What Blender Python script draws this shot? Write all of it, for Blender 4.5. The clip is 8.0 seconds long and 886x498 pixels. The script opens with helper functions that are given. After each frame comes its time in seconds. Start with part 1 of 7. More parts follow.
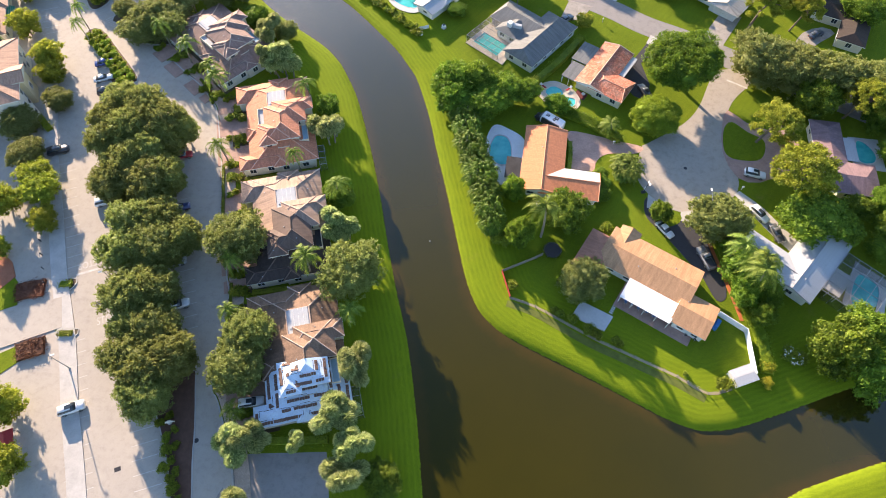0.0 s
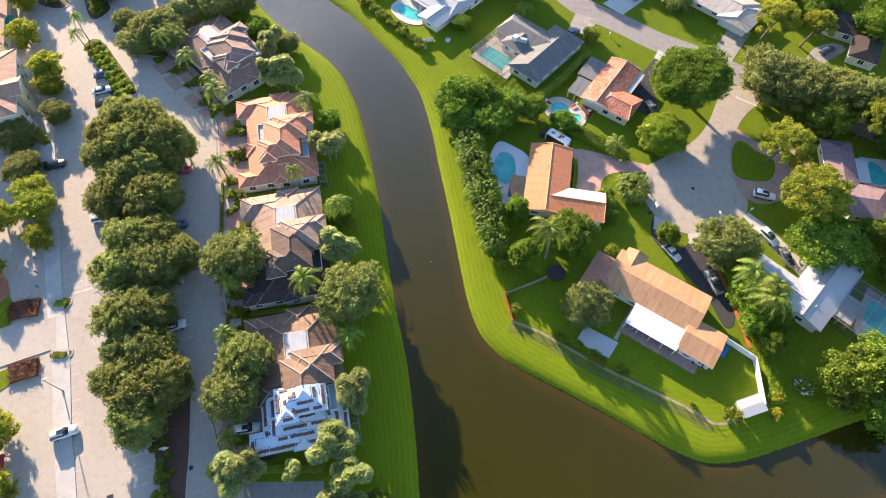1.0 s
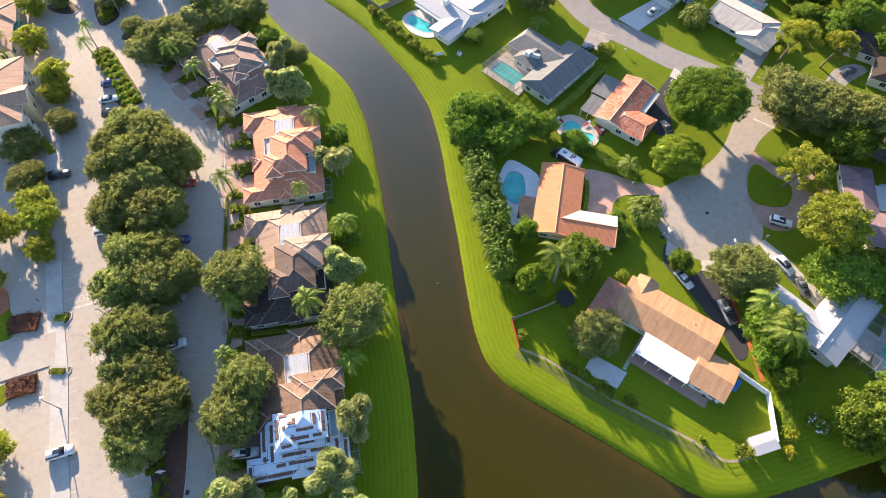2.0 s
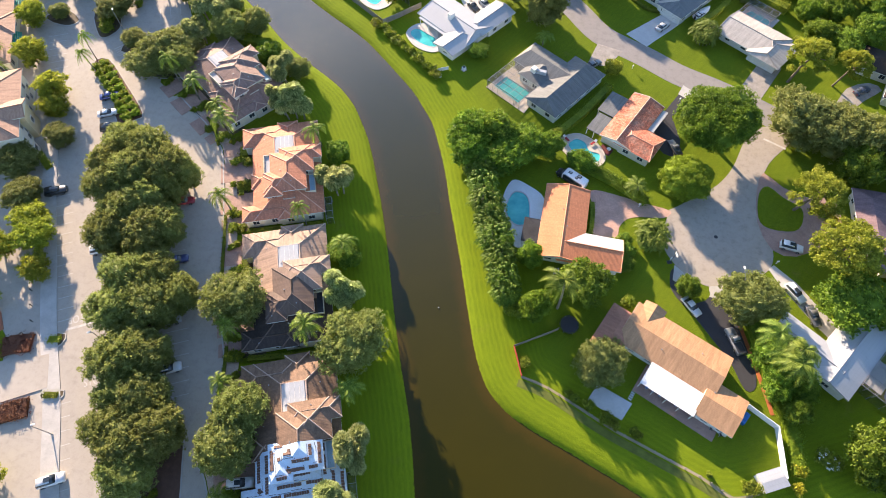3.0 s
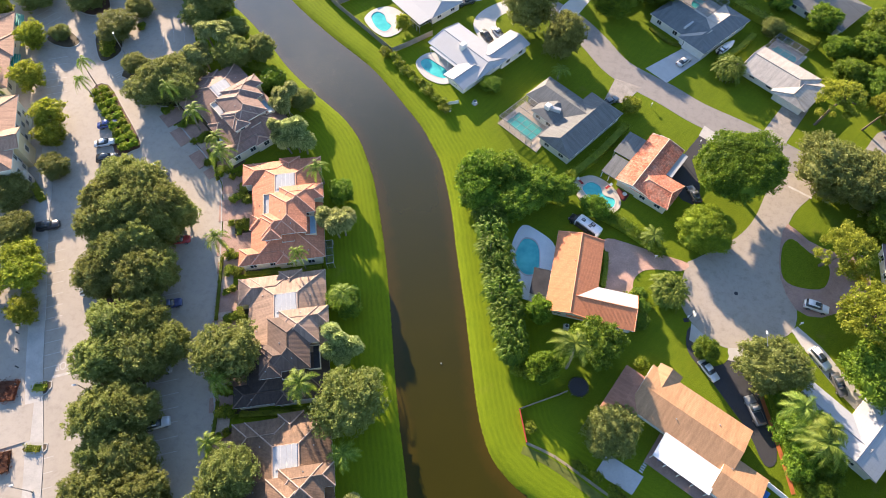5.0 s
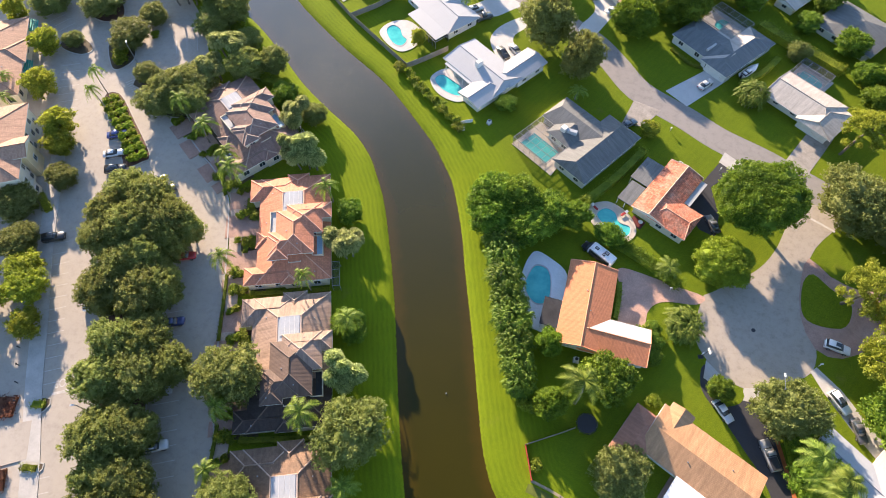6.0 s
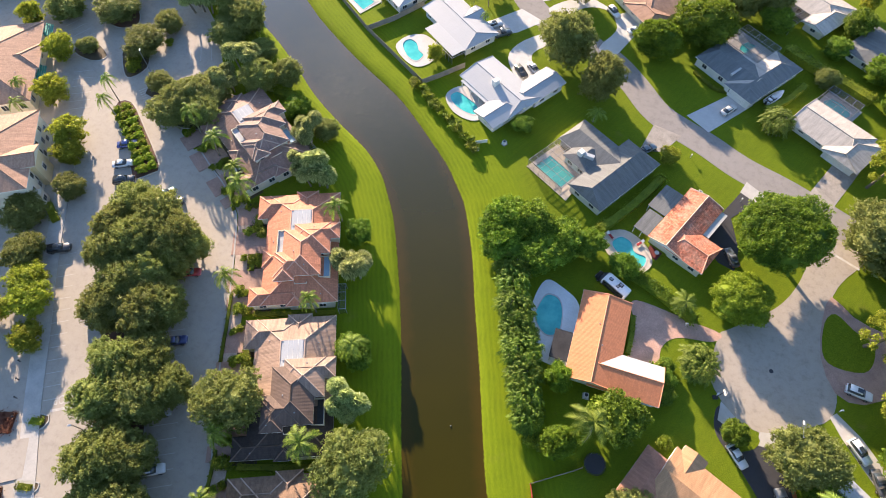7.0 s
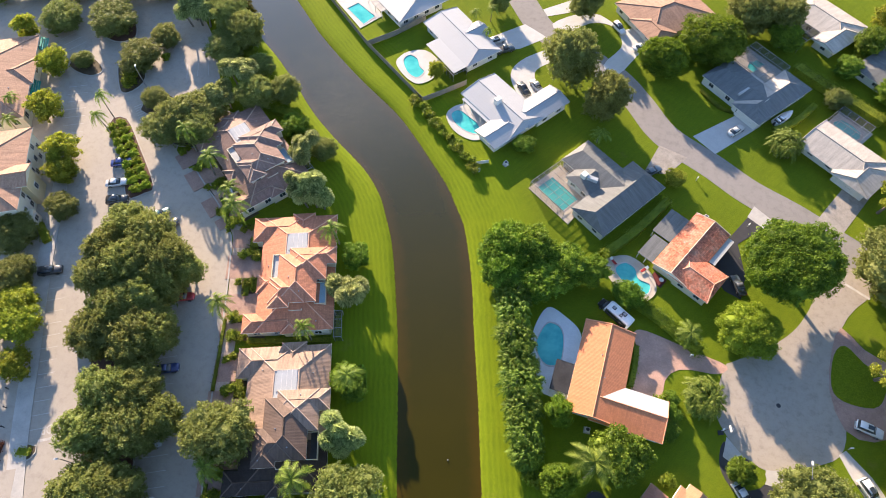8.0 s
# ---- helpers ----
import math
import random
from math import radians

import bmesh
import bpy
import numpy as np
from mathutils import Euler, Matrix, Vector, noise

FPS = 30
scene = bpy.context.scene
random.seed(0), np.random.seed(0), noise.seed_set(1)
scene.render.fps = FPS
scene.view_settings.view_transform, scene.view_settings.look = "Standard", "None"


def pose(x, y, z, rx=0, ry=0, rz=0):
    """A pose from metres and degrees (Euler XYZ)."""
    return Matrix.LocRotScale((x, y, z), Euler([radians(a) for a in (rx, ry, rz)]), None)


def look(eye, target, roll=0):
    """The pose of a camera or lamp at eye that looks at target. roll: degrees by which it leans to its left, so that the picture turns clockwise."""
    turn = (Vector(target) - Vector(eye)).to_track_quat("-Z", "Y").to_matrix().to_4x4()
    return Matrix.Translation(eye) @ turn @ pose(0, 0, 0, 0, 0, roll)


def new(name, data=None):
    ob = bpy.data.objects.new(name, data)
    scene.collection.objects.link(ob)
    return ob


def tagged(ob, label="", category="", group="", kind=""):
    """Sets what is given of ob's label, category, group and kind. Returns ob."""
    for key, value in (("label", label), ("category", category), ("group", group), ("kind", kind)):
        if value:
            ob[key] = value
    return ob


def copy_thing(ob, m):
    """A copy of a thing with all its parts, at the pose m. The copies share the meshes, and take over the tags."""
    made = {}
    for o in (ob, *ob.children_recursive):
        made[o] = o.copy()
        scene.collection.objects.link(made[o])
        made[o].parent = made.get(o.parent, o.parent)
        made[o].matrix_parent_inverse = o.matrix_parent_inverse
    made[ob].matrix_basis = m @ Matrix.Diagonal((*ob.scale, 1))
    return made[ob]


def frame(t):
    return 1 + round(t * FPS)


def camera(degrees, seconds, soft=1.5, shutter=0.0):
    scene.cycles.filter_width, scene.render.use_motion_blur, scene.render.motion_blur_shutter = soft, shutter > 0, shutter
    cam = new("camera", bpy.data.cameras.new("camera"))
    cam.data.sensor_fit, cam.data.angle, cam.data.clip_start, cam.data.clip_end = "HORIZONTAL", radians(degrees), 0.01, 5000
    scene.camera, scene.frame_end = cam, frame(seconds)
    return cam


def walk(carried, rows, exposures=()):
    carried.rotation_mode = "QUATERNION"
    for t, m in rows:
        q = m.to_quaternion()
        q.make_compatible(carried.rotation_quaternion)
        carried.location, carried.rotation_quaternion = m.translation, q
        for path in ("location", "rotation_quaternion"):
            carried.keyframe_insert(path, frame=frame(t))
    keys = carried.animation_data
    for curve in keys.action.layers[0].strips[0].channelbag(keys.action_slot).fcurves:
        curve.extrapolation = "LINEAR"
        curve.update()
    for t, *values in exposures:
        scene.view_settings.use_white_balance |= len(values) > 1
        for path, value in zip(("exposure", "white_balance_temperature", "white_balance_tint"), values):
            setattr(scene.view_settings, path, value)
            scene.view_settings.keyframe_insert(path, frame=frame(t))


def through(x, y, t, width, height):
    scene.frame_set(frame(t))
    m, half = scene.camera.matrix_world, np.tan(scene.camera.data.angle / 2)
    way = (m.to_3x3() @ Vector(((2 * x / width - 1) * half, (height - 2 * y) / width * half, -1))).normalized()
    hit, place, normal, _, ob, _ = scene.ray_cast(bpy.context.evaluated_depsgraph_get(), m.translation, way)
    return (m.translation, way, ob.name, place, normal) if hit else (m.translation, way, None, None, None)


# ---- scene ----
# ---- camera and its path ----
cam = camera(73.7, 8.0, soft=0.9)
PATH = [
    (0, -0.05, 0.06, 110.05, 9.39, -60.31, 0.21),
    (0.5, -0.35, 2.55, 110.05, 9.60, -60.28, 0.22),
    (1, -0.74, 5.26, 110.12, 9.96, -60.36, 0.22),
    (1.5, -1.13, 7.89, 110.16, 10.79, -60.40, 0.21),
    (3, -2.18, 15.92, 110.16, 12.26, -60.39, 0.10),
    (3.5, -2.62, 18.88, 110.18, 12.55, -60.44, 0.10),
    (4, -3.06, 21.86, 110.20, 13.00, -60.47, 0.05),
    (4.5, -3.64, 24.96, 110.22, 13.46, -60.54, 0.05),
    (6, -5.38, 33.62, 110.12, 16.09, -60.50, -0.03),
    (6.5, -6.18, 36.55, 110.10, 17.68, -60.53, -0.03),
    (7, -6.86, 39.41, 110.06, 18.29, -60.49, -0.02),
    (7.5, -7.52, 42.38, 110.05, 18.45, -60.47, -0.02),
    (8, -8.00, 45.40, 110.06, 18.87, -60.49, -0.10),
]


def aim(x, y, z, yaw, pitch, roll):
    return pose(x, y, z, 0, 0, yaw) @ pose(0, 0, 0, 90 + pitch) @ pose(0, 0, 0, 0, 0, roll)


walk(cam, [(t, aim(*row)) for t, *row in PATH], [(0, 1.99, 6500, 16), (8, 1.88, 6500, 16)])

# ---- world, sun, exposure ----
SUN_HEIGHT = 15.0
SUN_FROM = Vector((-0.63, 0.777, 0)).normalized()
world = bpy.data.worlds.new("sky")
scene.world = world
world.use_nodes = True
wt = world.node_tree
sky = wt.nodes.new("ShaderNodeTexSky")
sky.sky_type = "NISHITA"
sky.sun_disc = False
sky.sun_elevation = radians(SUN_HEIGHT)
sky.sun_rotation = math.atan2(SUN_FROM.x, SUN_FROM.y)
sky.dust_density = 0.45
sky.ozone_density = 2.4
wt.links.new(sky.outputs[0], wt.nodes["Background"].inputs["Color"])
wt.nodes["Background"].inputs["Strength"].default_value = 0.1
sun = new("sun", bpy.data.lights.new("sun", "SUN"))
sun.data.energy = 5.0
sun.data.angle = radians(0.6)
sun.data.color = (1.0, 0.80, 0.58)
sun_way = SUN_FROM * math.cos(radians(SUN_HEIGHT)) + Vector((0, 0, math.sin(radians(SUN_HEIGHT))))
sun.matrix_world = look(sun_way * 300, (0, 0, 0))
WATER_LEVEL = -0.8


# ---- materials ----
class Nodes:
    """A short way to write node materials."""

    def __init__(self, name, rough=0.8, metal=0.0, spec=0.3):
        self.mat = bpy.data.materials.new(name)
        self.mat.use_nodes = True
        self.tree = self.mat.node_tree
        self.shader = self.tree.nodes["Principled BSDF"]
        self.shader.inputs["Roughness"].default_value = rough
        self.shader.inputs["Metallic"].default_value = metal
        self.shader.inputs["Specular IOR Level"].default_value = spec

    def node(self, kind, **sets):
        n = self.tree.nodes.new(kind)
        for key, value in sets.items():
            n.inputs[key.replace("_", " ")].default_value = value
        return n

    def link(self, a, b):
        self.tree.links.new(a, b)

    def where(self, kind="place", scale=(1, 1, 1), turn=0.0):
        if kind == "place":
            out = self.tree.nodes.new("ShaderNodeNewGeometry").outputs["Position"]
        elif kind == "uv":
            out = self.tree.nodes.new("ShaderNodeUVMap").outputs[0]
        else:
            out = self.tree.nodes.new("ShaderNodeTexCoord").outputs["Object"]
        m = self.tree.nodes.new("ShaderNodeMapping")
        m.inputs["Scale"].default_value = scale
        m.inputs["Rotation"].default_value = (0, 0, radians(turn))
        self.link(out, m.inputs[0])
        return m.outputs[0]

    def noise(self, at, scale, detail=4.0, rough=0.6):
        n = self.node("ShaderNodeTexNoise", Scale=scale, Detail=detail, Roughness=rough)
        self.link(at, n.inputs["Vector"])
        return n.outputs["Fac"]

    def ramp(self, fac, *stops):
        n = self.tree.nodes.new("ShaderNodeValToRGB")
        for k, (at, colour) in enumerate(stops):
            e = n.color_ramp.elements[k] if k < 2 else n.color_ramp.elements.new(at)
            e.position, e.color = at, (*colour, 1) if len(colour) == 3 else colour
        self.link(fac, n.inputs[0])
        return n.outputs[0]

    def math(self, how, a, b=0.0, c=0.0):
        n = self.tree.nodes.new("ShaderNodeMath")
        n.operation = how
        for slot, v in zip(n.inputs, (a, b, c)):
            if isinstance(v, (int, float)):
                slot.default_value = v
            else:
                self.link(v, slot)
        return n.outputs[0]

    def mix(self, fac, a, b, how="MIX"):
        n = self.tree.nodes.new("ShaderNodeMix")
        n.data_type, n.blend_type = "RGBA", how
        for slot, v in ((n.inputs[0], fac), (n.inputs[6], a), (n.inputs[7], b)):
            if isinstance(v, (int, float)):
                slot.default_value = v
            elif isinstance(v, tuple):
                slot.default_value = (*v, 1)
            else:
                self.link(v, slot)
        return n.outputs[2]

    def bump(self, height, strength=0.3, depth=0.05):
        n = self.node("ShaderNodeBump", Strength=strength, Distance=depth)
        self.link(height, n.inputs["Height"])
        self.link(n.outputs[0], self.shader.inputs["Normal"])

    def done(self, colour=None):
        if isinstance(colour, tuple):
            self.shader.inputs["Base Color"].default_value = (*colour, 1)
        elif colour is not None:
            self.link(colour, self.shader.inputs["Base Color"])
        return self.mat


def shade(c, k):
    return tuple(min(1, v * k) for v in c)


def rough_stuff(name, colour, vary=0.25, big=0.15, small=4.0, rough=0.85, bump=0.2, kind="place"):
    """A matt surface with stains at a large scale and grain at a small one."""
    n = Nodes(name, rough)
    at = n.where(kind)
    stain = n.ramp(n.noise(at, big, 6, 0.65), (0.3, shade(colour, 1 - vary)), (0.7, shade(colour, 1 + vary * 0.6)))
    grain = n.noise(at, small, 5, 0.7)
    mixed = n.mix(0.35, stain, n.ramp(grain, (0.3, shade(colour, 0.7)), (0.7, shade(colour, 1.25))))
    n.bump(grain, bump, 0.03)
    return n.done(mixed)


def grass_material():
    n = Nodes("grass", 0.9, spec=0.05)
    at = n.where()
    big = n.ramp(n.noise(at, 0.05, 5, 0.6), (0.3, (0.075, 0.135, 0.008)), (0.5, (0.125, 0.200, 0.009)), (0.72, (0.215, 0.245, 0.013)))
    mid = n.ramp(n.noise(at, 0.6, 6, 0.75), (0.3, (0.048, 0.095, 0.008)), (0.7, (0.20, 0.245, 0.014)))
    both = n.mix(0.45, big, mid)
    fine = n.noise(at, 4.5, 5, 0.85)
    both = n.mix(0.5, both, n.ramp(fine, (0.34, (0.020, 0.050, 0.004)), (0.66, (0.25, 0.295, 0.02))))
    # worn sandy patches
    worn = n.ramp(n.noise(at, 0.11, 7, 0.7), (0.62, (0, 0, 0)), (0.76, (0.6, 0.6, 0.6)))
    both = n.mix(worn, both, (0.19, 0.155, 0.05))
    # mowing lines that follow the canal, and the bare wet rim
    bank = n.tree.nodes.new("ShaderNodeAttribute")
    bank.attribute_name = "bank"
    d = bank.outputs["Fac"]
    wob = n.math("ADD", d, n.math("MULTIPLY", n.noise(at, 0.25, 3), 1.1))
    lines = n.math("MULTIPLY_ADD", n.math("SINE", n.math("MULTIPLY", wob, 6.3)), 0.5, 0.5)
    near = n.ramp(n.math("DIVIDE", d, 16.0), (0.0, (1, 1, 1)), (0.75, (0.75, 0.75, 0.75)), (1.0, (0, 0, 0)))
    fresh = n.mix(n.math("MULTIPLY", near, 0.35), both, (0.215, 0.295, 0.007))
    striped = n.mix(n.math("MULTIPLY", n.math("MULTIPLY", n.math("MULTIPLY", lines, near), n.ramp(n.noise(at, 0.35, 4), (0.35, (0.2, 0.2, 0.2)), (0.65, (1, 1, 1)))), 0.42), fresh, (0.07, 0.105, 0.008))
    # straight mowing strips in the gardens
    sep = n.tree.nodes.new("ShaderNodeSeparateXYZ")
    n.link(n.where("place", (1, 1, 1), 28), sep.inputs[0])
    rows = n.math("MULTIPLY_ADD", n.math("SINE", n.math("MULTIPLY", sep.outputs[0], 4.6)), 0.5, 0.5)
    away = n.math("SUBTRACT", 1.0, near)
    striped = n.mix(n.math("MULTIPLY", n.math("MULTIPLY", rows, away), 0.1), striped, (0.06, 0.09, 0.008))
    ragged = n.math("ADD", d, n.math("MULTIPLY", n.math("SUBTRACT", n.noise(at, 1.3, 5, 0.7), 0.5), 1.4))
    rim = n.ramp(n.math("MULTIPLY_ADD", ragged, 0.5, 0.5), (0.47, (1, 1, 1)), (0.58, (0, 0, 0)))
    n.bump(fine, 0.8, 0.14)
    return n.done(n.mix(rim, striped, (0.055, 0.036, 0.012)))


def water_material():
    """Silty brown water, ruffled by the wind in the north and calm elsewhere."""
    n = Nodes("canal_water", 0.07, spec=0.5)
    at = n.where()
    murk = n.ramp(n.noise(at, 0.03, 5, 0.6), (0.3, (0.036, 0.031, 0.003)), (0.7, (0.028, 0.026, 0.003)))
    small = n.noise(n.where("place", (0.7, 1.5, 1), 20), 5.0, 3, 0.6)
    ripple = n.noise(n.where("place", (0.8, 1.6, 1), 20), 1.1, 3, 0.6)
    far = n.tree.nodes.new("ShaderNodeVectorMath")
    far.operation = "DISTANCE"
    far.inputs[1].default_value = (-54, 135, WATER_LEVEL)
    n.link(at, far.inputs[0])
    ragged = n.math("MULTIPLY_ADD", n.noise(at, 0.09, 5, 0.7), 26.0, far.outputs["Value"])
    gust = n.ramp(n.math("DIVIDE", ragged, 80.0), (0.28, (1, 1, 1)), (0.75, (0.06, 0.06, 0.06)))
    patch = n.ramp(n.noise(at, 1.0, 3, 0.6), (0.5, (0.2, 0.2, 0.2)), (0.72, (1, 1, 1)))
    n.link(n.math("MULTIPLY_ADD", gust, 0.14, 0.05), n.shader.inputs["Roughness"])
    n.shader.inputs["IOR"].default_value = 1.72
    facing = n.node("ShaderNodeLayerWeight", Blend=0.5)
    n.link(n.math("MINIMUM", n.math("MULTIPLY_ADD", facing.outputs["Facing"], 2.1, 0.06), 1.0), n.shader.inputs["Specular IOR Level"])
    # stirred silt shows through the shallows
    bank = n.tree.nodes.new("ShaderNodeAttribute")
    bank.attribute_name = "bank"
    depth = n.math("MULTIPLY_ADD", n.noise(at, 0.35, 5, 0.7), 3.4, n.math("MULTIPLY", bank.outputs["Fac"], -1.0))
    shallow = n.ramp(n.math("DIVIDE", depth, 6.0), (0.25, (0.75, 0.75, 0.75)), (0.72, (0, 0, 0)))
    murk = n.mix(shallow, murk, (0.058, 0.037, 0.005))
    waves = n.math("MULTIPLY", small, n.math("MULTIPLY", gust, patch))
    n.bump(n.math("MULTIPLY_ADD", ripple, 0.05, waves), 0.5, 0.08)
    return n.done(murk)


def roof_material(name, colour, tile=0.33, rib=0.25, vary=0.3, rough=0.8, stain=(0.05, 0.045, 0.04), stained=0.35, relief=0.18, mottle=0.4, ribbed=True, run=0.72):
    """Courses across the slope and ribs down it, laid along the roof's own plane."""
    n = Nodes(name, rough, spec=0.25)
    uv = n.where("uv")
    brick = n.node("ShaderNodeTexBrick", Scale=1.0, Mortar_Size=0.02, Brick_Width=tile, Row_Height=tile * 1.15, Bias=0.0)
    brick.inputs["Color1"].default_value = (*shade(colour, 1 - vary), 1)
    brick.inputs["Color2"].default_value = (*shade(colour, 1 + vary), 1)
    brick.inputs["Mortar"].default_value = (*shade(colour, 0.5), 1)
    n.link(uv, brick.inputs["Vector"])
    at = n.where()
    dirt = n.ramp(n.noise(at, 0.35, 7, 0.72), (0.45, (0, 0, 0)), (0.8, (stained, stained, stained)))
    mixed = n.mix(dirt, n.mix(mottle, colour, brick.outputs["Color"]), stain)
    runs = n.ramp(n.noise(n.where("uv", (1.3, 0.12, 1)), 1.0, 5, 0.7), (0.35, (run, run, run)), (0.65, (1, 1, 1)))
    mixed = n.mix(1.0, mixed, runs, "MULTIPLY")
    sep = n.tree.nodes.new("ShaderNodeSeparateXYZ")
    n.link(uv, sep.inputs[0])
    wave = 0.0 if not ribbed else n.math("SINE", n.math("MULTIPLY", sep.outputs[0], 2 * math.pi / rib))
    step = n.math("FRACT", n.math("DIVIDE", sep.outputs[1], tile * 1.15))
    n.bump(n.math("ADD", n.math("MULTIPLY", wave, 0.5), step), relief, 0.05)
    return n.done(mixed)


def leaf_material(name, dark, light, tip, through=0.3):
    n = Nodes(name, 0.62, spec=0.25)
    geo = n.tree.nodes.new("ShaderNodeNewGeometry")
    info = n.tree.nodes.new("ShaderNodeObjectInfo")
    tone = n.ramp(geo.outputs["Random Per Island"], (0.0, dark), (0.6, light), (1.0, tip))
    patch = n.ramp(n.noise(n.where("object"), 0.45, 4), (0.35, shade(dark, 1.1)), (0.7, tip))
    tone = n.mix(0.35, tone, patch)
    hue = n.node("ShaderNodeHueSaturation")
    n.link(n.math("MULTIPLY_ADD", info.outputs["Random"], 0.024, 0.488), hue.inputs["Hue"])
    n.link(n.math("MULTIPLY_ADD", info.outputs["Random"], 0.32, 0.82), hue.inputs["Value"])
    n.link(tone, hue.inputs["Color"])
    thin = n.tree.nodes.new("ShaderNodeBsdfTranslucent")
    n.link(hue.outputs[0], thin.inputs[0])
    n.link(hue.outputs[0], n.shader.inputs["Base Color"])
    both = n.tree.nodes.new("ShaderNodeMixShader")
    both.inputs[0].default_value = through
    n.link(n.shader.outputs[0], both.inputs[1])
    n.link(thin.outputs[0], both.inputs[2])
    n.link(both.outputs[0], n.tree.nodes["Material Output"].inputs["Surface"])
    return n.mat


def plain(name, colour, rough=0.5, metal=0.0, vary=0.12, spec=0.4):
    n = Nodes(name, rough, metal, spec)
    at = n.where("object")
    return n.done(n.ramp(n.noise(at, 1.7, 5, 0.7), (0.3, shade(colour, 1 - vary)), (0.7, shade(colour, 1 + vary))))


def paint_material():
    """Car paint that takes each car's own colour."""
    n = Nodes("car_paint", 0.28, 0.1, 0.6)
    info = n.tree.nodes.new("ShaderNodeObjectInfo")
    n.shader.inputs["Coat Weight"].default_value = 0.6
    n.link(n.mix(0.12, info.outputs["Color"], n.ramp(n.noise(n.where("object"), 2.5), (0.3, (0.05, 0.05, 0.05)), (0.7, (0.6, 0.6, 0.6)))), n.shader.inputs["Base Color"])
    return n.mat


def screen_material(name, colour, cover):
    """Insect screen: a fine weave that lets most light through."""
    n = Nodes(name, 0.7)
    n.done(colour)
    clear = n.tree.nodes.new("ShaderNodeBsdfTransparent")
    both = n.tree.nodes.new("ShaderNodeMixShader")
    both.inputs[0].default_value = cover
    n.link(clear.outputs[0], both.inputs[1])
    n.link(n.shader.outputs[0], both.inputs[2])
    n.link(both.outputs[0], n.tree.nodes["Material Output"].inputs["Surface"])
    return n.mat


def pool_material():
    n = Nodes("pool_water", 0.04, spec=0.5)
    at = n.where()
    tone = n.ramp(n.noise(at, 0.35, 3), (0.3, (0.03, 0.38, 0.39)), (0.7, (0.09, 0.56, 0.52)))
    n.bump(n.noise(at, 2.2, 3), 0.2, 0.04)
    return n.done(tone)


def paver_material(name, colour, size=0.24):
    n = Nodes(name, 0.88)
    at = n.where()
    brick = n.node("ShaderNodeTexBrick", Scale=1.0, Mortar_Size=0.012, Brick_Width=size, Row_Height=size * 0.5)
    brick.inputs["Color1"].default_value = (*shade(colour, 0.75), 1)
    brick.inputs["Color2"].default_value = (*shade(colour, 1.2), 1)
    brick.inputs["Mortar"].default_value = (*shade(colour, 0.6), 1)
    n.link(n.where("place", (1, 1, 1), 35), brick.inputs["Vector"])
    stain = n.ramp(n.noise(at, 0.3, 6, 0.7), (0.3, (0.7, 0.7, 0.7)), (0.7, (1.1, 1.1, 1.1)))
    return n.done(n.mix(1.0, n.mix(0.5, brick.outputs["Color"], colour), stain, "MULTIPLY"))


def road_material(name, colour, crack=0.5, worn=0.45):
    """Old paving: wide pale wear, dark drips, patches and a few fine cracks."""
    n = Nodes(name, 0.87, spec=0.25)
    at = n.where()
    wear = n.ramp(n.noise(at, 0.06, 6, 0.65), (0.3, shade(colour, 0.76)), (0.7, shade(colour, 1.12)))
    drips = n.ramp(n.noise(at, 0.7, 7, 0.75), (0.28, shade(colour, 0.5)), (0.5, colour), (0.8, shade(colour, 1.12)))
    base = n.mix(worn, wear, drips)
    cells = n.tree.nodes.new("ShaderNodeTexVoronoi")
    cells.feature = "DISTANCE_TO_EDGE"
    cells.inputs["Scale"].default_value = 0.16
    n.link(n.where("place", (1, 1, 0)), cells.inputs["Vector"])
    line = n.ramp(cells.outputs["Distance"], (0.0, (crack, crack, crack)), (0.012, (0, 0, 0)))
    base = n.mix(line, base, shade(colour, 0.4))
    grain = n.noise(at, 9.0, 4, 0.8)
    base = n.mix(0.2, base, n.ramp(grain, (0.3, shade(colour, 0.65)), (0.7, shade(colour, 1.3))))
    n.bump(grain, 0.2, 0.02)
    return n.done(base)


GRASS = grass_material()
WATER = water_material()
PAVE = road_material("pale_paving", (0.415, 0.37, 0.315), 0.1)
CUL_PAVE = road_material("pale_worn_road", (0.37, 0.325, 0.27), 0.12, 0.7)
ORANGE_MULCH = rough_stuff("orange_mulch", (0.42, 0.13, 0.045), 0.4, 0.8, 7)
# roof membrane with the blue of skylit shade mixed into its colour
BALCONY = rough_stuff("shade_blue_deck", (0.30, 0.44, 0.54), 0.15, 0.5, 5)
TAN_DECK = rough_stuff("tan_pool_deck", (0.54, 0.47, 0.385), 0.2, 0.5, 5)
MEMBRANE = rough_stuff("grey_roof_membrane", (0.40, 0.42, 0.44), 0.15, 0.5, 5)
ROAD = road_material("grey_road", (0.262, 0.243, 0.228), 0.12, 0.55)
ASPHALT = road_material("dark_asphalt", (0.052, 0.052, 0.058), 0.2)
STAINED_CONCRETE = rough_stuff("stained_concrete", (0.33, 0.30, 0.265), 0.45, 0.5, 4)
CONCRETE = rough_stuff("concrete", (0.46, 0.44, 0.41), 0.25, 0.4, 5)
WHITE_CONCRETE = rough_stuff("white_concrete", (0.52, 0.51, 0.49), 0.15, 0.5, 5)
POOL_DECK = rough_stuff("painted_pool_deck", (0.76, 0.76, 0.75), 0.12, 0.5, 5)
KERB = rough_stuff("kerb_concrete", (0.42, 0.40, 0.37), 0.2, 0.5, 5)
PAVER = paver_material("brick_pavers", (0.43, 0.28, 0.225))
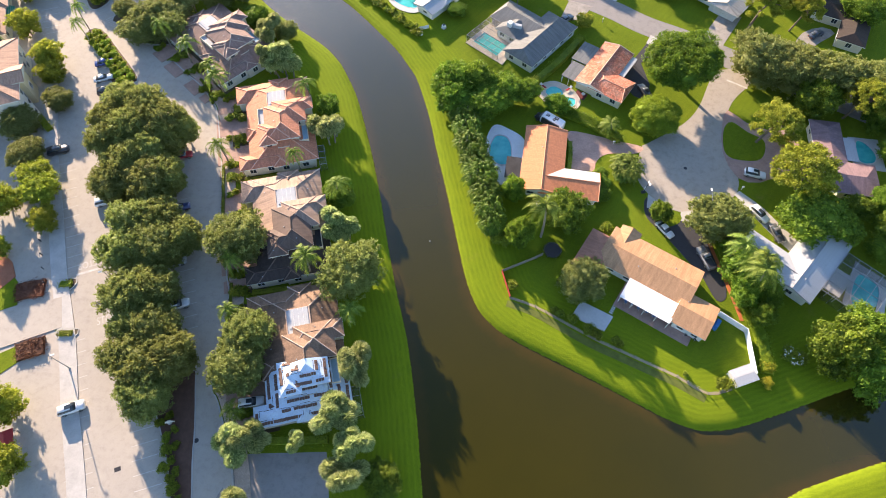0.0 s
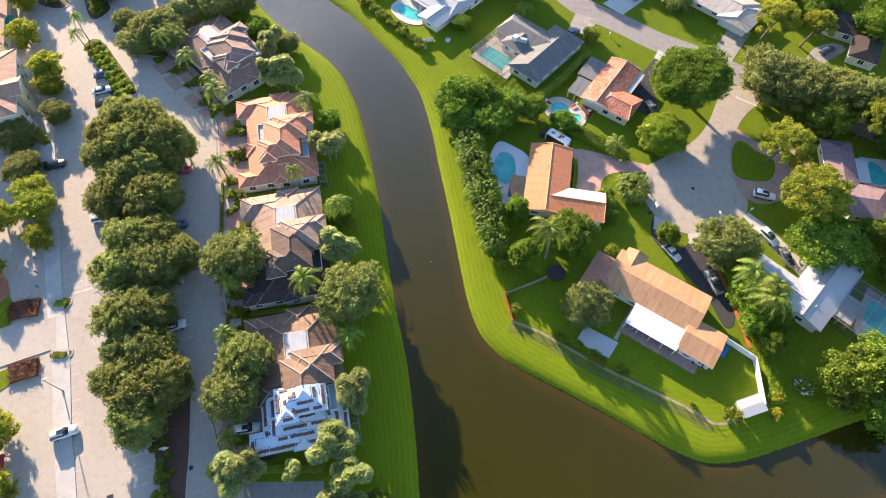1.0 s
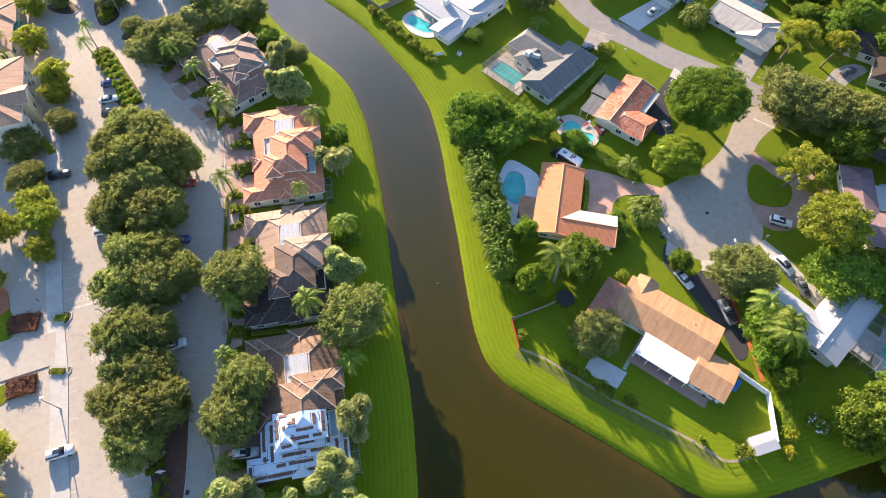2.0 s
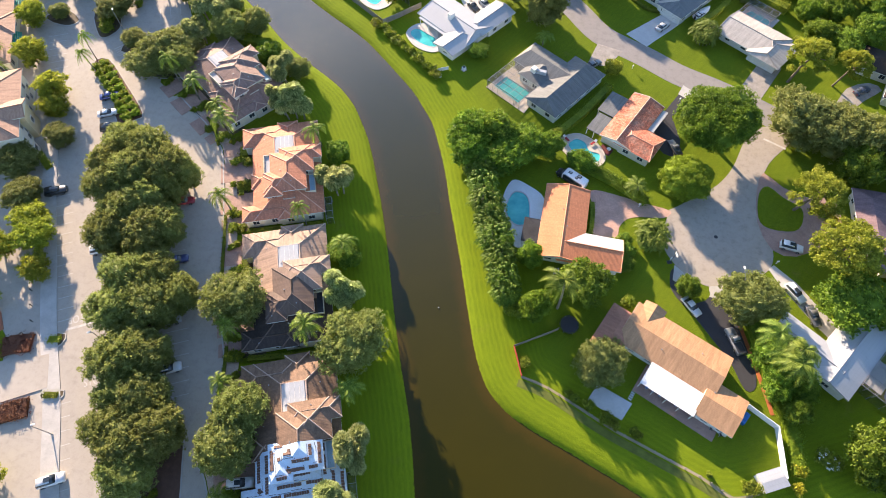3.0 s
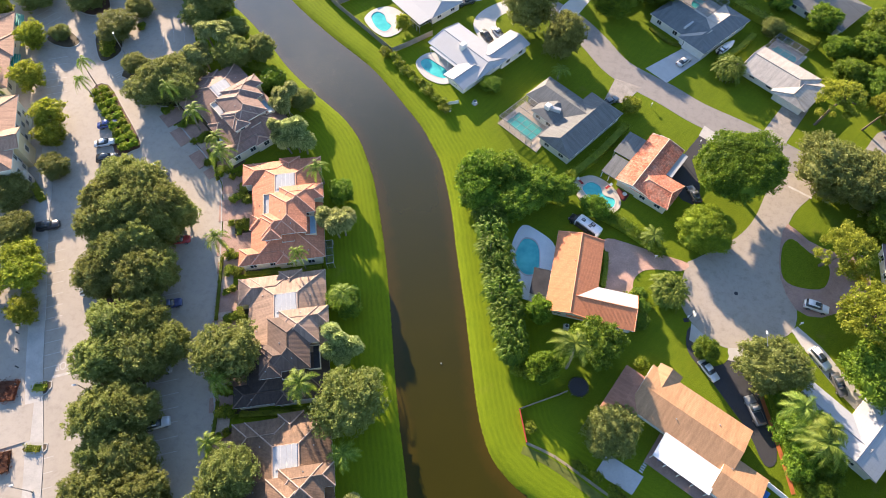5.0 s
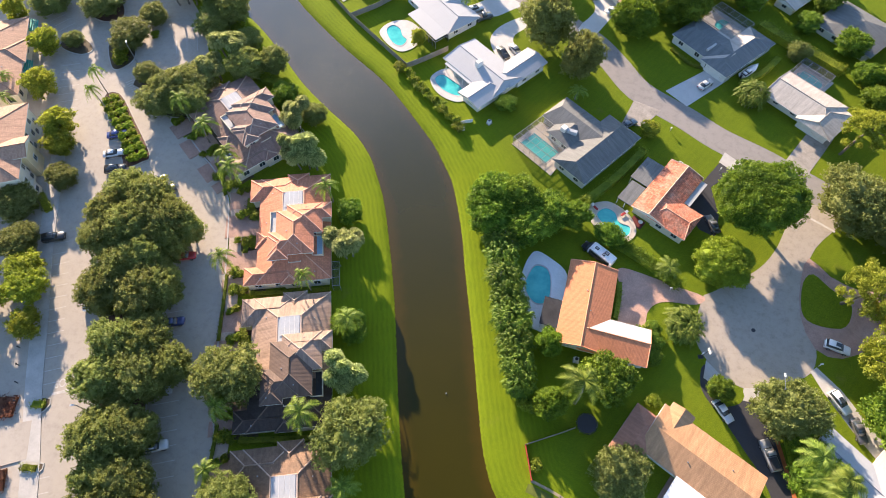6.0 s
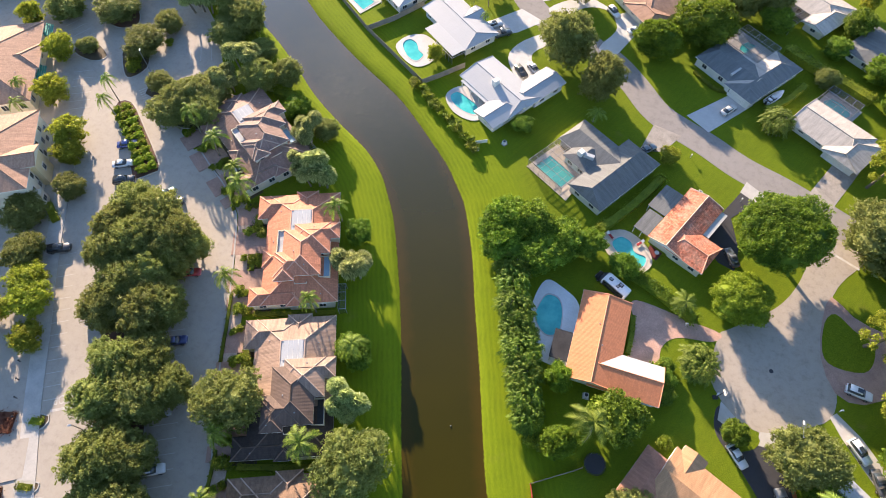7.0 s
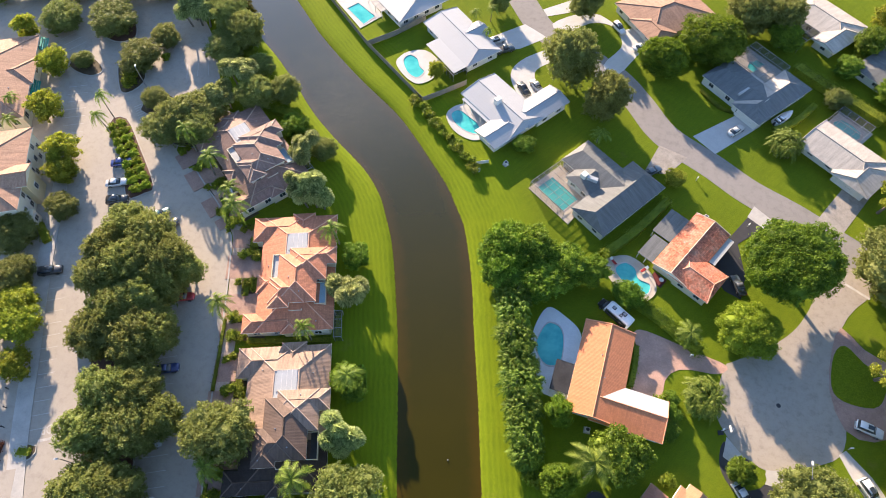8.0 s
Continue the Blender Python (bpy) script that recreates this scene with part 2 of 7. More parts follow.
ORANGE_PAVER = paver_material("orange_pavers", (0.42, 0.16, 0.09))
PAVER_PALE = paver_material("pale_pavers", (0.57, 0.36, 0.28))
WALK_PAVER = paver_material("worn_walk_pavers", (0.50, 0.39, 0.31))
MULCH = rough_stuff("red_mulch", (0.12, 0.065, 0.045), 0.4, 0.8, 7)
SOIL = rough_stuff("shaded_soil", (0.10, 0.075, 0.045), 0.4, 0.5, 6)
STUCCO = rough_stuff("cream_stucco", (0.68, 0.62, 0.50), 0.12, 0.4, 6)
STUCCO_WHITE = rough_stuff("white_stucco", (0.68, 0.67, 0.63), 0.1, 0.4, 6)
STUCCO_YELLOW = rough_stuff("yellow_stucco", (0.62, 0.50, 0.30), 0.12, 0.4, 6)
TRIM = plain("white_trim", (0.72, 0.70, 0.66), 0.5)
METAL = plain("grey_metal", (0.35, 0.36, 0.37), 0.4, 0.7)
DARK = plain("dark_metal", (0.03, 0.03, 0.035), 0.5)
GLASS = plain("window_glass", (0.035, 0.045, 0.055), 0.06, 0.0, 0.2, 0.8)
WOOD_GREY = rough_stuff("weathered_wood", (0.26, 0.23, 0.19), 0.3, 0.8, 9)
CAGE = plain("cage_aluminium", (0.30, 0.30, 0.30), 0.45, 0.3)
VINYL = plain("white_vinyl", (0.78, 0.78, 0.78), 0.4)
LINE = rough_stuff("worn_white_line", (0.53, 0.50, 0.46), 0.3, 1.2, 6)
POOL = pool_material()
SCREEN = screen_material("insect_screen", (0.10, 0.10, 0.10), 0.15)
TARP = rough_stuff("pale_underlay", (0.58, 0.70, 0.82), 0.2, 0.6, 4, 0.5)
TERRACOTTA = roof_material("salmon_roof_tile", (0.62, 0.255, 0.15), stained=0.12)
TILE_TAUPE = roof_material("taupe_roof_tile", (0.41, 0.285, 0.215), vary=0.2, stained=0.5, mottle=0.2, run=0.62)
TILE_BROWN = roof_material("brown_roof_tile", (0.26, 0.165, 0.11), stained=0.75)
TILE_GREY = roof_material("grey_brown_roof_tile", (0.33, 0.215, 0.175), stained=0.45)
# mould-dark tile, with the deep shade of south slopes put into the colour
TILE_DARK = roof_material("mould_and_shade_tile", (0.075, 0.056, 0.048), stained=0.4)
CAP_SALMON = rough_stuff("salmon_ridge_tile", (0.72, 0.40, 0.28), 0.25, 0.8, 5)
CAP_CREAM = rough_stuff("cream_ridge_tile", (0.66, 0.52, 0.40), 0.2, 0.8, 5)
CAP_ORANGE = rough_stuff("orange_ridge_tile", (0.70, 0.32, 0.18), 0.25, 0.8, 5)
CAP_TAUPE = rough_stuff("taupe_ridge_tile", (0.46, 0.34, 0.27), 0.3, 0.8, 5)
LOOSE_TILE = rough_stuff("loose_brown_tile", (0.17, 0.105, 0.08), 0.3, 0.8, 5)
# weathered taupe toned down to deepen the shade on south and east faces
TILE_MID = roof_material("weathered_shaded_brown_tile", (0.165, 0.115, 0.092), vary=0.2, stained=0.5, mottle=0.2)
# ridge tile to match: mould and painted shade in one colour
CAP_DARK = rough_stuff("mould_and_shade_ridge_tile", (0.17, 0.125, 0.10), 0.3, 0.8, 5)
# grass with the soft far shadow of the palms put into its colour
SHADE_GRASS = rough_stuff("painted_shade_grass", (0.115, 0.135, 0.022), 0.5, 0.7, 7)
SAND = rough_stuff("bare_sandy_soil", (0.30, 0.25, 0.16), 0.3, 0.6, 6)
TILE_RED = roof_material("red_barrel_tile", (0.56, 0.19, 0.11), 0.36, 0.36, 0.5, stained=0.72, stain=(0.55, 0.41, 0.31), mottle=0.9, relief=0.4)
TILE_ORANGE = roof_material("orange_roof_tile", (0.66, 0.25, 0.12), stained=0.08, mottle=0.25, run=0.88)
SHINGLE_TAN = roof_material("tan_shingle", (0.54, 0.31, 0.165), 0.3, 0.3, 0.2, stained=0.2, relief=0.2, ribbed=False)
SHINGLE_RUST = roof_material("rust_brown_shingle", (0.46, 0.22, 0.145), 0.3, 0.3, 0.2, stained=0.2, relief=0.2, ribbed=False)
SHINGLE_GREY = roof_material("grey_shingle", (0.195, 0.20, 0.195), 0.3, 0.3, 0.15, stained=0.25, relief=0.2, ribbed=False)
SHINGLE_BLUE = roof_material("slate_blue_shingle", (0.19, 0.208, 0.215), 0.3, 0.3, 0.15, stained=0.12, relief=0.2, ribbed=False)
SHINGLE_DARK = roof_material("dark_brown_shingle", (0.06, 0.045, 0.038), 0.3, 0.3, 0.2, stained=0.3, relief=0.2, ribbed=False)
SHINGLE_MAUVE = roof_material("mauve_shingle", (0.30, 0.20, 0.205), 0.3, 0.3, 0.2, stained=0.3, relief=0.2, ribbed=False)
SHINGLE_PALE = roof_material("pale_tan_tile", (0.56, 0.51, 0.45), 0.45, 0.45, 0.12, stained=0.25, relief=0.1, ribbed=False)
WHITE_ROOF = roof_material("white_metal_roof", (0.43, 0.44, 0.45), 0.6, 0.6, 0.03, 0.45, stained=0.05, relief=0.06, run=0.94)
CLAY = roof_material("tan_clay_tile", (0.48, 0.29, 0.20), stained=0.25)
OAK = leaf_material("oak_leaves", (0.14, 0.17, 0.04), (0.245, 0.275, 0.075), (0.34, 0.37, 0.115), 0.46)
BROAD = leaf_material("broad_leaves", (0.05, 0.10, 0.010), (0.15, 0.255, 0.020), (0.31, 0.43, 0.04), 0.42)
FICUS = leaf_material("dark_round_leaves", (0.055, 0.105, 0.009), (0.13, 0.22, 0.015), (0.25, 0.34, 0.028), 0.42)
LIGHT = leaf_material("yellow_green_leaves", (0.11, 0.175, 0.014), (0.24, 0.335, 0.02), (0.38, 0.46, 0.032), 0.42)
BRIGHT = leaf_material("lime_leaves", (0.12, 0.16, 0.014), (0.31, 0.36, 0.03), (0.52, 0.55, 0.07), 0.5)
STAINED = rough_stuff("stained_flat_roof", (0.04, 0.04, 0.043), 0.6, 0.35, 3)
PALM = leaf_material("palm_leaves", (0.06, 0.12, 0.012), (0.18, 0.26, 0.028), (0.34, 0.42, 0.075), 0.42)
SABAL = leaf_material("fan_palm_leaves", (0.13, 0.18, 0.05), (0.38, 0.44, 0.15), (0.64, 0.67, 0.29), 0.5)
HEDGE = leaf_material("hedge_leaves", (0.065, 0.105, 0.010), (0.205, 0.265, 0.02), (0.40, 0.44, 0.04), 0.42)
CROTON = leaf_material("red_hedge_leaves", (0.05, 0.018, 0.012), (0.13, 0.04, 0.028), (0.24, 0.10, 0.05))
FLAME = leaf_material("orange_blossom", (0.45, 0.07, 0.015), (0.6, 0.12, 0.02), (0.7, 0.22, 0.04))
WHITE_BLOOM = leaf_material("white_blossom", (0.6, 0.6, 0.55), (0.75, 0.75, 0.7), (0.85, 0.85, 0.8))
YELLOW_LEAF = leaf_material("yellow_leaves", (0.18, 0.18, 0.012), (0.36, 0.34, 0.02), (0.55, 0.48, 0.035))
BARK = rough_stuff("bark", (0.17, 0.135, 0.10), 0.3, 0.8, 8, 0.9, 0.5, "object")
PALM_BARK = rough_stuff("palm_bark", (0.25, 0.215, 0.17), 0.25, 1.0, 6, 0.9, 0.5, "object")
ARECA = leaf_material("screening_palm_leaves", (0.035, 0.08, 0.008), (0.11, 0.20, 0.014), (0.27, 0.37, 0.04), 0.36)
PAINT = paint_material()
RUBBER = plain("rubber", (0.02, 0.02, 0.02), 0.8)
RED_LENS = plain("red_lens", (0.4, 0.02, 0.02), 0.2)
CLEAR_LENS = plain("clear_lens", (0.6, 0.6, 0.6), 0.15)
GREEN_CLOTH = plain("green_awning_cloth", (0.02, 0.30, 0.24), 0.7)
BLUE_CLOTH = plain("blue_cloth", (0.03, 0.16, 0.42), 0.7)
MAROON = plain("maroon_cloth", (0.12, 0.02, 0.02), 0.8)
RED_CLOTH = plain("red_cloth", (0.35, 0.03, 0.03), 0.7)


# ---- building helpers ----
def finish(bm, name, *mats):
    me = bpy.data.meshes.new(name)
    bm.normal_update()
    bm.to_mesh(me)
    bm.free()
    for m in mats:
        me.materials.append(m)
    return me


def part(name, bm, mat, parent=None, label="", at=None):
    """Links a bmesh as one mesh object, under a thing or under a part."""
    mats = mat if isinstance(mat, tuple) else (mat,)
    ob = new(name, finish(bm, name, *mats))
    if parent is not None:
        ob.parent = parent
    if at is not None:
        ob.matrix_basis = at
    return tagged(ob, label)


def thing(name, at, label, category, group="", kind=""):
    ob = new(name)
    ob.empty_display_size = 0.2
    ob.matrix_basis = at
    return tagged(ob, label, category, group, kind)


def box(bm, x0, x1, y0, y1, z0, z1, bevel=0.0, mat=0):
    vs = [bm.verts.new((x, y, z)) for z in (z0, z1) for x, y in ((x0, y0), (x1, y0), (x1, y1), (x0, y1))]
    faces = [bm.faces.new([vs[k] for k in f]) for f in ((3, 2, 1, 0), (4, 5, 6, 7), (0, 1, 5, 4), (1, 2, 6, 5), (2, 3, 7, 6), (3, 0, 4, 7))]
    for f in faces:
        f.material_index = mat
    if bevel:
        bmesh.ops.bevel(bm, geom=list({e for f in faces for e in f.edges}), offset=bevel, segments=2, affect="EDGES", profile=0.6)
    return bm


def boxed(*args, **kw):
    return box(bmesh.new(), *args, **kw)


def rod(bm, a, b, r0, r1=None, sides=8):
    a, b = Vector(a), Vector(b)
    r1 = r0 if r1 is None else r1
    way = (b - a).normalized()
    u = way.orthogonal().normalized()
    w = way.cross(u)
    rings = []
    for p, r in ((a, r0), (b, r1)):
        rings.append([bm.verts.new(p + r * (math.cos(t) * u + math.sin(t) * w)) for t in (2 * math.pi * k / sides for k in range(sides))])
    for k in range(sides):
        bm.faces.new((rings[0][k], rings[0][(k + 1) % sides], rings[1][(k + 1) % sides], rings[1][k]))
    bm.faces.new(rings[0][::-1])
    bm.faces.new(rings[1])
    return bm


def curve_through(pts, steps=6, closed=True):
    """Points on a smooth curve through a few corners."""
    p = [Vector((*q, 0)) if len(q) == 2 else Vector(q) for q in pts]
    n = len(p)
    out = []
    for k in range(n if closed else n - 1):
        if closed:
            a, b, c, d = p[k - 1], p[k], p[(k + 1) % n], p[(k + 2) % n]
        else:
            a, b, c, d = p[max(k - 1, 0)], p[k], p[k + 1], p[min(k + 2, n - 1)]
        for s in range(steps):
            t = s / steps
            out.append(0.5 * (2 * b + (c - a) * t + (2 * a - 5 * b + 4 * c - d) * t * t + (3 * b - a - 3 * c + d) * t**3))
    if not closed:
        out.append(p[-1])
    return out


def slab(pts, z0, z1, steps=0, hole=None):
    """A flat plate with that outline; steps rounds its corners; hole is a second outline cut out of it."""
    ring = curve_through(pts, steps) if steps else [Vector((*q, 0)) for q in pts]
    bm = bmesh.new()
    loops = [ring] + ([hole] if hole else [])
    edges = []
    for loop in loops:
        top = [bm.verts.new((p.x, p.y, z1)) for p in loop]
        low = [bm.verts.new((p.x, p.y, z0)) for p in loop]
        for k in range(len(loop)):
            j = (k + 1) % len(loop)
            bm.faces.new((low[k], low[j], top[j], top[k]))
            edges.append(bm.edges.get((top[k], top[j])))
    if hole:
        bmesh.ops.triangle_fill(bm, edges=edges, use_beauty=True)
    else:
        f = bm.faces.new(top)
        bmesh.ops.triangulate(bm, faces=[f])
    bmesh.ops.recalc_face_normals(bm, faces=bm.faces)
    return bm


def ground_sheet(name, pts, z, mat, label, category, steps=0, thick=None, hole=None):
    ob = part(name, slab(pts, z - (thick or z + 0.05), z, steps, hole), mat)
    inland(ob, mat)
    return tagged(ob, label, category, kind="structure")


def inland(ob, mat):
    """Lawn that lies away from the canal."""
    if mat is GRASS:
        a = ob.data.attributes.new("bank", "FLOAT", "POINT")
        a.data.foreach_set("value", np.full(len(ob.data.vertices), 60, np.float32))


def ribbon(pts, width, z0, z1, steps=6, shift=0.0):
    """A strip of even width along a line, as a plate."""
    mid = curve_through(pts, steps, False)
    lefts, rights = [], []
    for k, p in enumerate(mid):
        way = (mid[min(k + 1, len(mid) - 1)] - mid[max(k - 1, 0)]).normalized()
        side = Vector((-way.y, way.x, 0))
        lefts.append(p + side * (shift + width / 2))
        rights.append(p + side * (shift - width / 2))
    bm = bmesh.new()
    rows = [[bm.verts.new((q.x, q.y, z)) for q, z in ((a, z0), (a, z1), (b, z1), (b, z0))] for a, b in zip(lefts, rights)]
    for r, s in zip(rows, rows[1:]):
        for k in range(3):
            bm.faces.new((r[k], r[k + 1], s[k + 1], s[k]))
    bm.faces.new(rows[0])
    bm.faces.new(rows[-1][::-1])
    bmesh.ops.recalc_face_normals(bm, faces=bm.faces)
    return bm


# ---- ground and canal ----
WEST_BANK = [(-330, 345), (-190, 228), (-110.5, 162.5), (-99.9, 153.8), (-88.7, 146.1), (-79.4, 138.5), (-71.1, 131.2), (-61.9, 124.9), (-52.5, 119.1),
             (-46.5, 113.6), (-42.4, 107.8), (-39.1, 102.4), (-35.1, 94.0), (-30.5, 83.4), (-26.2, 72.4), (-22.2, 61.4), (-18.0, 50.6), (-13.5, 39.8),
             (-9.1, 26.0), (-5.5, 12.8), (2, -14), (14, -60), (30, -130)]
EAST_BANK = [(-300, 352), (-170, 236), (-93.5, 168.2), (-80.5, 156.8), (-65.8, 146.3), (-51.9, 137.7), (-44.5, 131.7), (-38.1, 125.8), (-32.8, 120.7), (-28.7, 115.5),
             (-25.2, 110.5), (-20.1, 99.1), (-16.8, 89.8), (-11.8, 76.4), (-7.3, 63.6), (-4.2, 55.3), (-1.0, 49.6), (2.5, 46.4), (7.1, 44.0), (17.4, 40.4)]
EAST_TURN = [(24.0, 38.1), (34.6, 34.1), (38.7, 32.9), (42.8, 32.3), (47.9, 33.4), (53.1, 35.7), (59.6, 39.0), (70.7, 44.9), (78.4, 48.5), (110, 64), (200, 110)]
SOUTH_BANK = [(205, 97), (110, 49), (75.3, 32.6), (63.0, 26.7), (57.3, 23.4), (46, 14), (40, -2), (44, -40), (66, -130)]


def canal_distance(x, y):
    """Metres from the water's rim: positive on land, negative in the canal."""
    ring = WEST_BANK + SOUTH_BANK[::-1] + EAST_TURN[::-1] + EAST_BANK[::-1]
    p = np.array([(q.x, q.y) for q in curve_through(ring, 4)])
    best = np.full(x.shape, 1e9)
    inside = np.zeros(x.shape, bool)
    for (ax, ay), (bx, by) in zip(p, np.roll(p, -1, 0)):
        dx, dy = bx - ax, by - ay
        t = np.clip(((x - ax) * dx + (y - ay) * dy) / (dx * dx + dy * dy + 1e-9), 0, 1)
        best = np.minimum(best, (x - ax - t * dx) ** 2 + (y - ay - t * dy) ** 2)
        cross = (ay > y) != (by > y)
        inside ^= cross & (x < dx * (y - ay) / (dy if abs(dy) > 1e-9 else 1e-9) + ax)
    return np.where(inside, -1, 1) * np.sqrt(best)


FAR = [400, 520, 800, 1400, 2600]


def plan_grid(step):
    """Plan points, close together where the camera passes; with their distance from the canal's rim."""
    xs = np.array([-f for f in FAR[::-1]] + list(np.arange(-320, -160, 8.0)) + list(np.arange(-160, 120, step)) + list(np.arange(120, 300, 8.0)) + FAR)
    ys = np.array([-f for f in FAR[::-1]] + list(np.arange(-300, -20, 8.0)) + list(np.arange(-20, 200, step)) + list(np.arange(200, 360, 8.0)) + FAR)
    gx, gy = np.meshgrid(xs, ys, indexing="ij")
    return gx, gy, canal_distance(gx, gy)


def sheet(name, gx, gy, z, d, mat, label, category):
    nx, ny = gx.shape
    verts = np.stack([gx, gy, z], -1).reshape(-1, 3)
    k = np.arange(nx * ny).reshape(nx, ny)
    faces = np.stack([k[:-1, :-1], k[1:, :-1], k[1:, 1:], k[:-1, 1:]], -1).reshape(-1, 4)
    me = bpy.data.meshes.new(name)
    me.from_pydata(verts.tolist(), [], faces.tolist())
    bank = me.attributes.new("bank", "FLOAT", "POINT")
    bank.data.foreach_set("value", np.clip(d, -20, 60).astype(np.float32).ravel())
    me.polygons.foreach_set("use_smooth", np.ones(len(me.polygons), bool))
    me.materials.append(mat)
    tagged(new(name, me), label, category, kind="structure")


gx, gy, rim_d = plan_grid(1.0)
# the rim itself lies at the water's level
z = np.where(rim_d < 3.0, np.interp(rim_d, [-3.0, -0.6, 0.0, 0.9, 3.0], [-2.6, -1.3, WATER_LEVEL + 0.01, -0.25, 0.0]), 0.0)
sheet("ground", gx, gy, z, rim_d, GRASS, "mown bright green lawn and canal banks", "grass")
gx, gy, rim_d = plan_grid(2.0)
sheet("water", gx, gy, np.full(gx.shape, WATER_LEVEL), rim_d, WATER, "still murky brown canal water", "water")

# ---- western paving, median and walks ----
PAVED = [(-20, -60), (-38, 4), (-41.1, 11.4), (-47, 21.5), (-49.6, 25.4), (-52.1, 41.6), (-54.6, 47), (-57.3, 53), (-60.7, 61.8), (-63.0, 68.0), (-65.6, 74.5),
         (-72.2, 89.6), (-74.9, 93.2), (-79.6, 97.8), (-84.3, 101), (-90.6, 105.6), (-96.4, 109.5), (-98, 116), (-94, 127), (-100, 136), (-107, 146), (-122, 160), (-160, 196), (-300, 196), (-300, -60)]
ground_sheet("pavement", PAVED, 0.02, PAVE, "pale worn car park and street paving", "pavement")
ground_sheet("road", [(-41.5, 4), (-38.4, 14.4), (-23.9, 17.2), (-21.5, 9.9), (-14, -30), (-33, -30)], 0.03, ROAD, "worn grey asphalt parking court between hedges", "car park")
MEDIAN = [(-97.9, 89.2), (-90, 73.5), (-84.6, 59), (-80.2, 50.9), (-75.2, 42.5), (-70.6, 32), (-65.2, 22.4), (-58, 19.5), (-54.2, 15.1), (-49.3, 7.1), (-44, -5), (-41, -5),
          (-46.8, 11.2), (-48.6, 17), (-51.2, 24), (-54.3, 31), (-60.2, 34), (-65.7, 44.6), (-68.3, 49.9), (-73.4, 62), (-78.6, 76), (-84.6, 86), (-93.4, 91)]


def kerbed(name, pts, mat, label, steps=3, height=0.15):
    """A raised bed inside a concrete kerb."""
    ring = curve_through(pts, steps)
    bed = part(name, slab([(p.x, p.y) for p in ring], -0.05, height - 0.03), mat)
    tagged(bed, label, "planting bed", kind="structure")
    kerb = bmesh.new()
    n = len(ring)
    rows = []
    for k in range(n):
        way = (ring[(k + 1) % n] - ring[k - 1]).normalized()
        side = Vector((-way.y, way.x, 0)) * 0.13
        rows.append([kerb.verts.new((q.x, q.y, z)) for q, z in ((ring[k] + side, -0.05), (ring[k] + side * 0.85, height), (ring[k] - side * 0.85, height), (ring[k] - side, -0.05))])
    for k in range(n):
        r, s = rows[k], rows[(k + 1) % n]
        for j in range(3):
            kerb.faces.new((r[j], r[j + 1], s[j + 1], s[j]))
    bmesh.ops.recalc_face_normals(kerb, faces=kerb.faces)
    tagged(part("kerb", kerb, KERB), "pale concrete kerb round a planting bed", "kerb", kind="structure")


kerbed("ground", MEDIAN, MULCH, "mulched tree median in the car park")
kerbed("ground", [(-116.2, 111.6), (-113.2, 114.2), (-105.0, 107.4), (-96.0, 99.0), (-96.6, 96.4), (-100.2, 94.2), (-106.4, 103)], MULCH, "narrow hedge island in the car park")
kerbed("ground", [(-88.0, 41.2), (-84.3, 42.2), (-84.0, 40.0), (-86.6, 38.2)], SOIL, "small planted island by the crossing", 2)
kerbed("ground", [(-82.6, 30.8), (-78.6, 31.8), (-78.8, 29.8), (-81.4, 28.9)], SOIL, "small planted island by the crossing", 2)
kerbed("ground", [(-139.5, 140.2), (-135.4, 137.3), (-130.4, 136.7), (-127.4, 139.8), (-131.2, 145), (-137, 145)], MULCH, "round mulched tree island", 4)
kerbed("ground", [(-125.8, 130.2), (-120.9, 122.6), (-118, 121.4), (-116.0, 125.7), (-119.0, 130.6)], SOIL, "planted island with low shrubs", 3)
kerbed("ground", [(-111.5, 117.6), (-110.6, 123.4), (-105.8, 123.8), (-104.2, 117.8)], SOIL, "tree island beside a ramp", 3)
kerbed("ground", [(-102.5, 111.5), (-103.5, 115.5), (-96.5, 122.5), (-89, 124), (-86.5, 119), (-93, 111.5)], SOIL, "shaded bed under old oaks", 3)
kerbed("ground", [(-138, 126), (-134, 129.4), (-128.4, 126.4), (-130.2, 123.6), (-135.5, 124)], SOIL, "small tree island with a kerb", 3)

# pale walk along the western row of stalls, and the crossing street
walk_line = [(-118, 92), (-106.6, 70.4), (-97.8, 55.6), (-89.4, 41.2), (-81.2, 28.4), (-74.9, 17.0), (-67.7, 5.0), (-58, -12)]
tagged(part("pavement", ribbon(walk_line, 3.2, -0.05, 0.14, 4, 1.7), CONCRETE), "pale concrete walk beside the parking stalls", "pavement", kind="structure")
ground_sheet("road", [(-130, 12), (-95.7, 32.3), (-85.2, 37.8), (-82.0, 31.6), (-91.7, 25.5), (-130, 4)], 0.15, PAVE, "pale side street that joins the car park", "road")
ground_sheet("ground", [(-112, 36), (-98, 41), (-95.8, 39.4), (-93.3, 34.6), (-96.2, 32.8), (-106, 27)], 0.10, GRASS, "small lawn beside the crossing", "grass")
ground_sheet("ground", [(-91.4, 24.4), (-88.7, 26.5), (-87.0, 23.4), (-89.2, 20.6), (-97, 15), (-101, 19)], 0.10, GRASS, "small lawn beside the crossing", "grass")
ground_sheet("pavement", [(-104, 46), (-99.4, 43.6), (-96.9, 40.5), (-98.6, 37.2), (-104, 39)], 0.16, ORANGE_PAVER, "orange paved entrance corner", "pavement")
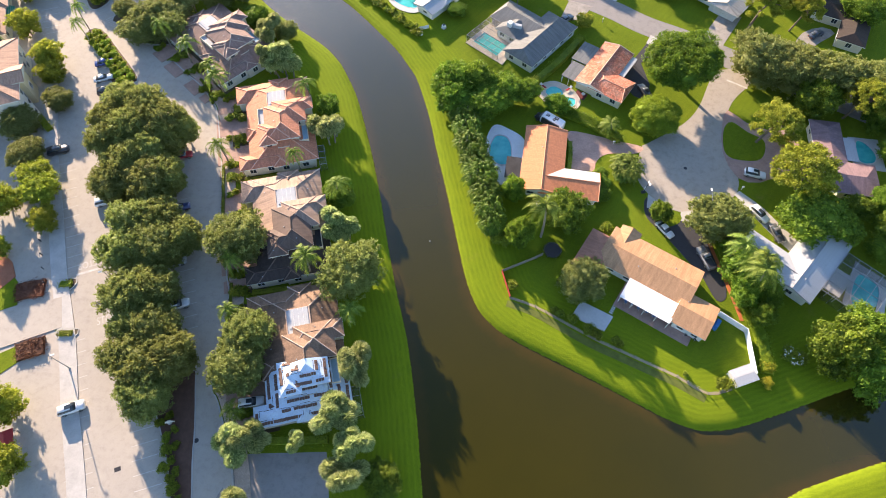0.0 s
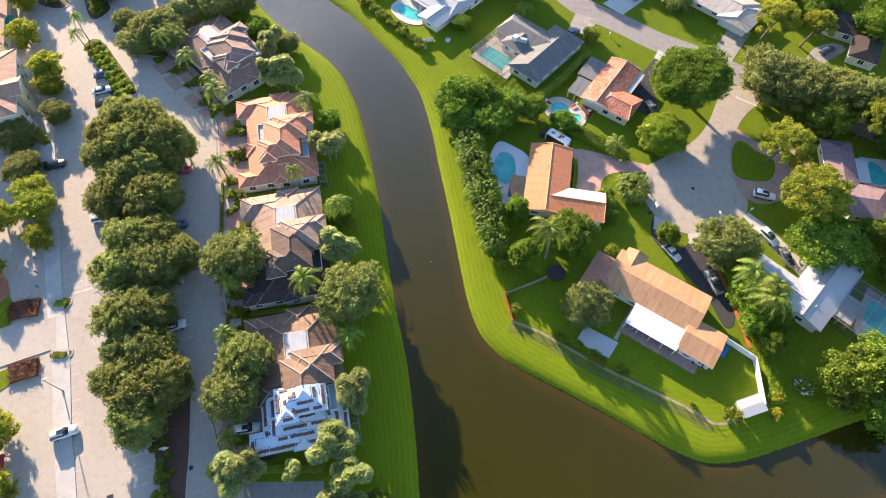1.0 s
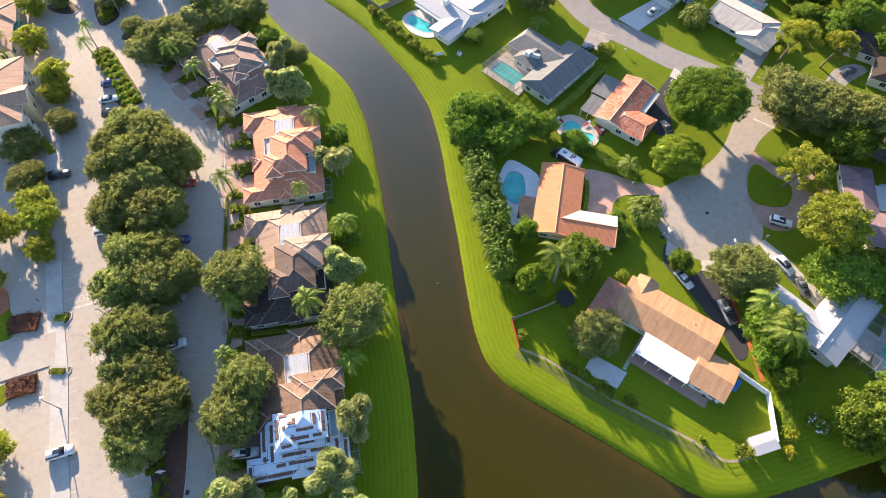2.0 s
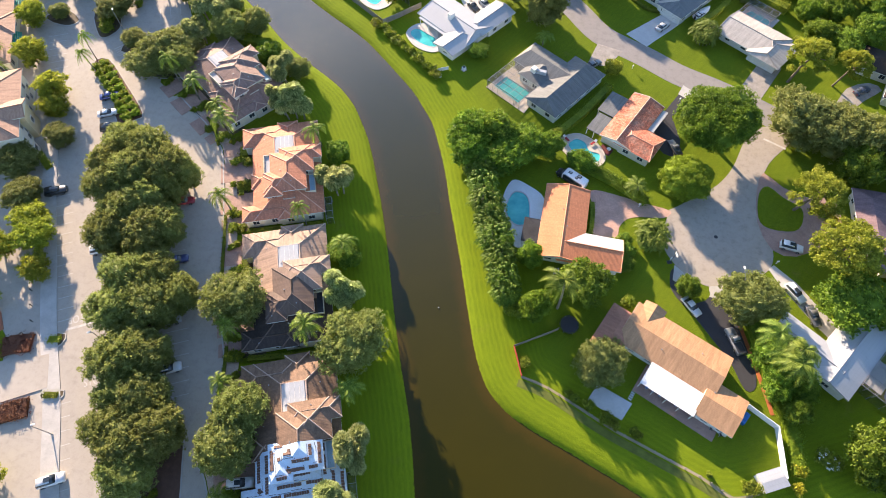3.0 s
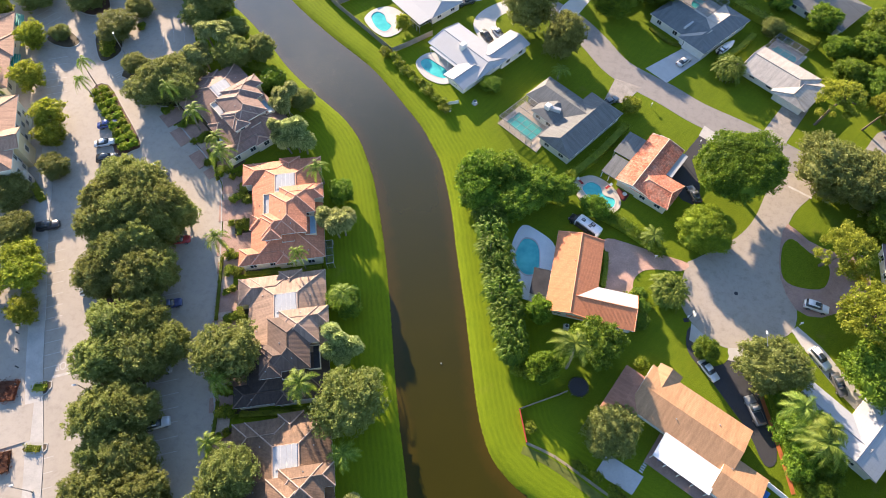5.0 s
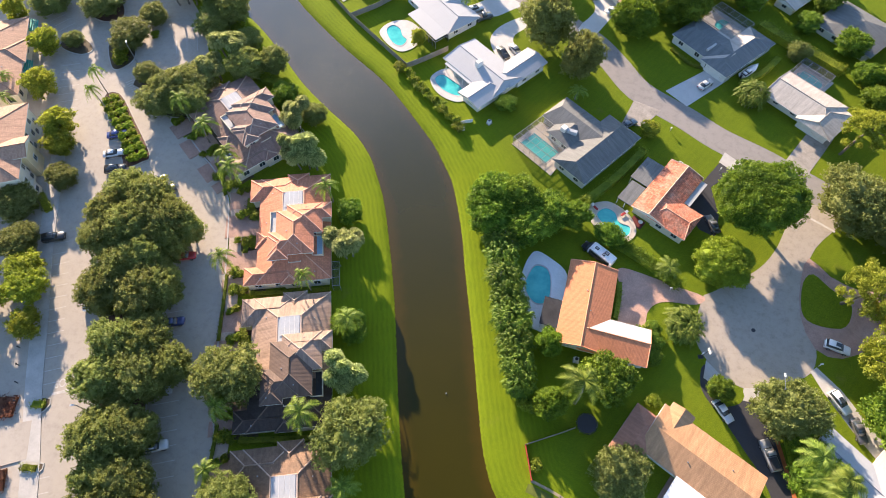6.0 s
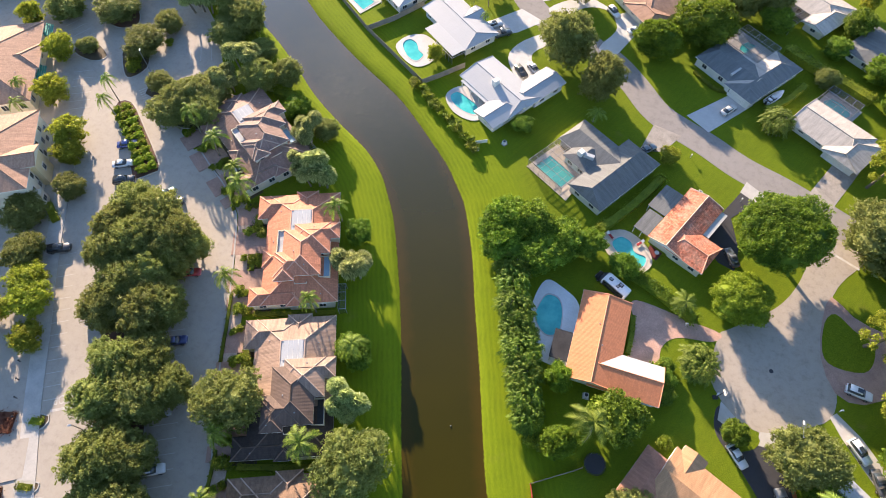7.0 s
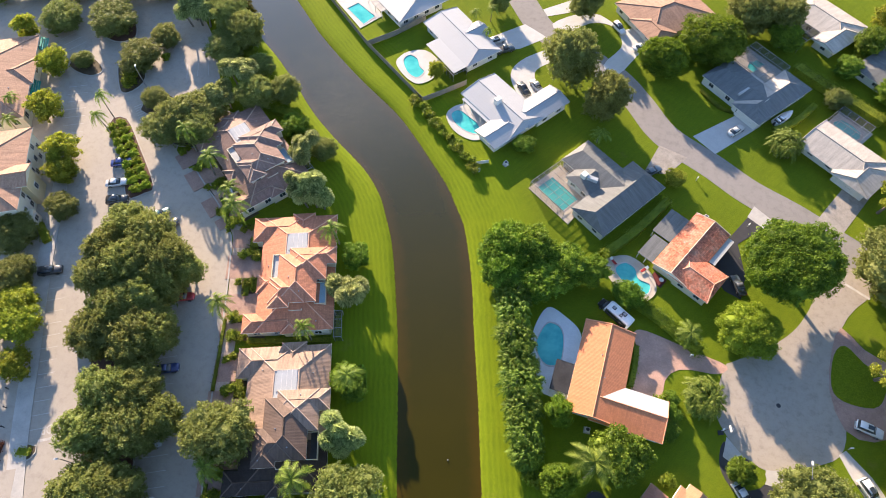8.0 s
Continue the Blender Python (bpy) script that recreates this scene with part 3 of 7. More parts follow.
# pavers and walk in front of the town houses
house_walk = [(-36.5, 4), (-40.2, 13), (-46.2, 22.5), (-48.6, 26), (-50.9, 41.6), (-53.6, 48), (-56.4, 54), (-59.6, 62.2), (-62.0, 68.4), (-64.6, 75), (-71.2, 90.2), (-74.1, 94.2), (-78.9, 98.8), (-83.6, 102), (-90.0, 106.6)]
tagged(part("pavement", ribbon(house_walk, 2.6, -0.05, 0.12, 4, -1.6), WALK_PAVER), "pinkish paver walk in front of the town houses", "pavement", kind="structure")
tagged(part("pavement", ribbon(house_walk, 1.7, -0.05, 0.045, 4, 0.95), PAVE), "pale gutter strip along the street kerb", "pavement", kind="structure")
tagged(part("kerb", ribbon(house_walk, 0.3, -0.05, 0.16, 4, 0.05), KERB), "pale concrete street kerb", "kerb", kind="structure")
for x, y, yaw in ((-55.1, 87.8, 22), (-44.3, 60.6, 22), (-33.6, 33.6, 22.4), (-77.4, 111.6, 54.5)):
    for a, b, wide in ((-10.6, 3.4, 5.6), (-10.6, -5.6, 5.0), (-11.2, 10.2, 4.6), (-11.4, -10.9, 2.8)):
        long = 7.6 if a > -11 else 5.4
        ob = part("driveway", boxed(-long / 2, long / 2, -wide / 2, wide / 2, -0.1, 0.135), PAVER, at=pose(x, y, 0, 0, 0, yaw) @ pose(a, b, 0))
        tagged(ob, "short brick paver driveway before a garage", "driveway", "town house driveways", "structure")


# ---- eastern streets ----
STREET = [(-44, 202), (-32.5, 187), (-24.2, 177.6), (-13, 172.0), (-2.5, 166.2), (4.5, 159.6), (12.2, 151.2), (24.2, 145.2), (32.6, 140.6), (43.4, 136.6), (55.2, 131.0), (68, 126.0), (100, 112)]
tagged(part("road", ribbon(STREET, 7.6, -0.1, 0.03, 5), ROAD), "worn grey residential street", "road", kind="structure")
CUL = [(51.0, 126.5), (46.4, 114.6), (43.9, 109.4), (40.4, 105.1), (33.1, 98.8), (31.5, 97.0), (30.5, 89.0), (32.6, 84.6), (36.2, 81.4), (40.5, 80.1), (44.1, 81.0), (48.1, 83.4), (52.6, 86.8), (53.6, 92.3), (51.4, 98.8), (51.0, 106.0), (53.9, 115.6), (58.8, 122.6), (60, 126)]
ground_sheet("road", CUL, 0.036, CUL_PAVE, "worn pale grey turning circle with tree shadows", "road", 3)
ground_sheet("driveway", [(13.8, 98.6), (16.2, 99.6), (25.8, 98.3), (31.9, 97.4), (30.4, 95.2), (25.5, 94.4), (22.6, 93.2), (21.0, 90.6), (20.6, 87.0), (15.2, 86.6), (15.6, 92.6), (14.6, 96)], 0.045, PAVER_PALE, "pink paver driveway that curves to the house", "driveway", 3)
ground_sheet("driveway", [(32.7, 82.8), (35.8, 81.6), (40.7, 79.0), (44.0, 77.0), (46.6, 71.5), (48.4, 66.2), (48.9, 60.6), (46.8, 59.4), (44.2, 64.4), (41.2, 68.0), (37.0, 73.0), (33.6, 76.3), (32.3, 79.0)], 0.044, ASPHALT, "dark asphalt driveway of the tan house", "driveway", 3)
ground_sheet("driveway", [(33.1, 83.8), (36.4, 81.2), (35.5, 78.9), (32.8, 80.1)], 0.052, CONCRETE, "pale concrete apron at the street", "driveway")
ground_sheet("driveway", [(40.3, 80.2), (44.3, 81.2), (44.0, 77.8), (40.0, 77.7)], 0.052, CONCRETE, "pale concrete apron at the street", "driveway")
ground_sheet("ground", [(35.9, 80.6), (40.2, 79.3), (39.6, 76.9), (36.6, 75.6), (34.6, 77.8)], 0.065, GRASS, "small grass island with a shrub", "grass", 3)
ground_sheet("driveway", [(50.9, 107.2), (50.6, 98.8), (53.4, 92.0), (58.5, 91.4), (64.6, 95.5), (68.6, 98.5), (68.0, 108.4), (63.0, 107.6), (56.8, 109.4), (52.6, 112.8)], 0.045, PAVER, "brick paver loop driveway", "driveway", 2)
ground_sheet("ground", [(51.3, 106.4), (50.9, 99.8), (53.0, 97.4), (58.4, 97.8), (60.4, 100.7), (60.4, 104.4), (56.8, 106.4), (53.4, 109.0)], 0.075, GRASS, "half-moon lawn inside the loop driveway", "grass", 3)
ground_sheet("driveway", [(52.4, 87.0), (53.6, 88.2), (58.0, 84.8), (62.4, 79.6), (66.0, 75.6), (63.6, 73.2), (59.8, 77.2), (54.6, 83.6)], 0.046, CONCRETE, "narrow concrete driveway with parked cars", "driveway")
ground_sheet("driveway", [(18.6, 153.0), (24.2, 149.2), (33.8, 161.5), (28.7, 164.1)], 0.045, WHITE_CONCRETE, "pale concrete driveway", "driveway")
ground_sheet("driveway", [(47.2, 137.2), (48.2, 139.4), (53.3, 149.7), (58.8, 148.4), (53.2, 136.6), (52.6, 134.8)], 0.045, STAINED_CONCRETE, "stained concrete driveway", "driveway")
ground_sheet("driveway", [(34.4, 136.4), (38.2, 134.0), (31.4, 125.8), (33.6, 118.4), (33.2, 112.6), (29.8, 113.6), (26.0, 118.0), (27.4, 122.6)], 0.044, ASPHALT, "dark asphalt driveway beside the red-roofed house", "driveway")
ground_sheet("driveway", [(34.0, 137.0), (38.4, 134.2), (36.4, 131.6), (32.8, 133.6)], 0.054, CONCRETE, "pale concrete apron at the street", "driveway")
ground_sheet("driveway", [(-29.6, 178.2), (-22.6, 175.0), (-28.4, 168.6), (-34.6, 165.2), (-38.4, 168.8)], 0.045, WHITE_CONCRETE, "white concrete driveway", "driveway")
ground_sheet("driveway", [(-20.0, 171.4), (-26.0, 166.0), (-28.4, 160.4), (-26.8, 155.4), (-22.4, 151.0), (-17.8, 155.0), (-21.6, 158.6), (-22.4, 162.4), (-19.4, 166.4), (-16.6, 169.6)], 0.045, WHITE_CONCRETE, "white curved concrete driveway", "driveway", 3)
ground_sheet("driveway", [(-22.6, 180.6), (-17.1, 186.6), (-11.0, 188.4), (-3.4, 184.6), (1.4, 190), (6.4, 186), (2.0, 177.4), (-2.4, 167.0), (-6.4, 169.6), (-3.2, 177.4), (-4.4, 182.0), (-7.6, 185.2), (-13.0, 184.2), (-18.4, 178.4)], 0.045, WHITE_CONCRETE, "white concrete loop driveway", "driveway", 3)
ground_sheet("driveway", [(-40.5, 202), (-31.5, 193), (-27.6, 196.2), (-34, 206)], 0.046, WHITE_CONCRETE, "pale concrete driveway", "driveway")
ground_sheet("driveway", [(-15.8, 188.8), (-24.6, 183.2), (-26.4, 185.6), (-18, 193.6)], 0.047, WHITE_CONCRETE, "pale concrete driveway", "driveway")
ground_sheet("driveway", [(66.0, 130.6), (71.8, 139.8), (74.6, 144.8), (80.2, 148.0), (83.2, 146.0), (78.6, 141.6), (72.8, 134.4), (70.4, 128.6)], 0.046, STAINED_CONCRETE, "curved concrete driveway", "driveway", 2)
ground_sheet("driveway", [(11.4, 147.6), (18.2, 146.0), (14.6, 139.8), (9.2, 138.4)], 0.045, STAINED_CONCRETE, "stained concrete driveway", "driveway")
tagged(part("road_marking", boxed(-2.7, 2.7, -0.28, 0.28, 0.02, 0.048), LINE, at=pose(55.6, 122.2, 0, 0, 0, -23)), "worn white stop line across the road", "road marking", kind="structure")


tagged(part("ground", ribbon([(43.8, 79.0), (46.4, 71.9), (48.6, 65.3), (50.3, 60.0), (51.6, 55.6)], 0.75, -0.05, 0.07, 5), ORANGE_MULCH), "narrow bed of orange bark mulch along the driveway", "flower bed", kind="structure")


# a dull strip painted where the screening palms' shadow falls on the bank
tagged(part("ground", ribbon([(4.6, 51.6), (10.0, 50.5), (16.5, 47.8), (22.2, 45.5), (27.3, 43.9), (33.0, 42.1), (38.2, 40.5), (43.6, 38.2)], 1.5, -0.4, 0.025, 3), SHADE_GRASS), "dull grass strip with painted palm shade outside the canal fence", "grass", kind="structure")
tagged(part("ground", ribbon([(5.1, 52.9), (10.4, 51.8), (17.0, 49.1), (22.6, 46.8), (27.6, 45.2), (33.3, 43.4), (38.4, 41.8), (44.1, 39.4), (48.8, 41.2)], 0.5, -0.3, 0.03, 3), SAND), "bare sandy strip below the canal fence", "soil", kind="structure")


# ---- road markings in the car park ----
def marks(x, y, way, along, count, step, length, width=0.12):
    """A row of stall lines; way: the lines' direction, along: the row's direction, in degrees."""
    dx, dy = math.cos(radians(along)) * step, math.sin(radians(along)) * step
    for k in range(count):
        ob = part("stall_line", boxed(0, length, -width / 2, width / 2, 0.0, 0.028), LINE, at=pose(x + k * dx, y + k * dy, 0, 0, 0, way))
        tagged(ob, "worn white parking stall line", "road marking", "stall lines", "structure")


marks(-104.6, 70.8, 30, -60, 13, 2.65, 4.8)
marks(-80.6, 27.8, 30, -61, 12, 2.65, 4.8)
marks(-65.4, 46.4, 27, -65, 6, 2.7, 4.8)
marks(-73.6, 63.0, 27, -66, 4, 2.7, 4.8)
marks(-57.0, 19.0, 207, -62, 8, 2.65, 4.8)
marks(-99.6, 94.6, 207, 118, 4, 2.75, 4.8)
marks(-36.6, 14.2, -79, 11, 6, 2.6, 5.0)
marks(-106.5, 131.0, 118, 28, 6, 2.7, 4.8)
marks(-133, 118.5, 28, -60, 7, 2.6, 4.8)
marks(-139, 128.5, 60, 150, 5, 2.6, 4.8)


def road_word(word, x, y, yaw, size, stretch):
    cu = bpy.data.curves.new("road_word", "FONT")
    cu.body, cu.size, cu.extrude, cu.align_x, cu.align_y = word, size, 0.004, "CENTER", "CENTER"
    cu.materials.append(LINE)
    ob = new("road_word", cu)
    ob.matrix_basis = pose(x, y, 0.028, 0, 0, yaw) @ Matrix.Diagonal((1, stretch, 1, 1))
    tagged(ob, "worn white letters painted on the paving", "road marking", kind="structure")


road_word("STOP", -83.6, 45.8, 120 + 90, 1.6, 1.5)
road_word("STOP", -82.1, 33.4, 30 + 90, 1.4, 1.4)
road_word("STOP", -74.1, 34.7, 30, 1.6, 1.5)
tagged(part("road_marking", boxed(-2.4, 2.4, -0.25, 0.25, 0, 0.028), LINE, at=pose(-82.6, 44.2, 0, 0, 0, 30)), "white stop bar on the paving", "road marking", kind="structure")
for k in range(7):
    ob = part("ramp_line", boxed(-1.6, 1.6, -0.1, 0.1, 0, 0.03), LINE, at=pose(-112.6 + k * 0.62, 119.2 - k * 0.5, 0, 0, 0, 52))
    tagged(ob, "white hatching of an access aisle", "road marking", "access hatching", "structure")
for x, y in ((-77.2, 37.8), (-59.5, 8.2), (-100.6, 83.2)):
    g = bmesh.new()
    box(g, -0.55, 0.55, -0.38, 0.38, 0, 0.03)
    for k in range(7):
        box(g, -0.48 + k * 0.14, -0.42 + k * 0.14, -0.32, 0.32, 0.03, 0.045)
    tagged(part("drain_grate", g, DARK, at=pose(x, y, 0.004, 0, 0, 30)), "dark iron drain grate in the paving", "drain", "drain grates", "structure")
for x, y in ((41.7, 92.7), (-47.6, 15.2), (-80, 84.5)):
    g = bmesh.new()
    rod(g, (0, 0, 0), (0, 0, 0.045), 0.42, sides=20)
    rod(g, (0, 0, 0.045), (0, 0, 0.06), 0.34, sides=20)
    tagged(part("manhole_cover", g, DARK, at=pose(x, y, 0.0)), "dark round manhole cover in the road", "manhole", "manholes", "structure")


# ---- houses ----
SLOPE = {"s": 0, "e": 1, "n": 2, "w": 3}


def roof_mesh(a0, a1, b0, b1, z, rise, axis="a", hip=(1, 1), over=0.5, alt=None, lean=0.0):
    """A hipped or gabled roof as a solid; hip: how far each end leans in, 0 for a gable; lean: the ridge off the middle. Slots: covering, trim, second covering."""
    a0, a1, b0, b1 = a0 - over, a1 + over, b0 - over, b1 + over
    half = (b1 - b0) / 2 if axis == "a" else (a1 - a0) / 2
    if axis == "a":
        m = (b0 + b1) / 2 + lean
        ridge = [(a0 + half * hip[0], m), (a1 - half * hip[1], m)]
    else:
        m = (a0 + a1) / 2
        ridge = [(m, b0 + half * hip[0]), (m, b1 - half * hip[1])]
    bm = bmesh.new()
    uv = bm.loops.layers.uv.new("UVMap")
    eave = [bm.verts.new((x, y, z)) for x, y in ((a0, b0), (a1, b0), (a1, b1), (a0, b1))]
    low = [bm.verts.new((v.co.x, v.co.y, z - 0.2)) for v in eave]
    r = [bm.verts.new((x, y, z + rise)) for x, y in ridge]
    if axis == "a":
        tops = [(eave[0], eave[1], r[1], r[0]), (eave[1], eave[2], r[1]), (eave[2], eave[3], r[0], r[1]), (eave[3], eave[0], r[0])]
        ends = {1: hip[1], 3: hip[0]}
    else:
        tops = [(eave[0], eave[1], r[0]), (eave[1], eave[2], r[1], r[0]), (eave[2], eave[3], r[1]), (eave[3], eave[0], r[0], r[1])]
        ends = {0: hip[0], 2: hip[1]}
    for k, vs in enumerate(tops):
        f = bm.faces.new(vs)
        f.normal_update()
        if k in ends and ends[k] < 0.05:
            f.material_index = 1
        elif alt is not None and k == SLOPE[alt]:
            f.material_index = 2
        n = f.normal
        u = Vector((0, 0, 1)).cross(n)
        u = u.normalized() if u.length > 1e-4 else Vector((1, 0, 0))
        v = n.cross(u)
        for loop in f.loops:
            loop[uv].uv = (loop.vert.co.dot(u), loop.vert.co.dot(v))
    for k in range(4):
        f = bm.faces.new((low[k], low[(k + 1) % 4], eave[(k + 1) % 4], eave[k]))
        f.material_index = 1
    bm.faces.new(low[::-1]).material_index = 1
    # rounded caps along the ridge and the hips
    caps = [(r[0], r[1])]
    if axis == "a":
        caps += [(r[1], eave[1]), (r[1], eave[2]), (r[0], eave[3]), (r[0], eave[0])]
    else:
        caps += [(r[0], eave[0]), (r[0], eave[1]), (r[1], eave[2]), (r[1], eave[3])]
    lines = [(p.co.copy(), q.co.copy()) for p, q in caps if (p.co - q.co).length > 0.3]
    return bm, lines


class House:
    """A house whose plan is given along and across its own direction."""

    def __init__(self, name, yaw, centre, label, category="house", group=""):
        self.yaw, self.centre = yaw, centre
        c, s = math.cos(radians(yaw)), math.sin(radians(yaw))
        x, y = centre[0] * c - centre[1] * s, centre[0] * s + centre[1] * c
        self.root = thing(name, pose(x, y, 0, 0, 0, yaw), label, category, group)

    def own(self, a0, a1, b0, b1):
        ac, bc = self.centre
        return a0 - ac, a1 - ac, b0 - bc, b1 - bc

    def walls(self, a0, a1, b0, b1, z0, z1, mat, windows="", every=3.6, size=(1.3, 1.2)):
        a0, a1, b0, b1 = self.own(a0, a1, b0, b1)
        wall = part("wall", boxed(a0, a1, b0, b1, z0 - (0.3 if z0 == 0 else 0.0), z1), mat, self.root)
        for side in windows:
            span = (a1 - a0) if side in "sn" else (b1 - b0)
            count = max(1, int(span / every))
            for k in range(count):
                at = (k + 0.5) / count
                w, h = size
                sill = z0 + (z1 - z0) * 0.36
                if side in "sn":
                    m = pose(a0 + at * span, b0 if side == "s" else b1, sill, 0, 0, 0 if side == "s" else 180)
                else:
                    m = pose(a1 if side == "e" else a0, b0 + at * span, sill, 0, 0, 90 if side == "e" else -90)
                self.window(m, w, h)
        return wall

    def window(self, m, w, h):
        bm = bmesh.new()
        for x0, x1, z0, z1 in ((-w / 2 - 0.08, w / 2 + 0.08, h, h + 0.09), (-w / 2 - 0.12, w / 2 + 0.12, -0.1, 0), (-w / 2 - 0.08, -w / 2, 0, h), (w / 2, w / 2 + 0.08, 0, h), (-0.03, 0.03, 0, h)):
            box(bm, x0, x1, -0.07, 0.02, z0, z1)
        frame_ob = part("window", bm, TRIM, self.root, at=m)
        part("pane", boxed(-w / 2, w / 2, -0.03, 0.015, 0, h), GLASS, frame_ob, "dark window glass")

    def door(self, side, at, along, w, h, mat=None, z=0.0):
        """A garage or entrance door; along and at are given in plan numbers."""
        ac, bc = self.centre
        m = pose(along - ac, at - bc, z, 0, 0, 0 if side == "s" else 180) if side in "sn" else pose(at - ac, along - bc, z, 0, 0, 90 if side == "e" else -90)
        bm = bmesh.new()
        rows = 4 if w > 2 else 1
        for k in range(rows):
            box(bm, -w / 2, w / 2, -0.05, 0.02, k * h / rows + 0.015, (k + 1) * h / rows - 0.015)
        part("door", bm, mat or TRIM, self.root, "panelled white door", at=m)

    def roof(self, a0, a1, b0, b1, z, rise, mat, axis="a", hip=(1, 1), over=0.5, alt=None, alt_mat=None, trim=None, capped=True, cap=None, lean=0.0):
        a0, a1, b0, b1 = self.own(a0, a1, b0, b1)
        bm, lines = roof_mesh(a0, a1, b0, b1, z, rise * 0.58, axis, hip, over, alt, lean)
        ob = part("roof", bm, (mat, trim or TRIM, alt_mat or mat), self.root)
        if capped:
            for p, q in lines:
                part("ridge_cap", rod(bmesh.new(), p, q, 0.11, sides=6), cap or mat, ob)
        return ob

    def hips(self, a0, a1, b0, b1, z, mat, cap=None, slope=0.36, gable="", cut=99.0, deck=None):
        """A roof of one slope over a rectangle of eaves; gable names upright ends, cut stops it at a flat deck."""
        run = min((a1 - a0) / (2 - len(set("ew") & set(gable))), (b1 - b0) / (2 - len(set("ns") & set(gable))), cut)
        ends = {k: 0.0 if k in gable else run for k in "nsew"}
        a0, a1, b0, b1 = self.own(a0, a1, b0, b1)
        bm = bmesh.new()
        uv = bm.loops.layers.uv.new("UVMap")
        low = [bm.verts.new((x, y, z - 0.2)) for x, y in ((a0, b0), (a1, b0), (a1, b1), (a0, b1))]
        eave = [bm.verts.new((x, y, z)) for x, y in ((a0, b0), (a1, b0), (a1, b1), (a0, b1))]
        t0, t1, u0, u1 = a0 + ends["w"], a1 - ends["e"], b0 + ends["s"], b1 - ends["n"]
        top = [bm.verts.new((x, y, z + run * slope)) for x, y in ((t0, u0), (t1, u0), (t1, u1), (t0, u1))]
        bm.faces.new(low[::-1]).material_index = 1
        bm.faces.new(top).material_index = 2
        for k, side in enumerate("senw"):
            j = (k + 1) % 4
            bm.faces.new((low[k], low[j], eave[j], eave[k])).material_index = 1
            bm.faces.new((eave[k], eave[j], top[j], top[k])).material_index = 1 if side in gable else 0
        lines = []
        for k, (p, q) in enumerate((("s", "w"), ("s", "e"), ("n", "e"), ("n", "w"))):
            if p not in gable and q not in gable:
                lines.append((eave[k].co.copy(), top[k].co.copy()))
        for k in range(4):
            a, b = top[k].co.copy(), top[(k + 1) % 4].co.copy()
            if (a - b).length > 0.3:
                lines.append((a, b))
        bmesh.ops.remove_doubles(bm, verts=bm.verts, dist=0.02)
        bmesh.ops.dissolve_degenerate(bm, edges=bm.edges, dist=0.001)
        bm.normal_update()
        for f in bm.faces:
            n = f.normal
            u = Vector((0, 0, 1)).cross(n)
            u = u.normalized() if u.length > 1e-4 else Vector((1, 0, 0))
            v = n.cross(u)
            for loop in f.loops:
                loop[uv].uv = (loop.vert.co.dot(u), loop.vert.co.dot(v))
        ob = part("roof", bm, (mat, TRIM, deck or mat), self.root)
        if cap:
            for p, q in lines:
                part("ridge_cap", rod(bmesh.new(), p, q, 0.13, sides=6), cap, ob)
        return ob

    def flat(self, a0, a1, b0, b1, z, mat, name="flat_roof", label="", thick=0.18, fall=0.0):
        a0, a1, b0, b1 = self.own(a0, a1, b0, b1)
        bm = boxed(a0, a1, b0, b1, z - thick, z)
        for v in bm.verts:
            v.co.z += fall * (v.co.y - b0)
        uv = bm.loops.layers.uv.new("UVMap")
        for f in bm.faces:
            for loop in f.loops:
                loop[uv].uv = (loop.vert.co.x, loop.vert.co.y)
        return part(name, bm, mat, self.root, label)

    def top(self, x, y):
        """Height of the roof over a spot of the house's own plan."""
        best = 0.0
        for ob in self.root.children:
            if ob.type != "MESH" or not ob.name.startswith(("roof", "flat", "porch", "balcony")):
                continue
            for f in ob.data.polygons:
                if f.normal.z < 0.2:
                    continue
                ring = [ob.data.vertices[i].co for i in f.vertices]
                sides = [(q.x - p.x) * (y - p.y) - (q.y - p.y) * (x - p.x) for p, q in zip(ring, ring[1:] + ring[:1])]
                if min(sides) > -1e-6:
                    c = f.center
                    best = max(best, c.z - (f.normal.x * (x - c.x) + f.normal.y * (y - c.y)) / f.normal.z)
        return best

    def vents(self, *spots):
        ac, bc = self.centre
        for a, b in spots:
            bm = rod(bmesh.new(), (0, 0, -0.3), (0, 0, 0.1), 0.08, sides=8)
            rod(bm, (0, 0, 0.1), (0, 0, 0.15), 0.14, 0.1, sides=8)
            part("vent_pipe", bm, METAL, self.root, at=pose(a - ac, b - bc, self.top(a - ac, b - bc)))

    def posts(self, b, z, *alongs):
        ac, bc = self.centre
        for a in alongs:
            part("post", boxed(-0.07, 0.07, -0.07, 0.07, 0, z), TRIM, self.root, at=pose(a - ac, b - bc, 0))

    def screen(self, a0, a1, b0, b1, z, na=4, nb=3, mat=None, height=None):
        """A pool cage: posts and beams with insect screen between them."""
        a0, a1, b0, b1 = self.own(a0, a1, b0, b1)
        cage = part("cage_frame", boxed(a0, a1, b0 - 0.03, b0 + 0.03, z - 0.16, z - 0.1), CAGE, self.root, "aluminium pool cage frame")
        t = 0.03
        for k in range(na + 1):
            a = a0 + (a1 - a0) * k / na
            part("beam", boxed(a - t, a + t, b0, b1, z - 0.1, z), CAGE, cage)
            for b in (b0, b1):
                part("post", boxed(a - t, a + t, b - t, b + t, 0, z - 0.1), CAGE, cage)
        for k in range(nb + 1):
            b = b0 + (b1 - b0) * k / nb
            part("beam", boxed(a0, a1, b - t, b + t, z - 0.097, z + 0.003), CAGE, cage)
        bm = bmesh.new()
        box(bm, a0, a1, b0, b1, z - 0.055, z - 0.05)
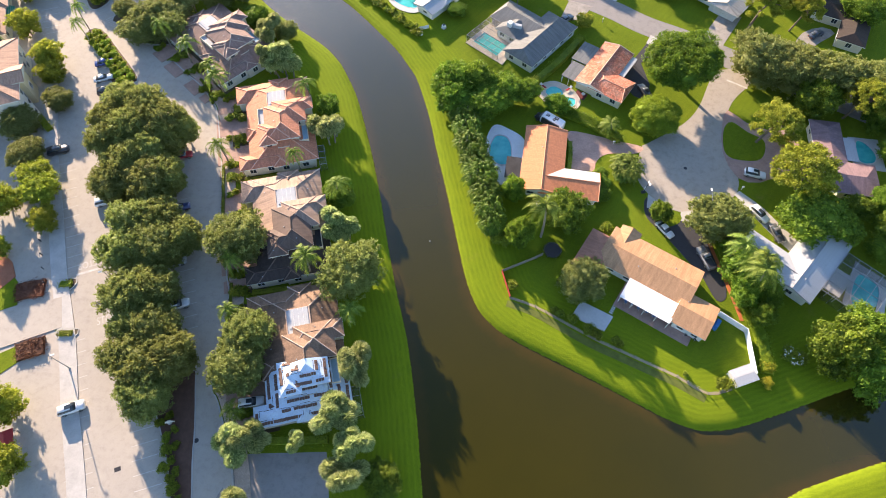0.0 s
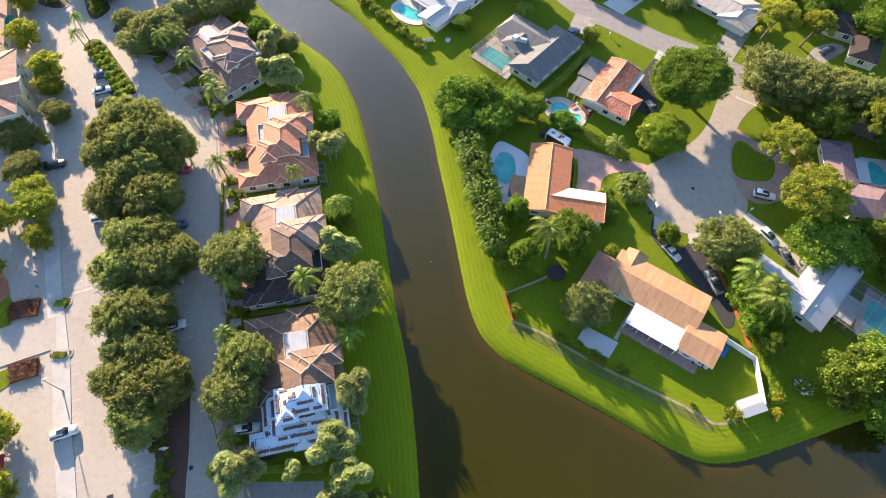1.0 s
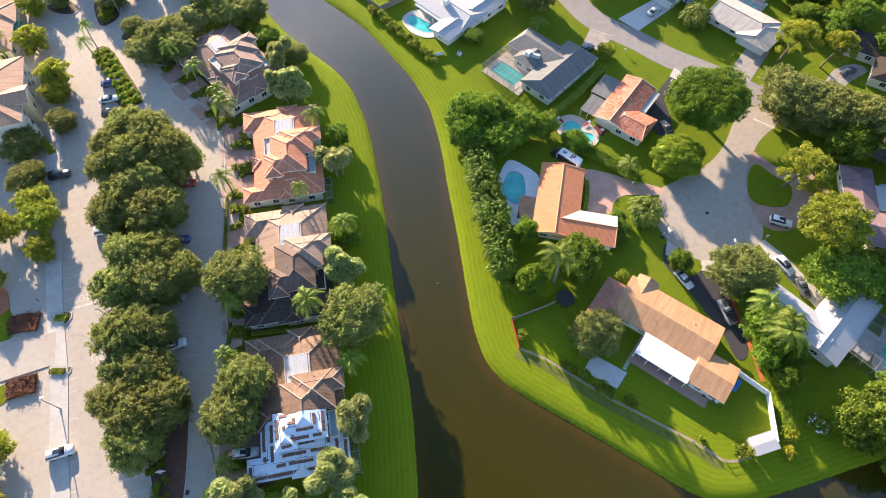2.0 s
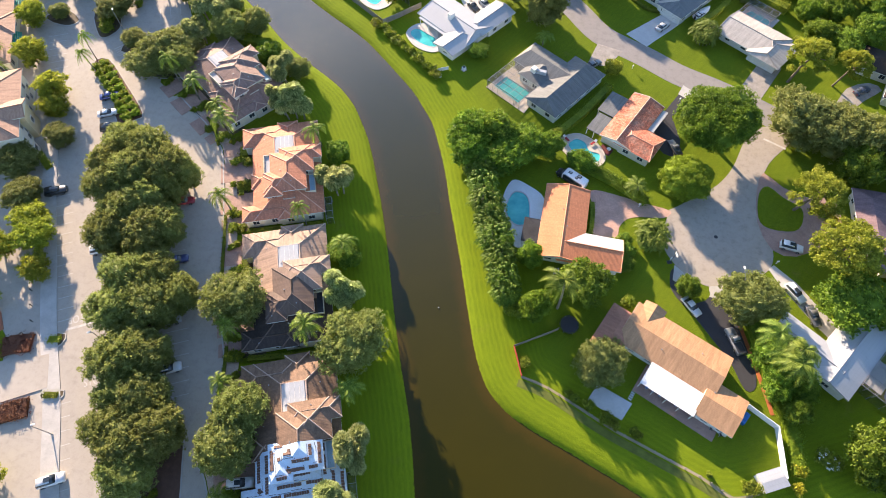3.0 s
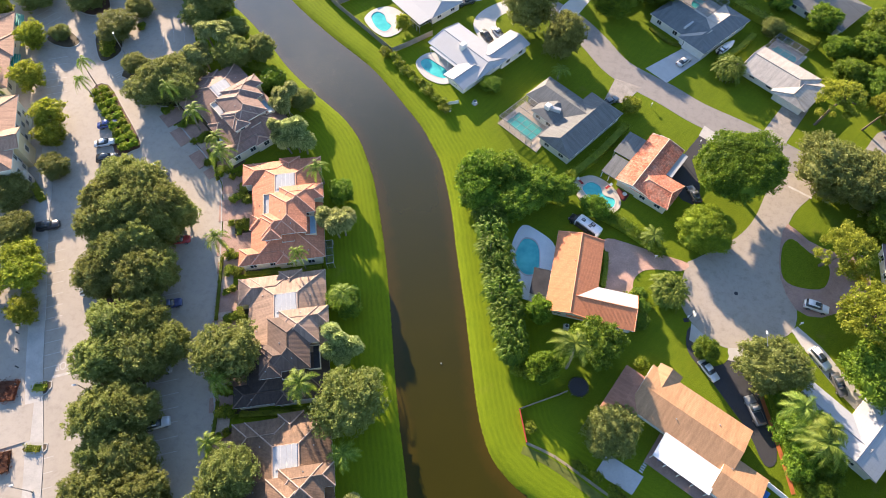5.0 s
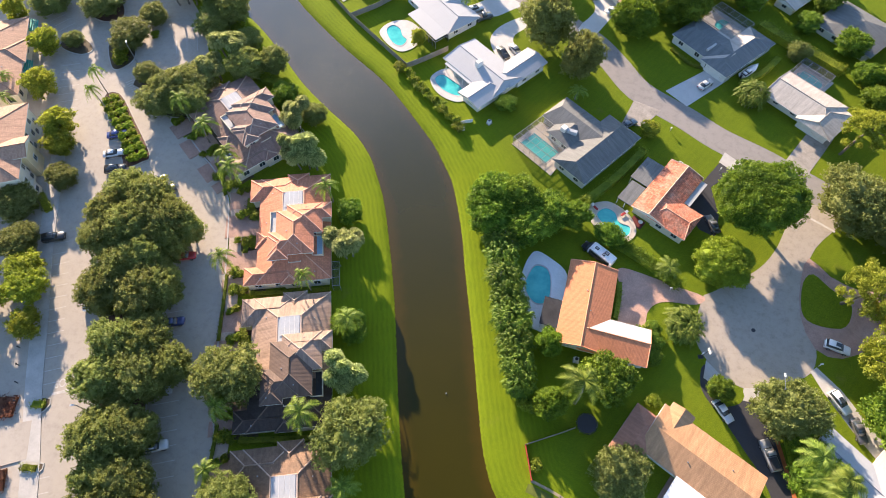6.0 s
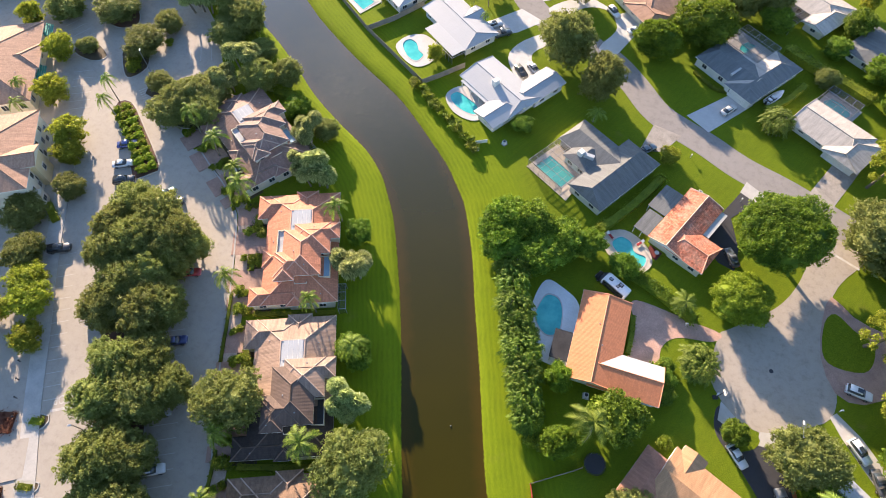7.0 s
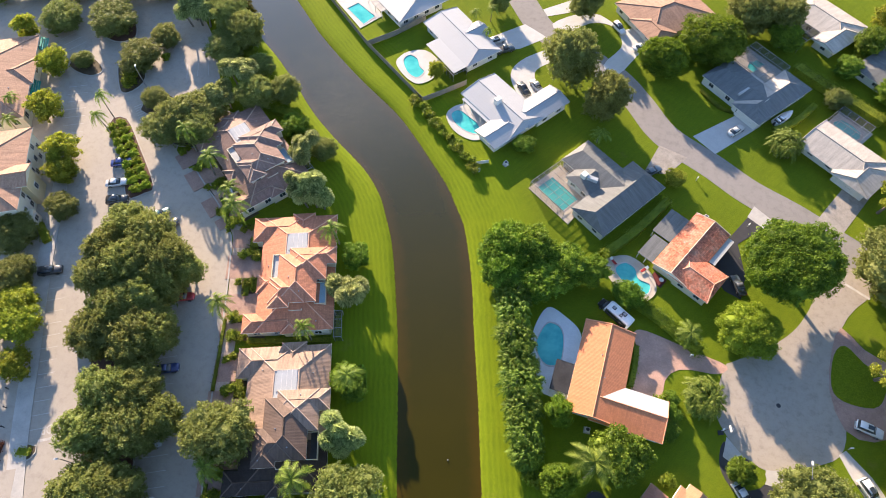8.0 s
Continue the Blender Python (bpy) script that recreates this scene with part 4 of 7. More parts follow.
        box(bm, a0, a1, b0 - 0.003, b0 + 0.003, 0.1, z - 0.1)
        box(bm, a0 - 0.003, a0 + 0.003, b0 + 0.01, b1 - 0.01, 0.1, z - 0.1)
        box(bm, a0, a1, b1 - 0.003, b1 + 0.003, 0.1, z - 0.1)
        part("screen", bm, mat or SCREEN, cage, "grey insect screen")


def tile_stacks(roof_ob, seed, many):
    """Long rows of stacked brown roof tiles waiting on bare underlay, with dark laps between the sheets."""
    rng = random.Random(seed)
    faces = [f for f in roof_ob.data.polygons if f.material_index == 0 and f.area > 3]
    for f in faces:
        n = f.normal
        u = Vector((0, 0, 1)).cross(n).normalized()
        v = n.cross(u)
        co = [roof_ob.data.vertices[i].co for i in f.vertices]
        v0, v1 = min(c.dot(v) for c in co), max(c.dot(v) for c in co)
        turn = Matrix((u, v, n)).transposed().to_4x4()

        def span(at):
            """How far the slope reaches along u at this height."""
            us = []
            for p, q in zip(co, co[1:] + co[:1]):
                a, b = p.dot(v), q.dot(v)
                if (a - at) * (b - at) <= 0 and abs(a - b) > 1e-6:
                    us.append(p.dot(u) + (q.dot(u) - p.dot(u)) * (at - a) / (b - a))
            return (min(us), max(us)) if len(us) > 1 else (0, 0)

        def put(name, mat, at, x0, x1, w, z, label):
            base = n * f.center.dot(n) + v * at
            ob = part(name, boxed(x0, x1, -w, w, 0.0, z, 0.02), mat, roof_ob, label)
            ob.matrix_basis = Matrix.Translation(base) @ turn

        at = v0 + rng.uniform(0.6, 0.8)
        while at < v1 - 0.5:
            x0, x1 = span(at)
            x0, x1 = x0 + 0.35, x1 - 0.35
            if x1 - x0 > 0.9:
                x = x0 + rng.uniform(0, 0.5)
                while x < x1 - 0.6:
                    run = min(rng.uniform(1.6, 4.6), x1 - x)
                    if rng.random() < many and run > 0.5:
                        tiles = max(1, int(run / 0.42))
                        for j in range(tiles):
                            put("roof_tile", LOOSE_TILE, at + rng.uniform(-0.04, 0.04), x + j * run / tiles + 0.03, x + (j + 1) * run / tiles - 0.02, 0.27, rng.uniform(0.1, 0.2), "brown roof tile waiting to be laid")
                    x += run + rng.uniform(0.2, 0.9)
                # the lap steps up and down between sheets
                x, off = x0, 0.5
                while x < x1 - 0.2:
                    run = min(rng.uniform(1.0, 2.4), x1 - x)
                    if rng.random() < 0.45:
                        put("underlay_lap", DARK, at + off, x, x + run, 0.035, 0.012, "dark tarred underlay lap")
                    off = 0.5 + rng.uniform(-0.12, 0.2)
                    x += run
            at += rng.uniform(1.35, 1.7)


def town_house(x, y, yaw, cover, cap, label, bare=False, stucco=None, dark=None):
    """One long block of two-storey town houses under many joined hips; a runs east, b north from its middle."""
    h = House("town_house", yaw, (0, 0), label, "house", "town houses by the canal")
    h.root.matrix_basis = pose(x, y, 0, 0, 0, yaw)
    # dark: covering whose colour holds both mould and southern shade
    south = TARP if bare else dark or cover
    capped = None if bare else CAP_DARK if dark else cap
    wall = stucco or STUCCO
    # ground floor
    h.walls(-8.1, 8.2, 7.9, 12.7, 0, 2.9, wall, "wne", 4.0)
    h.walls(-8.2, 8.1, -12.5, -9.3, 0, 2.9, wall, "wse", 3.4)
    h.walls(-5.8, 8.2, -9.3, 7.9, 0, 2.9, wall, "we", 4.2)
    h.walls(-0.1, 3.8, 12.7, 13.5, 0, 2.8, wall, "n", 3.0)
    h.walls(-0.9, 8.0, -12.9, -12.5, 0, 2.8, wall, "s", 3.0)
    h.door("w", -8.1, 10.2, 4.4, 2.3)
    h.door("w", -8.2, -10.9, 2.6, 2.3)
    h.door("w", -5.8, 3.2, 4.4, 2.3)
    h.door("w", -5.8, -6.6, 4.4, 2.3)
    # the wide lower roof, stopped by a flat deck, with its wings and porches
    part("front_bed", boxed(-11.6, -5.0, -13.2, 13.6, -0.05, 0.07), SOIL, h.root, "dark mulched bed before the garages")
    stacks = []
    if bare:
        h.hips(-6.4, 8.9, -3.2, 13.3, 3.0, cover, cap, gable="s", cut=5.4, deck=MEMBRANE)
        stacks.append((h.hips(-6.4, 8.9, -13.0, -3.2, 3.0, south, None, gable="n", cut=5.4), 0.95))
    else:
        h.hips(-6.4, 8.9, -4.6, 13.3, 3.0, cover, cap, gable="s", cut=5.4, deck=MEMBRANE)
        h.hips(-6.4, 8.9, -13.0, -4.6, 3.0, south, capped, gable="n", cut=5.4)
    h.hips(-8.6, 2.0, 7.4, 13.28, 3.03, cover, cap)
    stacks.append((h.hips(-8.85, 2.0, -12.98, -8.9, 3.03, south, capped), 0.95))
    h.hips(-0.5, 4.2, 7.0, 14.0, 3.05, cover, cap)
    stacks.append((h.hips(-1.3, 2.2, -13.5, -7.0, 3.06, south, capped), 0.4))
    h.hips(-6.8, -2.6, -4.5, -0.4, 3.05, cover, cap)
    # upper storeys under four joined hips
    h.walls(0.6, 9.0, 0.5, 3.4, 2.9, 5.6, wall, "nse", 3.2, (1.1, 1.2))
    h.walls(0.6, 7.1, -2.9, 0.5, 2.9, 5.6, wall, "se", 3.0, (1.1, 1.2))
    h.walls(-1.5, 5.3, -7.7, 2.1, 2.9, 5.6, wall, "we", 3.0, (1.1, 1.2))
    h.walls(-3.0, 0.1, -8.6, -3.1, 2.9, 5.6, wall, "sw", 3.2, (1.1, 1.2))
    h.hips(0.1, 9.5, 0.0, 3.9, 5.7, cover, cap)
    h.hips(0.12, 7.6, -3.4, 3.92, 5.73, cover, cap)
    if bare:
        h.hips(-2.0, 5.8, -3.3, 2.6, 5.76, cover, cap, gable="s")
        stacks.append((h.hips(-2.0, 5.8, -8.2, -3.3, 5.76, south, None, gable="n"), 0.95))
    else:
        h.hips(-2.0, 5.8, -8.2, 2.6, 5.76, TILE_MID if dark else cover, capped)
    stacks.append((h.hips(-3.5, 3.5, -8.18, -2.6, 5.79, south if bare else TILE_MID if dark else cover, capped), 0.95))
    stacks.append((h.hips(-3.48, 0.6, -9.2, -3.6, 5.82, south if bare else TILE_MID if dark else cover, capped), 0.8))
    # flat white deck let into the tiles, and the balconies
    h.flat(-0.5, 3.2, 4.0, 7.95, 5.06, MEMBRANE, "flat_roof", "white membrane flat roof", 0.3)
    for k in range(3):
        h.flat(0.42 + k * 0.93, 0.46 + k * 0.93, 4.0, 7.9, 5.09, TRIM, "deck_seam", "raised seam of the flat roof", 0.03)
    deck = STAINED if dark else BALCONY
    wells = [(5.3, 7.3, -7.9, -3.4, 4.0), (0.5, 2.8, -9.2, -7.7, 4.1)]
    if not (dark or bare):
        wells.append((-3.4, -1.6, -2.1, 3.0, 4.55))
    for a0, a1, b0, b1, z in wells:
        h.flat(a0, a1, b0, b1, z, MEMBRANE if a0 < -3 else deck, "balcony", "pale balcony deck between roofs", 1.1)
        rim = bmesh.new()
        for c0, c1, d0, d1 in ((a0 - 0.12, a0, b0 - 0.12, b1 + 0.12), (a1, a1 + 0.12, b0 - 0.12, b1 + 0.12), (a0, a1, b0 - 0.12, b0), (a0, a1, b1, b1 + 0.12)):
            box(rim, c0, c1, d0, d1, z - 1.1, z + 0.35)
        part("balcony_parapet", rim, wall, h.root, "stuccoed balcony parapet")
    h.vents((-6.5, 9.2), (-3.4, 8.4), (-4.6, 1.2), (5.9, 7.4), (4.3, 2.9), (0.4, -3.0), (2.6, -6.2), (-2.2, -8.0), (-5.4, -11.9), (5.6, -11.4))
    h.screen(8.9, 10.4, -14.4, -8.9, 2.5, 1, 3)
    if bare:
        for k, (ob, many) in enumerate(stacks):
            tile_stacks(ob, 7 + k, many)
    return h


town_house(-55.1, 87.8, 22, TERRACOTTA, CAP_SALMON, "two-storey town houses under salmon clay tile hips")
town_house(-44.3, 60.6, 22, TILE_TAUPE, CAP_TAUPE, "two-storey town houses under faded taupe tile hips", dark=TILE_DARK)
town_house(-33.6, 33.6, 22.4, TILE_BROWN, CAP_TAUPE, "town houses with half the roof stripped to blue underlay", True)
town_house(-77.4, 111.6, 54.5, TILE_GREY, CAP_TAUPE, "two-storey town houses under grey-brown tile hips")

# western flats and clubhouse
h = House("apartment_block", -60, (-139, -66), "cream two-storey block with a tan clay tile roof", "apartment building")
h.walls(-149.5, -128.0, -76, -59.0, 0, 6.6, STUCCO, "ne", 3.4, (1.1, 1.5))
for a in (-146, -141.5, -137, -132.5):
    h.window(pose(a + 139, 7.0, 1.0, 0, 0, 180), 1.1, 1.4)
    h.window(pose(a + 139, 7.0, 4.2, 0, 0, 180), 1.1, 1.4)
h.roof(-149.5, -128.0, -76, -59.0, 6.8, 3.4, CLAY, "a", (1, 1), 0.7)
h.walls(-138.6, -133.4, -60, -57.6, 0, 7.2, STUCCO_YELLOW, "n", 3, (1.2, 1.5))
h.roof(-138.8, -133.2, -66, -57.4, 7.2, 1.9, CLAY, "b", (0, 0), 0.35, trim=STUCCO)
h.walls(-129.6, -127.0, -64.0, -57.4, 0, 3.4, STUCCO, "n")
h.vents((-145, -66), (-131.5, -64.0))
h = House("clubhouse", -60, (-170, -70), "cream clubhouse with clay tile hips and green awnings", "building")
h.walls(-184.5, -157.2, -80, -63.5, 0, 3.9, STUCCO, "ne", 3.6, (1.4, 1.6))
h.roof(-184.5, -157.2, -80, -63.5, 4.1, 3.6, CLAY, "a", (1, 1), 0.7)
h.roof(-176, -168, -72, -62.6, 4.2, 2.0, CLAY, "b", (1, 1), 0.5)
h.vents((-180, -66), (-166, -67))
for a in (-183.3, -167.6):
    aw = bmesh.new()
    for k in range(4):
        box(aw, -2.4, 2.4, k * 0.4 - 0.02, k * 0.4 + 0.4, 3.0 - k * 0.22, 3.06 - k * 0.22)
    part("awning", aw, GREEN_CLOTH, h.root, "green cloth awning", at=pose(a + 170, 6.9, 0))

# orange L-shaped house
h = House("bungalow", 0, (11, 87), "orange-tiled L-shaped bungalow with one white-coated slope")
h.walls(4.5, 13.1, 79.0, 96.5, 0, 2.5, STUCCO_WHITE, "wsn", 3.6, (1.5, 1.2))
h.walls(13.1, 21.0, 78.6, 85.8, 0, 2.5, STUCCO_WHITE, "sn", 3.6)
h.door("e", 21.0, 82.4, 4.6, 2.2)
h.roof(4.5, 13.1, 79.0, 96.5, 2.6, 2.0, TILE_ORANGE, "b", (0, 0), 0.6, cap=CAP_ORANGE)
h.roof(8.9, 21.0, 78.6, 85.3, 2.62, 1.6, TILE_ORANGE, "a", (0, 0), 0.6, "n", WHITE_ROOF, cap=CAP_ORANGE, lean=0.55)
h.flat(0.4, 3.9, 81.4, 87.4, 2.45, STAINED, "porch_roof", "flat porch roof with dark stains")
h.posts(81.6, 2.3, 0.7, 2.2, 3.6)
h.posts(87.1, 2.3, 0.7, 2.2, 3.6)
h.vents((8.2, 90.4), (9.5, 86.2))

# tan shingle house with the white patio cover
h = House("bungalow", -24, (4, 70), "tan shingle bungalow with a white patio cover")
h.walls(-4.2, 13.3, 67.0, 75.6, 0, 2.5, STUCCO_WHITE, "sn", 3.4)
h.walls(-9.4, -4.2, 63.6, 72.8, 0, 2.5, STUCCO_WHITE, "wsn", 2.8)
h.walls(13.0, 19.0, 62.8, 69.8, 0, 2.4, STUCCO_WHITE, "se", 3.0)
h.walls(-4.6, -1.0, 74.0, 77.0, 0, 2.45, STUCCO_WHITE, "n")
h.roof(-5.4, 13.3, 67.0, 75.8, 2.62, 1.75, SHINGLE_TAN, "a", (0, 0), 0.6, capped=False)
h.roof(-9.4, -4.4, 63.6, 72.8, 2.6, 1.3, SHINGLE_RUST, "b", (0.4, 1), 0.5, capped=False)
h.roof(-4.6, -0.9, 71.0, 77.2, 2.66, 1.1, SHINGLE_TAN, "b", (0, 0), 0.4, capped=False)
h.roof(12.6, 19.0, 62.8, 69.8, 2.5, 1.3, SHINGLE_TAN, "a", (0, 0), 0.5, capped=False)
h.flat(1.7, 12.4, 61.7, 66.6, 2.6, VINYL, "patio_cover", "white metal patio cover", 0.12, 0.03)
h.posts(61.9, 2.3, 1.9, 4.5, 7.1, 9.7, 12.2)
h.flat(1.4, 17.4, 60.6, 66.8, 0.12, PAVER, "patio", "brick patio floor", 0.2)
h.vents((8.6, 73.4), (13.6, 68.0), (2.0, 69.6))

# white house to the east with pool cage
h = House("bungalow", -35, (14, 96), "white-roofed bungalow with a pool cage")
h.walls(10.0, 17.2, 86.6, 105.4, 0, 2.5, STUCCO_WHITE, "swe", 3.6)
h.walls(1.6, 10.0, 87.0, 93.0, 0, 2.5, STUCCO_WHITE, "sw", 3.4)
h.roof(9.6, 17.4, 86.6, 105.6, 2.6, 1.6, WHITE_ROOF, "b", (0, 0), 0.5)
h.roof(1.2, 14.0, 86.8, 93.2, 2.62, 1.25, WHITE_ROOF, "a", (0, 0), 0.5)
h.flat(17.6, 21.4, 91.6, 97.8, 2.45, CONCRETE, "porch_roof", "stained flat porch roof")
h.posts(91.8, 2.3, 19.4, 21.2)
h.posts(97.6, 2.3, 19.4, 21.2)
h.screen(18.0, 28.0, 90.6, 102.4, 2.9, 4, 4)
h.vents((15.8, 96.0))

# red barrel-tile house
h = House("bungalow", -25, (-31, 116), "red barrel-tiled bungalow with grey flat porch roofs")
h.walls(-34.7, -27.4, 109.8, 125.4, 0, 2.5, STUCCO, "wn", 3.8)
h.walls(-30, -22.6, 109.4, 116.6, 0, 2.5, STUCCO, "sn", 3.0)
h.roof(-34.7, -27.4, 109.6, 125.6, 2.6, 1.6, TILE_RED, "b", (0, 0), 0.5, cap=CAP_CREAM)
h.roof(-31.0, -22.6, 109.4, 116.6, 2.63, 1.4, TILE_RED, "a", (0.6, 0.3), 0.5, cap=CAP_SALMON)
h.flat(-39.6, -35.2, 115.8, 123.2, 2.6, SHINGLE_GREY, "porch_roof", "grey flat porch roof")
h.flat(-38.8, -35.3, 109.2, 115.4, 2.45, SHINGLE_GREY, "porch_roof", "weathered grey flat porch roof")
h.posts(109.6, 2.2, -38.6, -36.8)
h.posts(116.2, 2.2, -39.4)
h.posts(122.8, 2.3, -39.4)
h.flat(-26.9, -25.5, 117.6, 125.4, 2.35, WHITE_ROOF, "carport_roof", "pale strip roof over the garage door")
h.posts(117.8, 2.1, -25.7)
h.posts(125.2, 2.1, -25.7)
h.vents((-33, 117.5))

# grey shingle house with a screened pool
h = House("bungalow", -32, (-69, 111), "grey shingle bungalow with a screened pool")
h.walls(-78.7, -68.0, 109.1, 116.9, 0, 2.5, STUCCO_WHITE, "wn", 3.6)
h.walls(-68.0, -59.4, 101.2, 120.3, 0, 2.5, STUCCO_WHITE, "sne", 3.6)
h.walls(-74.5, -68.2, 106.2, 109.1, 0, 2.5, STUCCO_WHITE, "sw", 2.6)
h.roof(-78.7, -63.4, 109.1, 116.9, 2.6, 2.7, SHINGLE_GREY, "a", (0.45, 0), 0.5, capped=False)
h.roof(-68.0, -59.4, 101.2, 120.3, 2.63, 3.0, SHINGLE_GREY, "b", (0.45, 0.45), 0.5, capped=False)
h.roof(-74.6, -68.4, 106.2, 114.2, 2.66, 2.1, SHINGLE_GREY, "b", (1, 1), 0.5, capped=False)
h.screen(-79.0, -68.5, 98.8, 108.4, 2.7, 6, 5)
part("roof_box", boxed(-0.65, 0.65, -0.65, 0.65, -0.8, 0.45, 0.03), TRIM, h.root, "white roof air conditioner", at=pose(-3.1, -2.7, 4.2))
part("roof_duct", boxed(0.0, 2.4, -0.45, 0.45, -0.8, 0.2, 0.03), MEMBRANE, h.root, "grey roof duct", at=pose(-2.4, -2.5, 4.2, 0, 0, 25))

# white house with the kidney pool
h = House("bungalow", -33, (-101, 108), "white-roofed bungalow beside a kidney pool")
h.walls(-110.0, -93.6, 102.8, 112.0, 0, 2.5, STUCCO_WHITE, "swne", 3.6)
h.walls(-99.0, -93.0, 111.0, 120.2, 0, 2.5, STUCCO_WHITE, "ne", 3.4)
h.walls(-99.0, -93.6, 97.8, 102.8, 0, 2.5, STUCCO_WHITE, "s", 3.0)
h.roof(-110.6, -93.4, 102.4, 112.4, 2.6, 1.8, WHITE_ROOF, "a", (0, 0.3), 0.5)
h.roof(-99.2, -93.0, 108.0, 120.4, 2.64, 1.4, WHITE_ROOF, "b", (0.6, 0), 0.5)
h.roof(-99.4, -93.2, 97.4, 106.0, 2.62, 1.4, WHITE_ROOF, "b", (0, 0.6), 0.5)
h.flat(-109.6, -99.6, 101.0, 102.6, 2.42, WHITE_ROOF, "porch_roof", "white porch roof", 0.14, 0.03)
h.posts(101.2, 2.25, -109.2, -106, -102.8, -99.8)
part("chimney_box", boxed(-0.6, 0.6, -0.8, 0.8, -1.0, 0.9, 0.03), TRIM, h.root, "white roof air conditioner", at=pose(-1.6, -1.6, 4.0))

# white house further north
h = House("bungalow", -37, (-134, 106), "white-roofed bungalow with a screened porch")
h.walls(-143.6, -125.0, 101.0, 110.4, 0, 2.5, STUCCO_WHITE, "swne", 3.6)
h.roof(-144.0, -124.8, 100.8, 110.8, 2.6, 1.8, WHITE_ROOF, "a", (0, 0.5), 0.5)
h.roof(-136.4, -131.4, 104.0, 112.4, 2.64, 1.4, WHITE_ROOF, "b", (1, 0), 0.4)
h.flat(-137.2, -124.6, 96.4, 100.9, 2.5, WHITE_ROOF, "porch_roof", "white flat porch roof", 0.14, 0.03)
h.screen(-131.5, -124.2, 96.0, 100.2, 2.3, 5, 2)

# house by the rectangular pool
h = House("bungalow", -36, (-150, 104), "pale-roofed bungalow behind a rectangular pool")
h.walls(-158.0, -147.0, 98.2, 112, 0, 2.5, STUCCO_WHITE, "swe", 3.4)
h.roof(-158.2, -146.8, 98.2, 114, 2.6, 1.7, WHITE_ROOF, "a", (0.8, 0.5), 0.5)
h.flat(-160.2, -153.0, 96.0, 99.0, 2.4, SHINGLE_PALE, "porch_roof", "weathered porch roof", 0.14, 0.03)
h.posts(96.2, 2.2, -160, -156.5, -153.2)

# tan clay house at the north
h = House("bungalow", -44, (-130, 143), "tan-tiled bungalow behind a loop driveway")
h.walls(-138.0, -122.4, 132.6, 152.6, 0, 2.5, STUCCO_WHITE, "swe", 3.6)
h.roof(-138.2, -122.2, 132.4, 153, 2.6, 2.4, CLAY, "b", (1, 1), 0.5)
h.roof(-131, -121.4, 131.8, 139.0, 2.64, 1.5, CLAY, "a", (1, 0.6), 0.5)

# slate-blue house
h = House("bungalow", -36, (-77, 156), "slate-blue shingle bungalow with a pool cage")
h.walls(-85.8, -75.2, 149.4, 158.8, 0, 2.5, STUCCO_WHITE, "swn", 3.6)
h.walls(-75.2, -67.8, 148.0, 167.0, 0, 2.5, STUCCO_WHITE, "sne", 3.6)
h.roof(-85.8, -71.4, 149.4, 158.8, 2.6, 2.5, SHINGLE_BLUE, "a", (0.5, 0), 0.5, capped=False)
# the sunlit west slope is painted paler by a second covering
h.roof(-75.2, -67.8, 148.0, 167.0, 2.63, 2.1, SHINGLE_BLUE, "b", (0.9, 1), 0.5, "w", SHINGLE_PALE, capped=False)
h.flat(-79.6, -75.8, 158.4, 164.8, 2.72, SHINGLE_PALE, "porch_roof", "pale low porch roof", 0.14)
h.posts(164.6, 2.6, -79.4, -77.6)
h.door("s", 148.0, -71.4, 4.8, 2.2)
h.screen(-86.4, -75.4, 159.6, 169.2, 2.8, 5, 4)
h.flat(-76.4, -75.9, 150.0, 153.6, 4.0, WHITE_ROOF, "skylight", "long white skylight", 0.5)

# pale tile house
h = House("bungalow", -33, (-42, 160), "pale grey tiled bungalow with a pool cage")
h.walls(-49.4, -35.2, 154.6, 164.0, 0, 2.5, STUCCO_WHITE, "sw", 3.6)
h.roof(-50.0, -34.6, 153.8, 164.4, 2.6, 2.3, SHINGLE_PALE, "a", (0, 0.6), 0.5)
h.roof(-40.4, -32.0, 152.6, 163.0, 2.63, 1.7, SHINGLE_PALE, "b", (0.4, 1), 0.5)
h.walls(-40.0, -32.4, 153.0, 163.0, 0, 2.5, STUCCO_WHITE, "s", 5)
h.door("s", 153.0, -36.4, 4.8, 2.2)
h.screen(-50.4, -41.9, 164.6, 172.0, 2.7, 4, 3)

# pinkish house at the north-east corner
h = House("bungalow", -36, (-80, 194), "pale pink-grey bungalow with a dark pool cage")
h.walls(-91.6, -73.0, 186.2, 197.0, 0, 2.5, STUCCO, "sw", 3.6)
h.roof(-92.0, -72.6, 186.4, 197.6, 2.6, 2.0, SHINGLE_PALE, "a", (1, 1), 0.5)
h.roof(-78.6, -72.4, 182.6, 194, 2.64, 1.6, SHINGLE_PALE, "b", (0, 1), 0.5)
h.walls(-78.2, -72.8, 183.2, 187, 0, 2.5, STUCCO, "s")
h.screen(-90.0, -79.0, 177.8, 185.8, 2.8, 5, 3)

# mauve house east of the loop driveway
h = House("bungalow", 0, (77, 100), "mauve shingle bungalow with a pale porch roof")
h.walls(71.0, 77.0, 97.0, 110.0, 0, 2.5, STUCCO, "wn", 3.6)
h.walls(74.6, 82.8, 90.0, 98.0, 0, 2.5, STUCCO, "swe", 3.4)
h.roof(70.9, 77.0, 96.0, 110.1, 2.6, 1.5, SHINGLE_MAUVE, "b", (0.6, 0.8), 0.5, capped=False)
h.roof(72.0, 82.9, 89.9, 98.0, 2.63, 1.7, SHINGLE_MAUVE, "a", (0.6, 0.7), 0.5, capped=False)
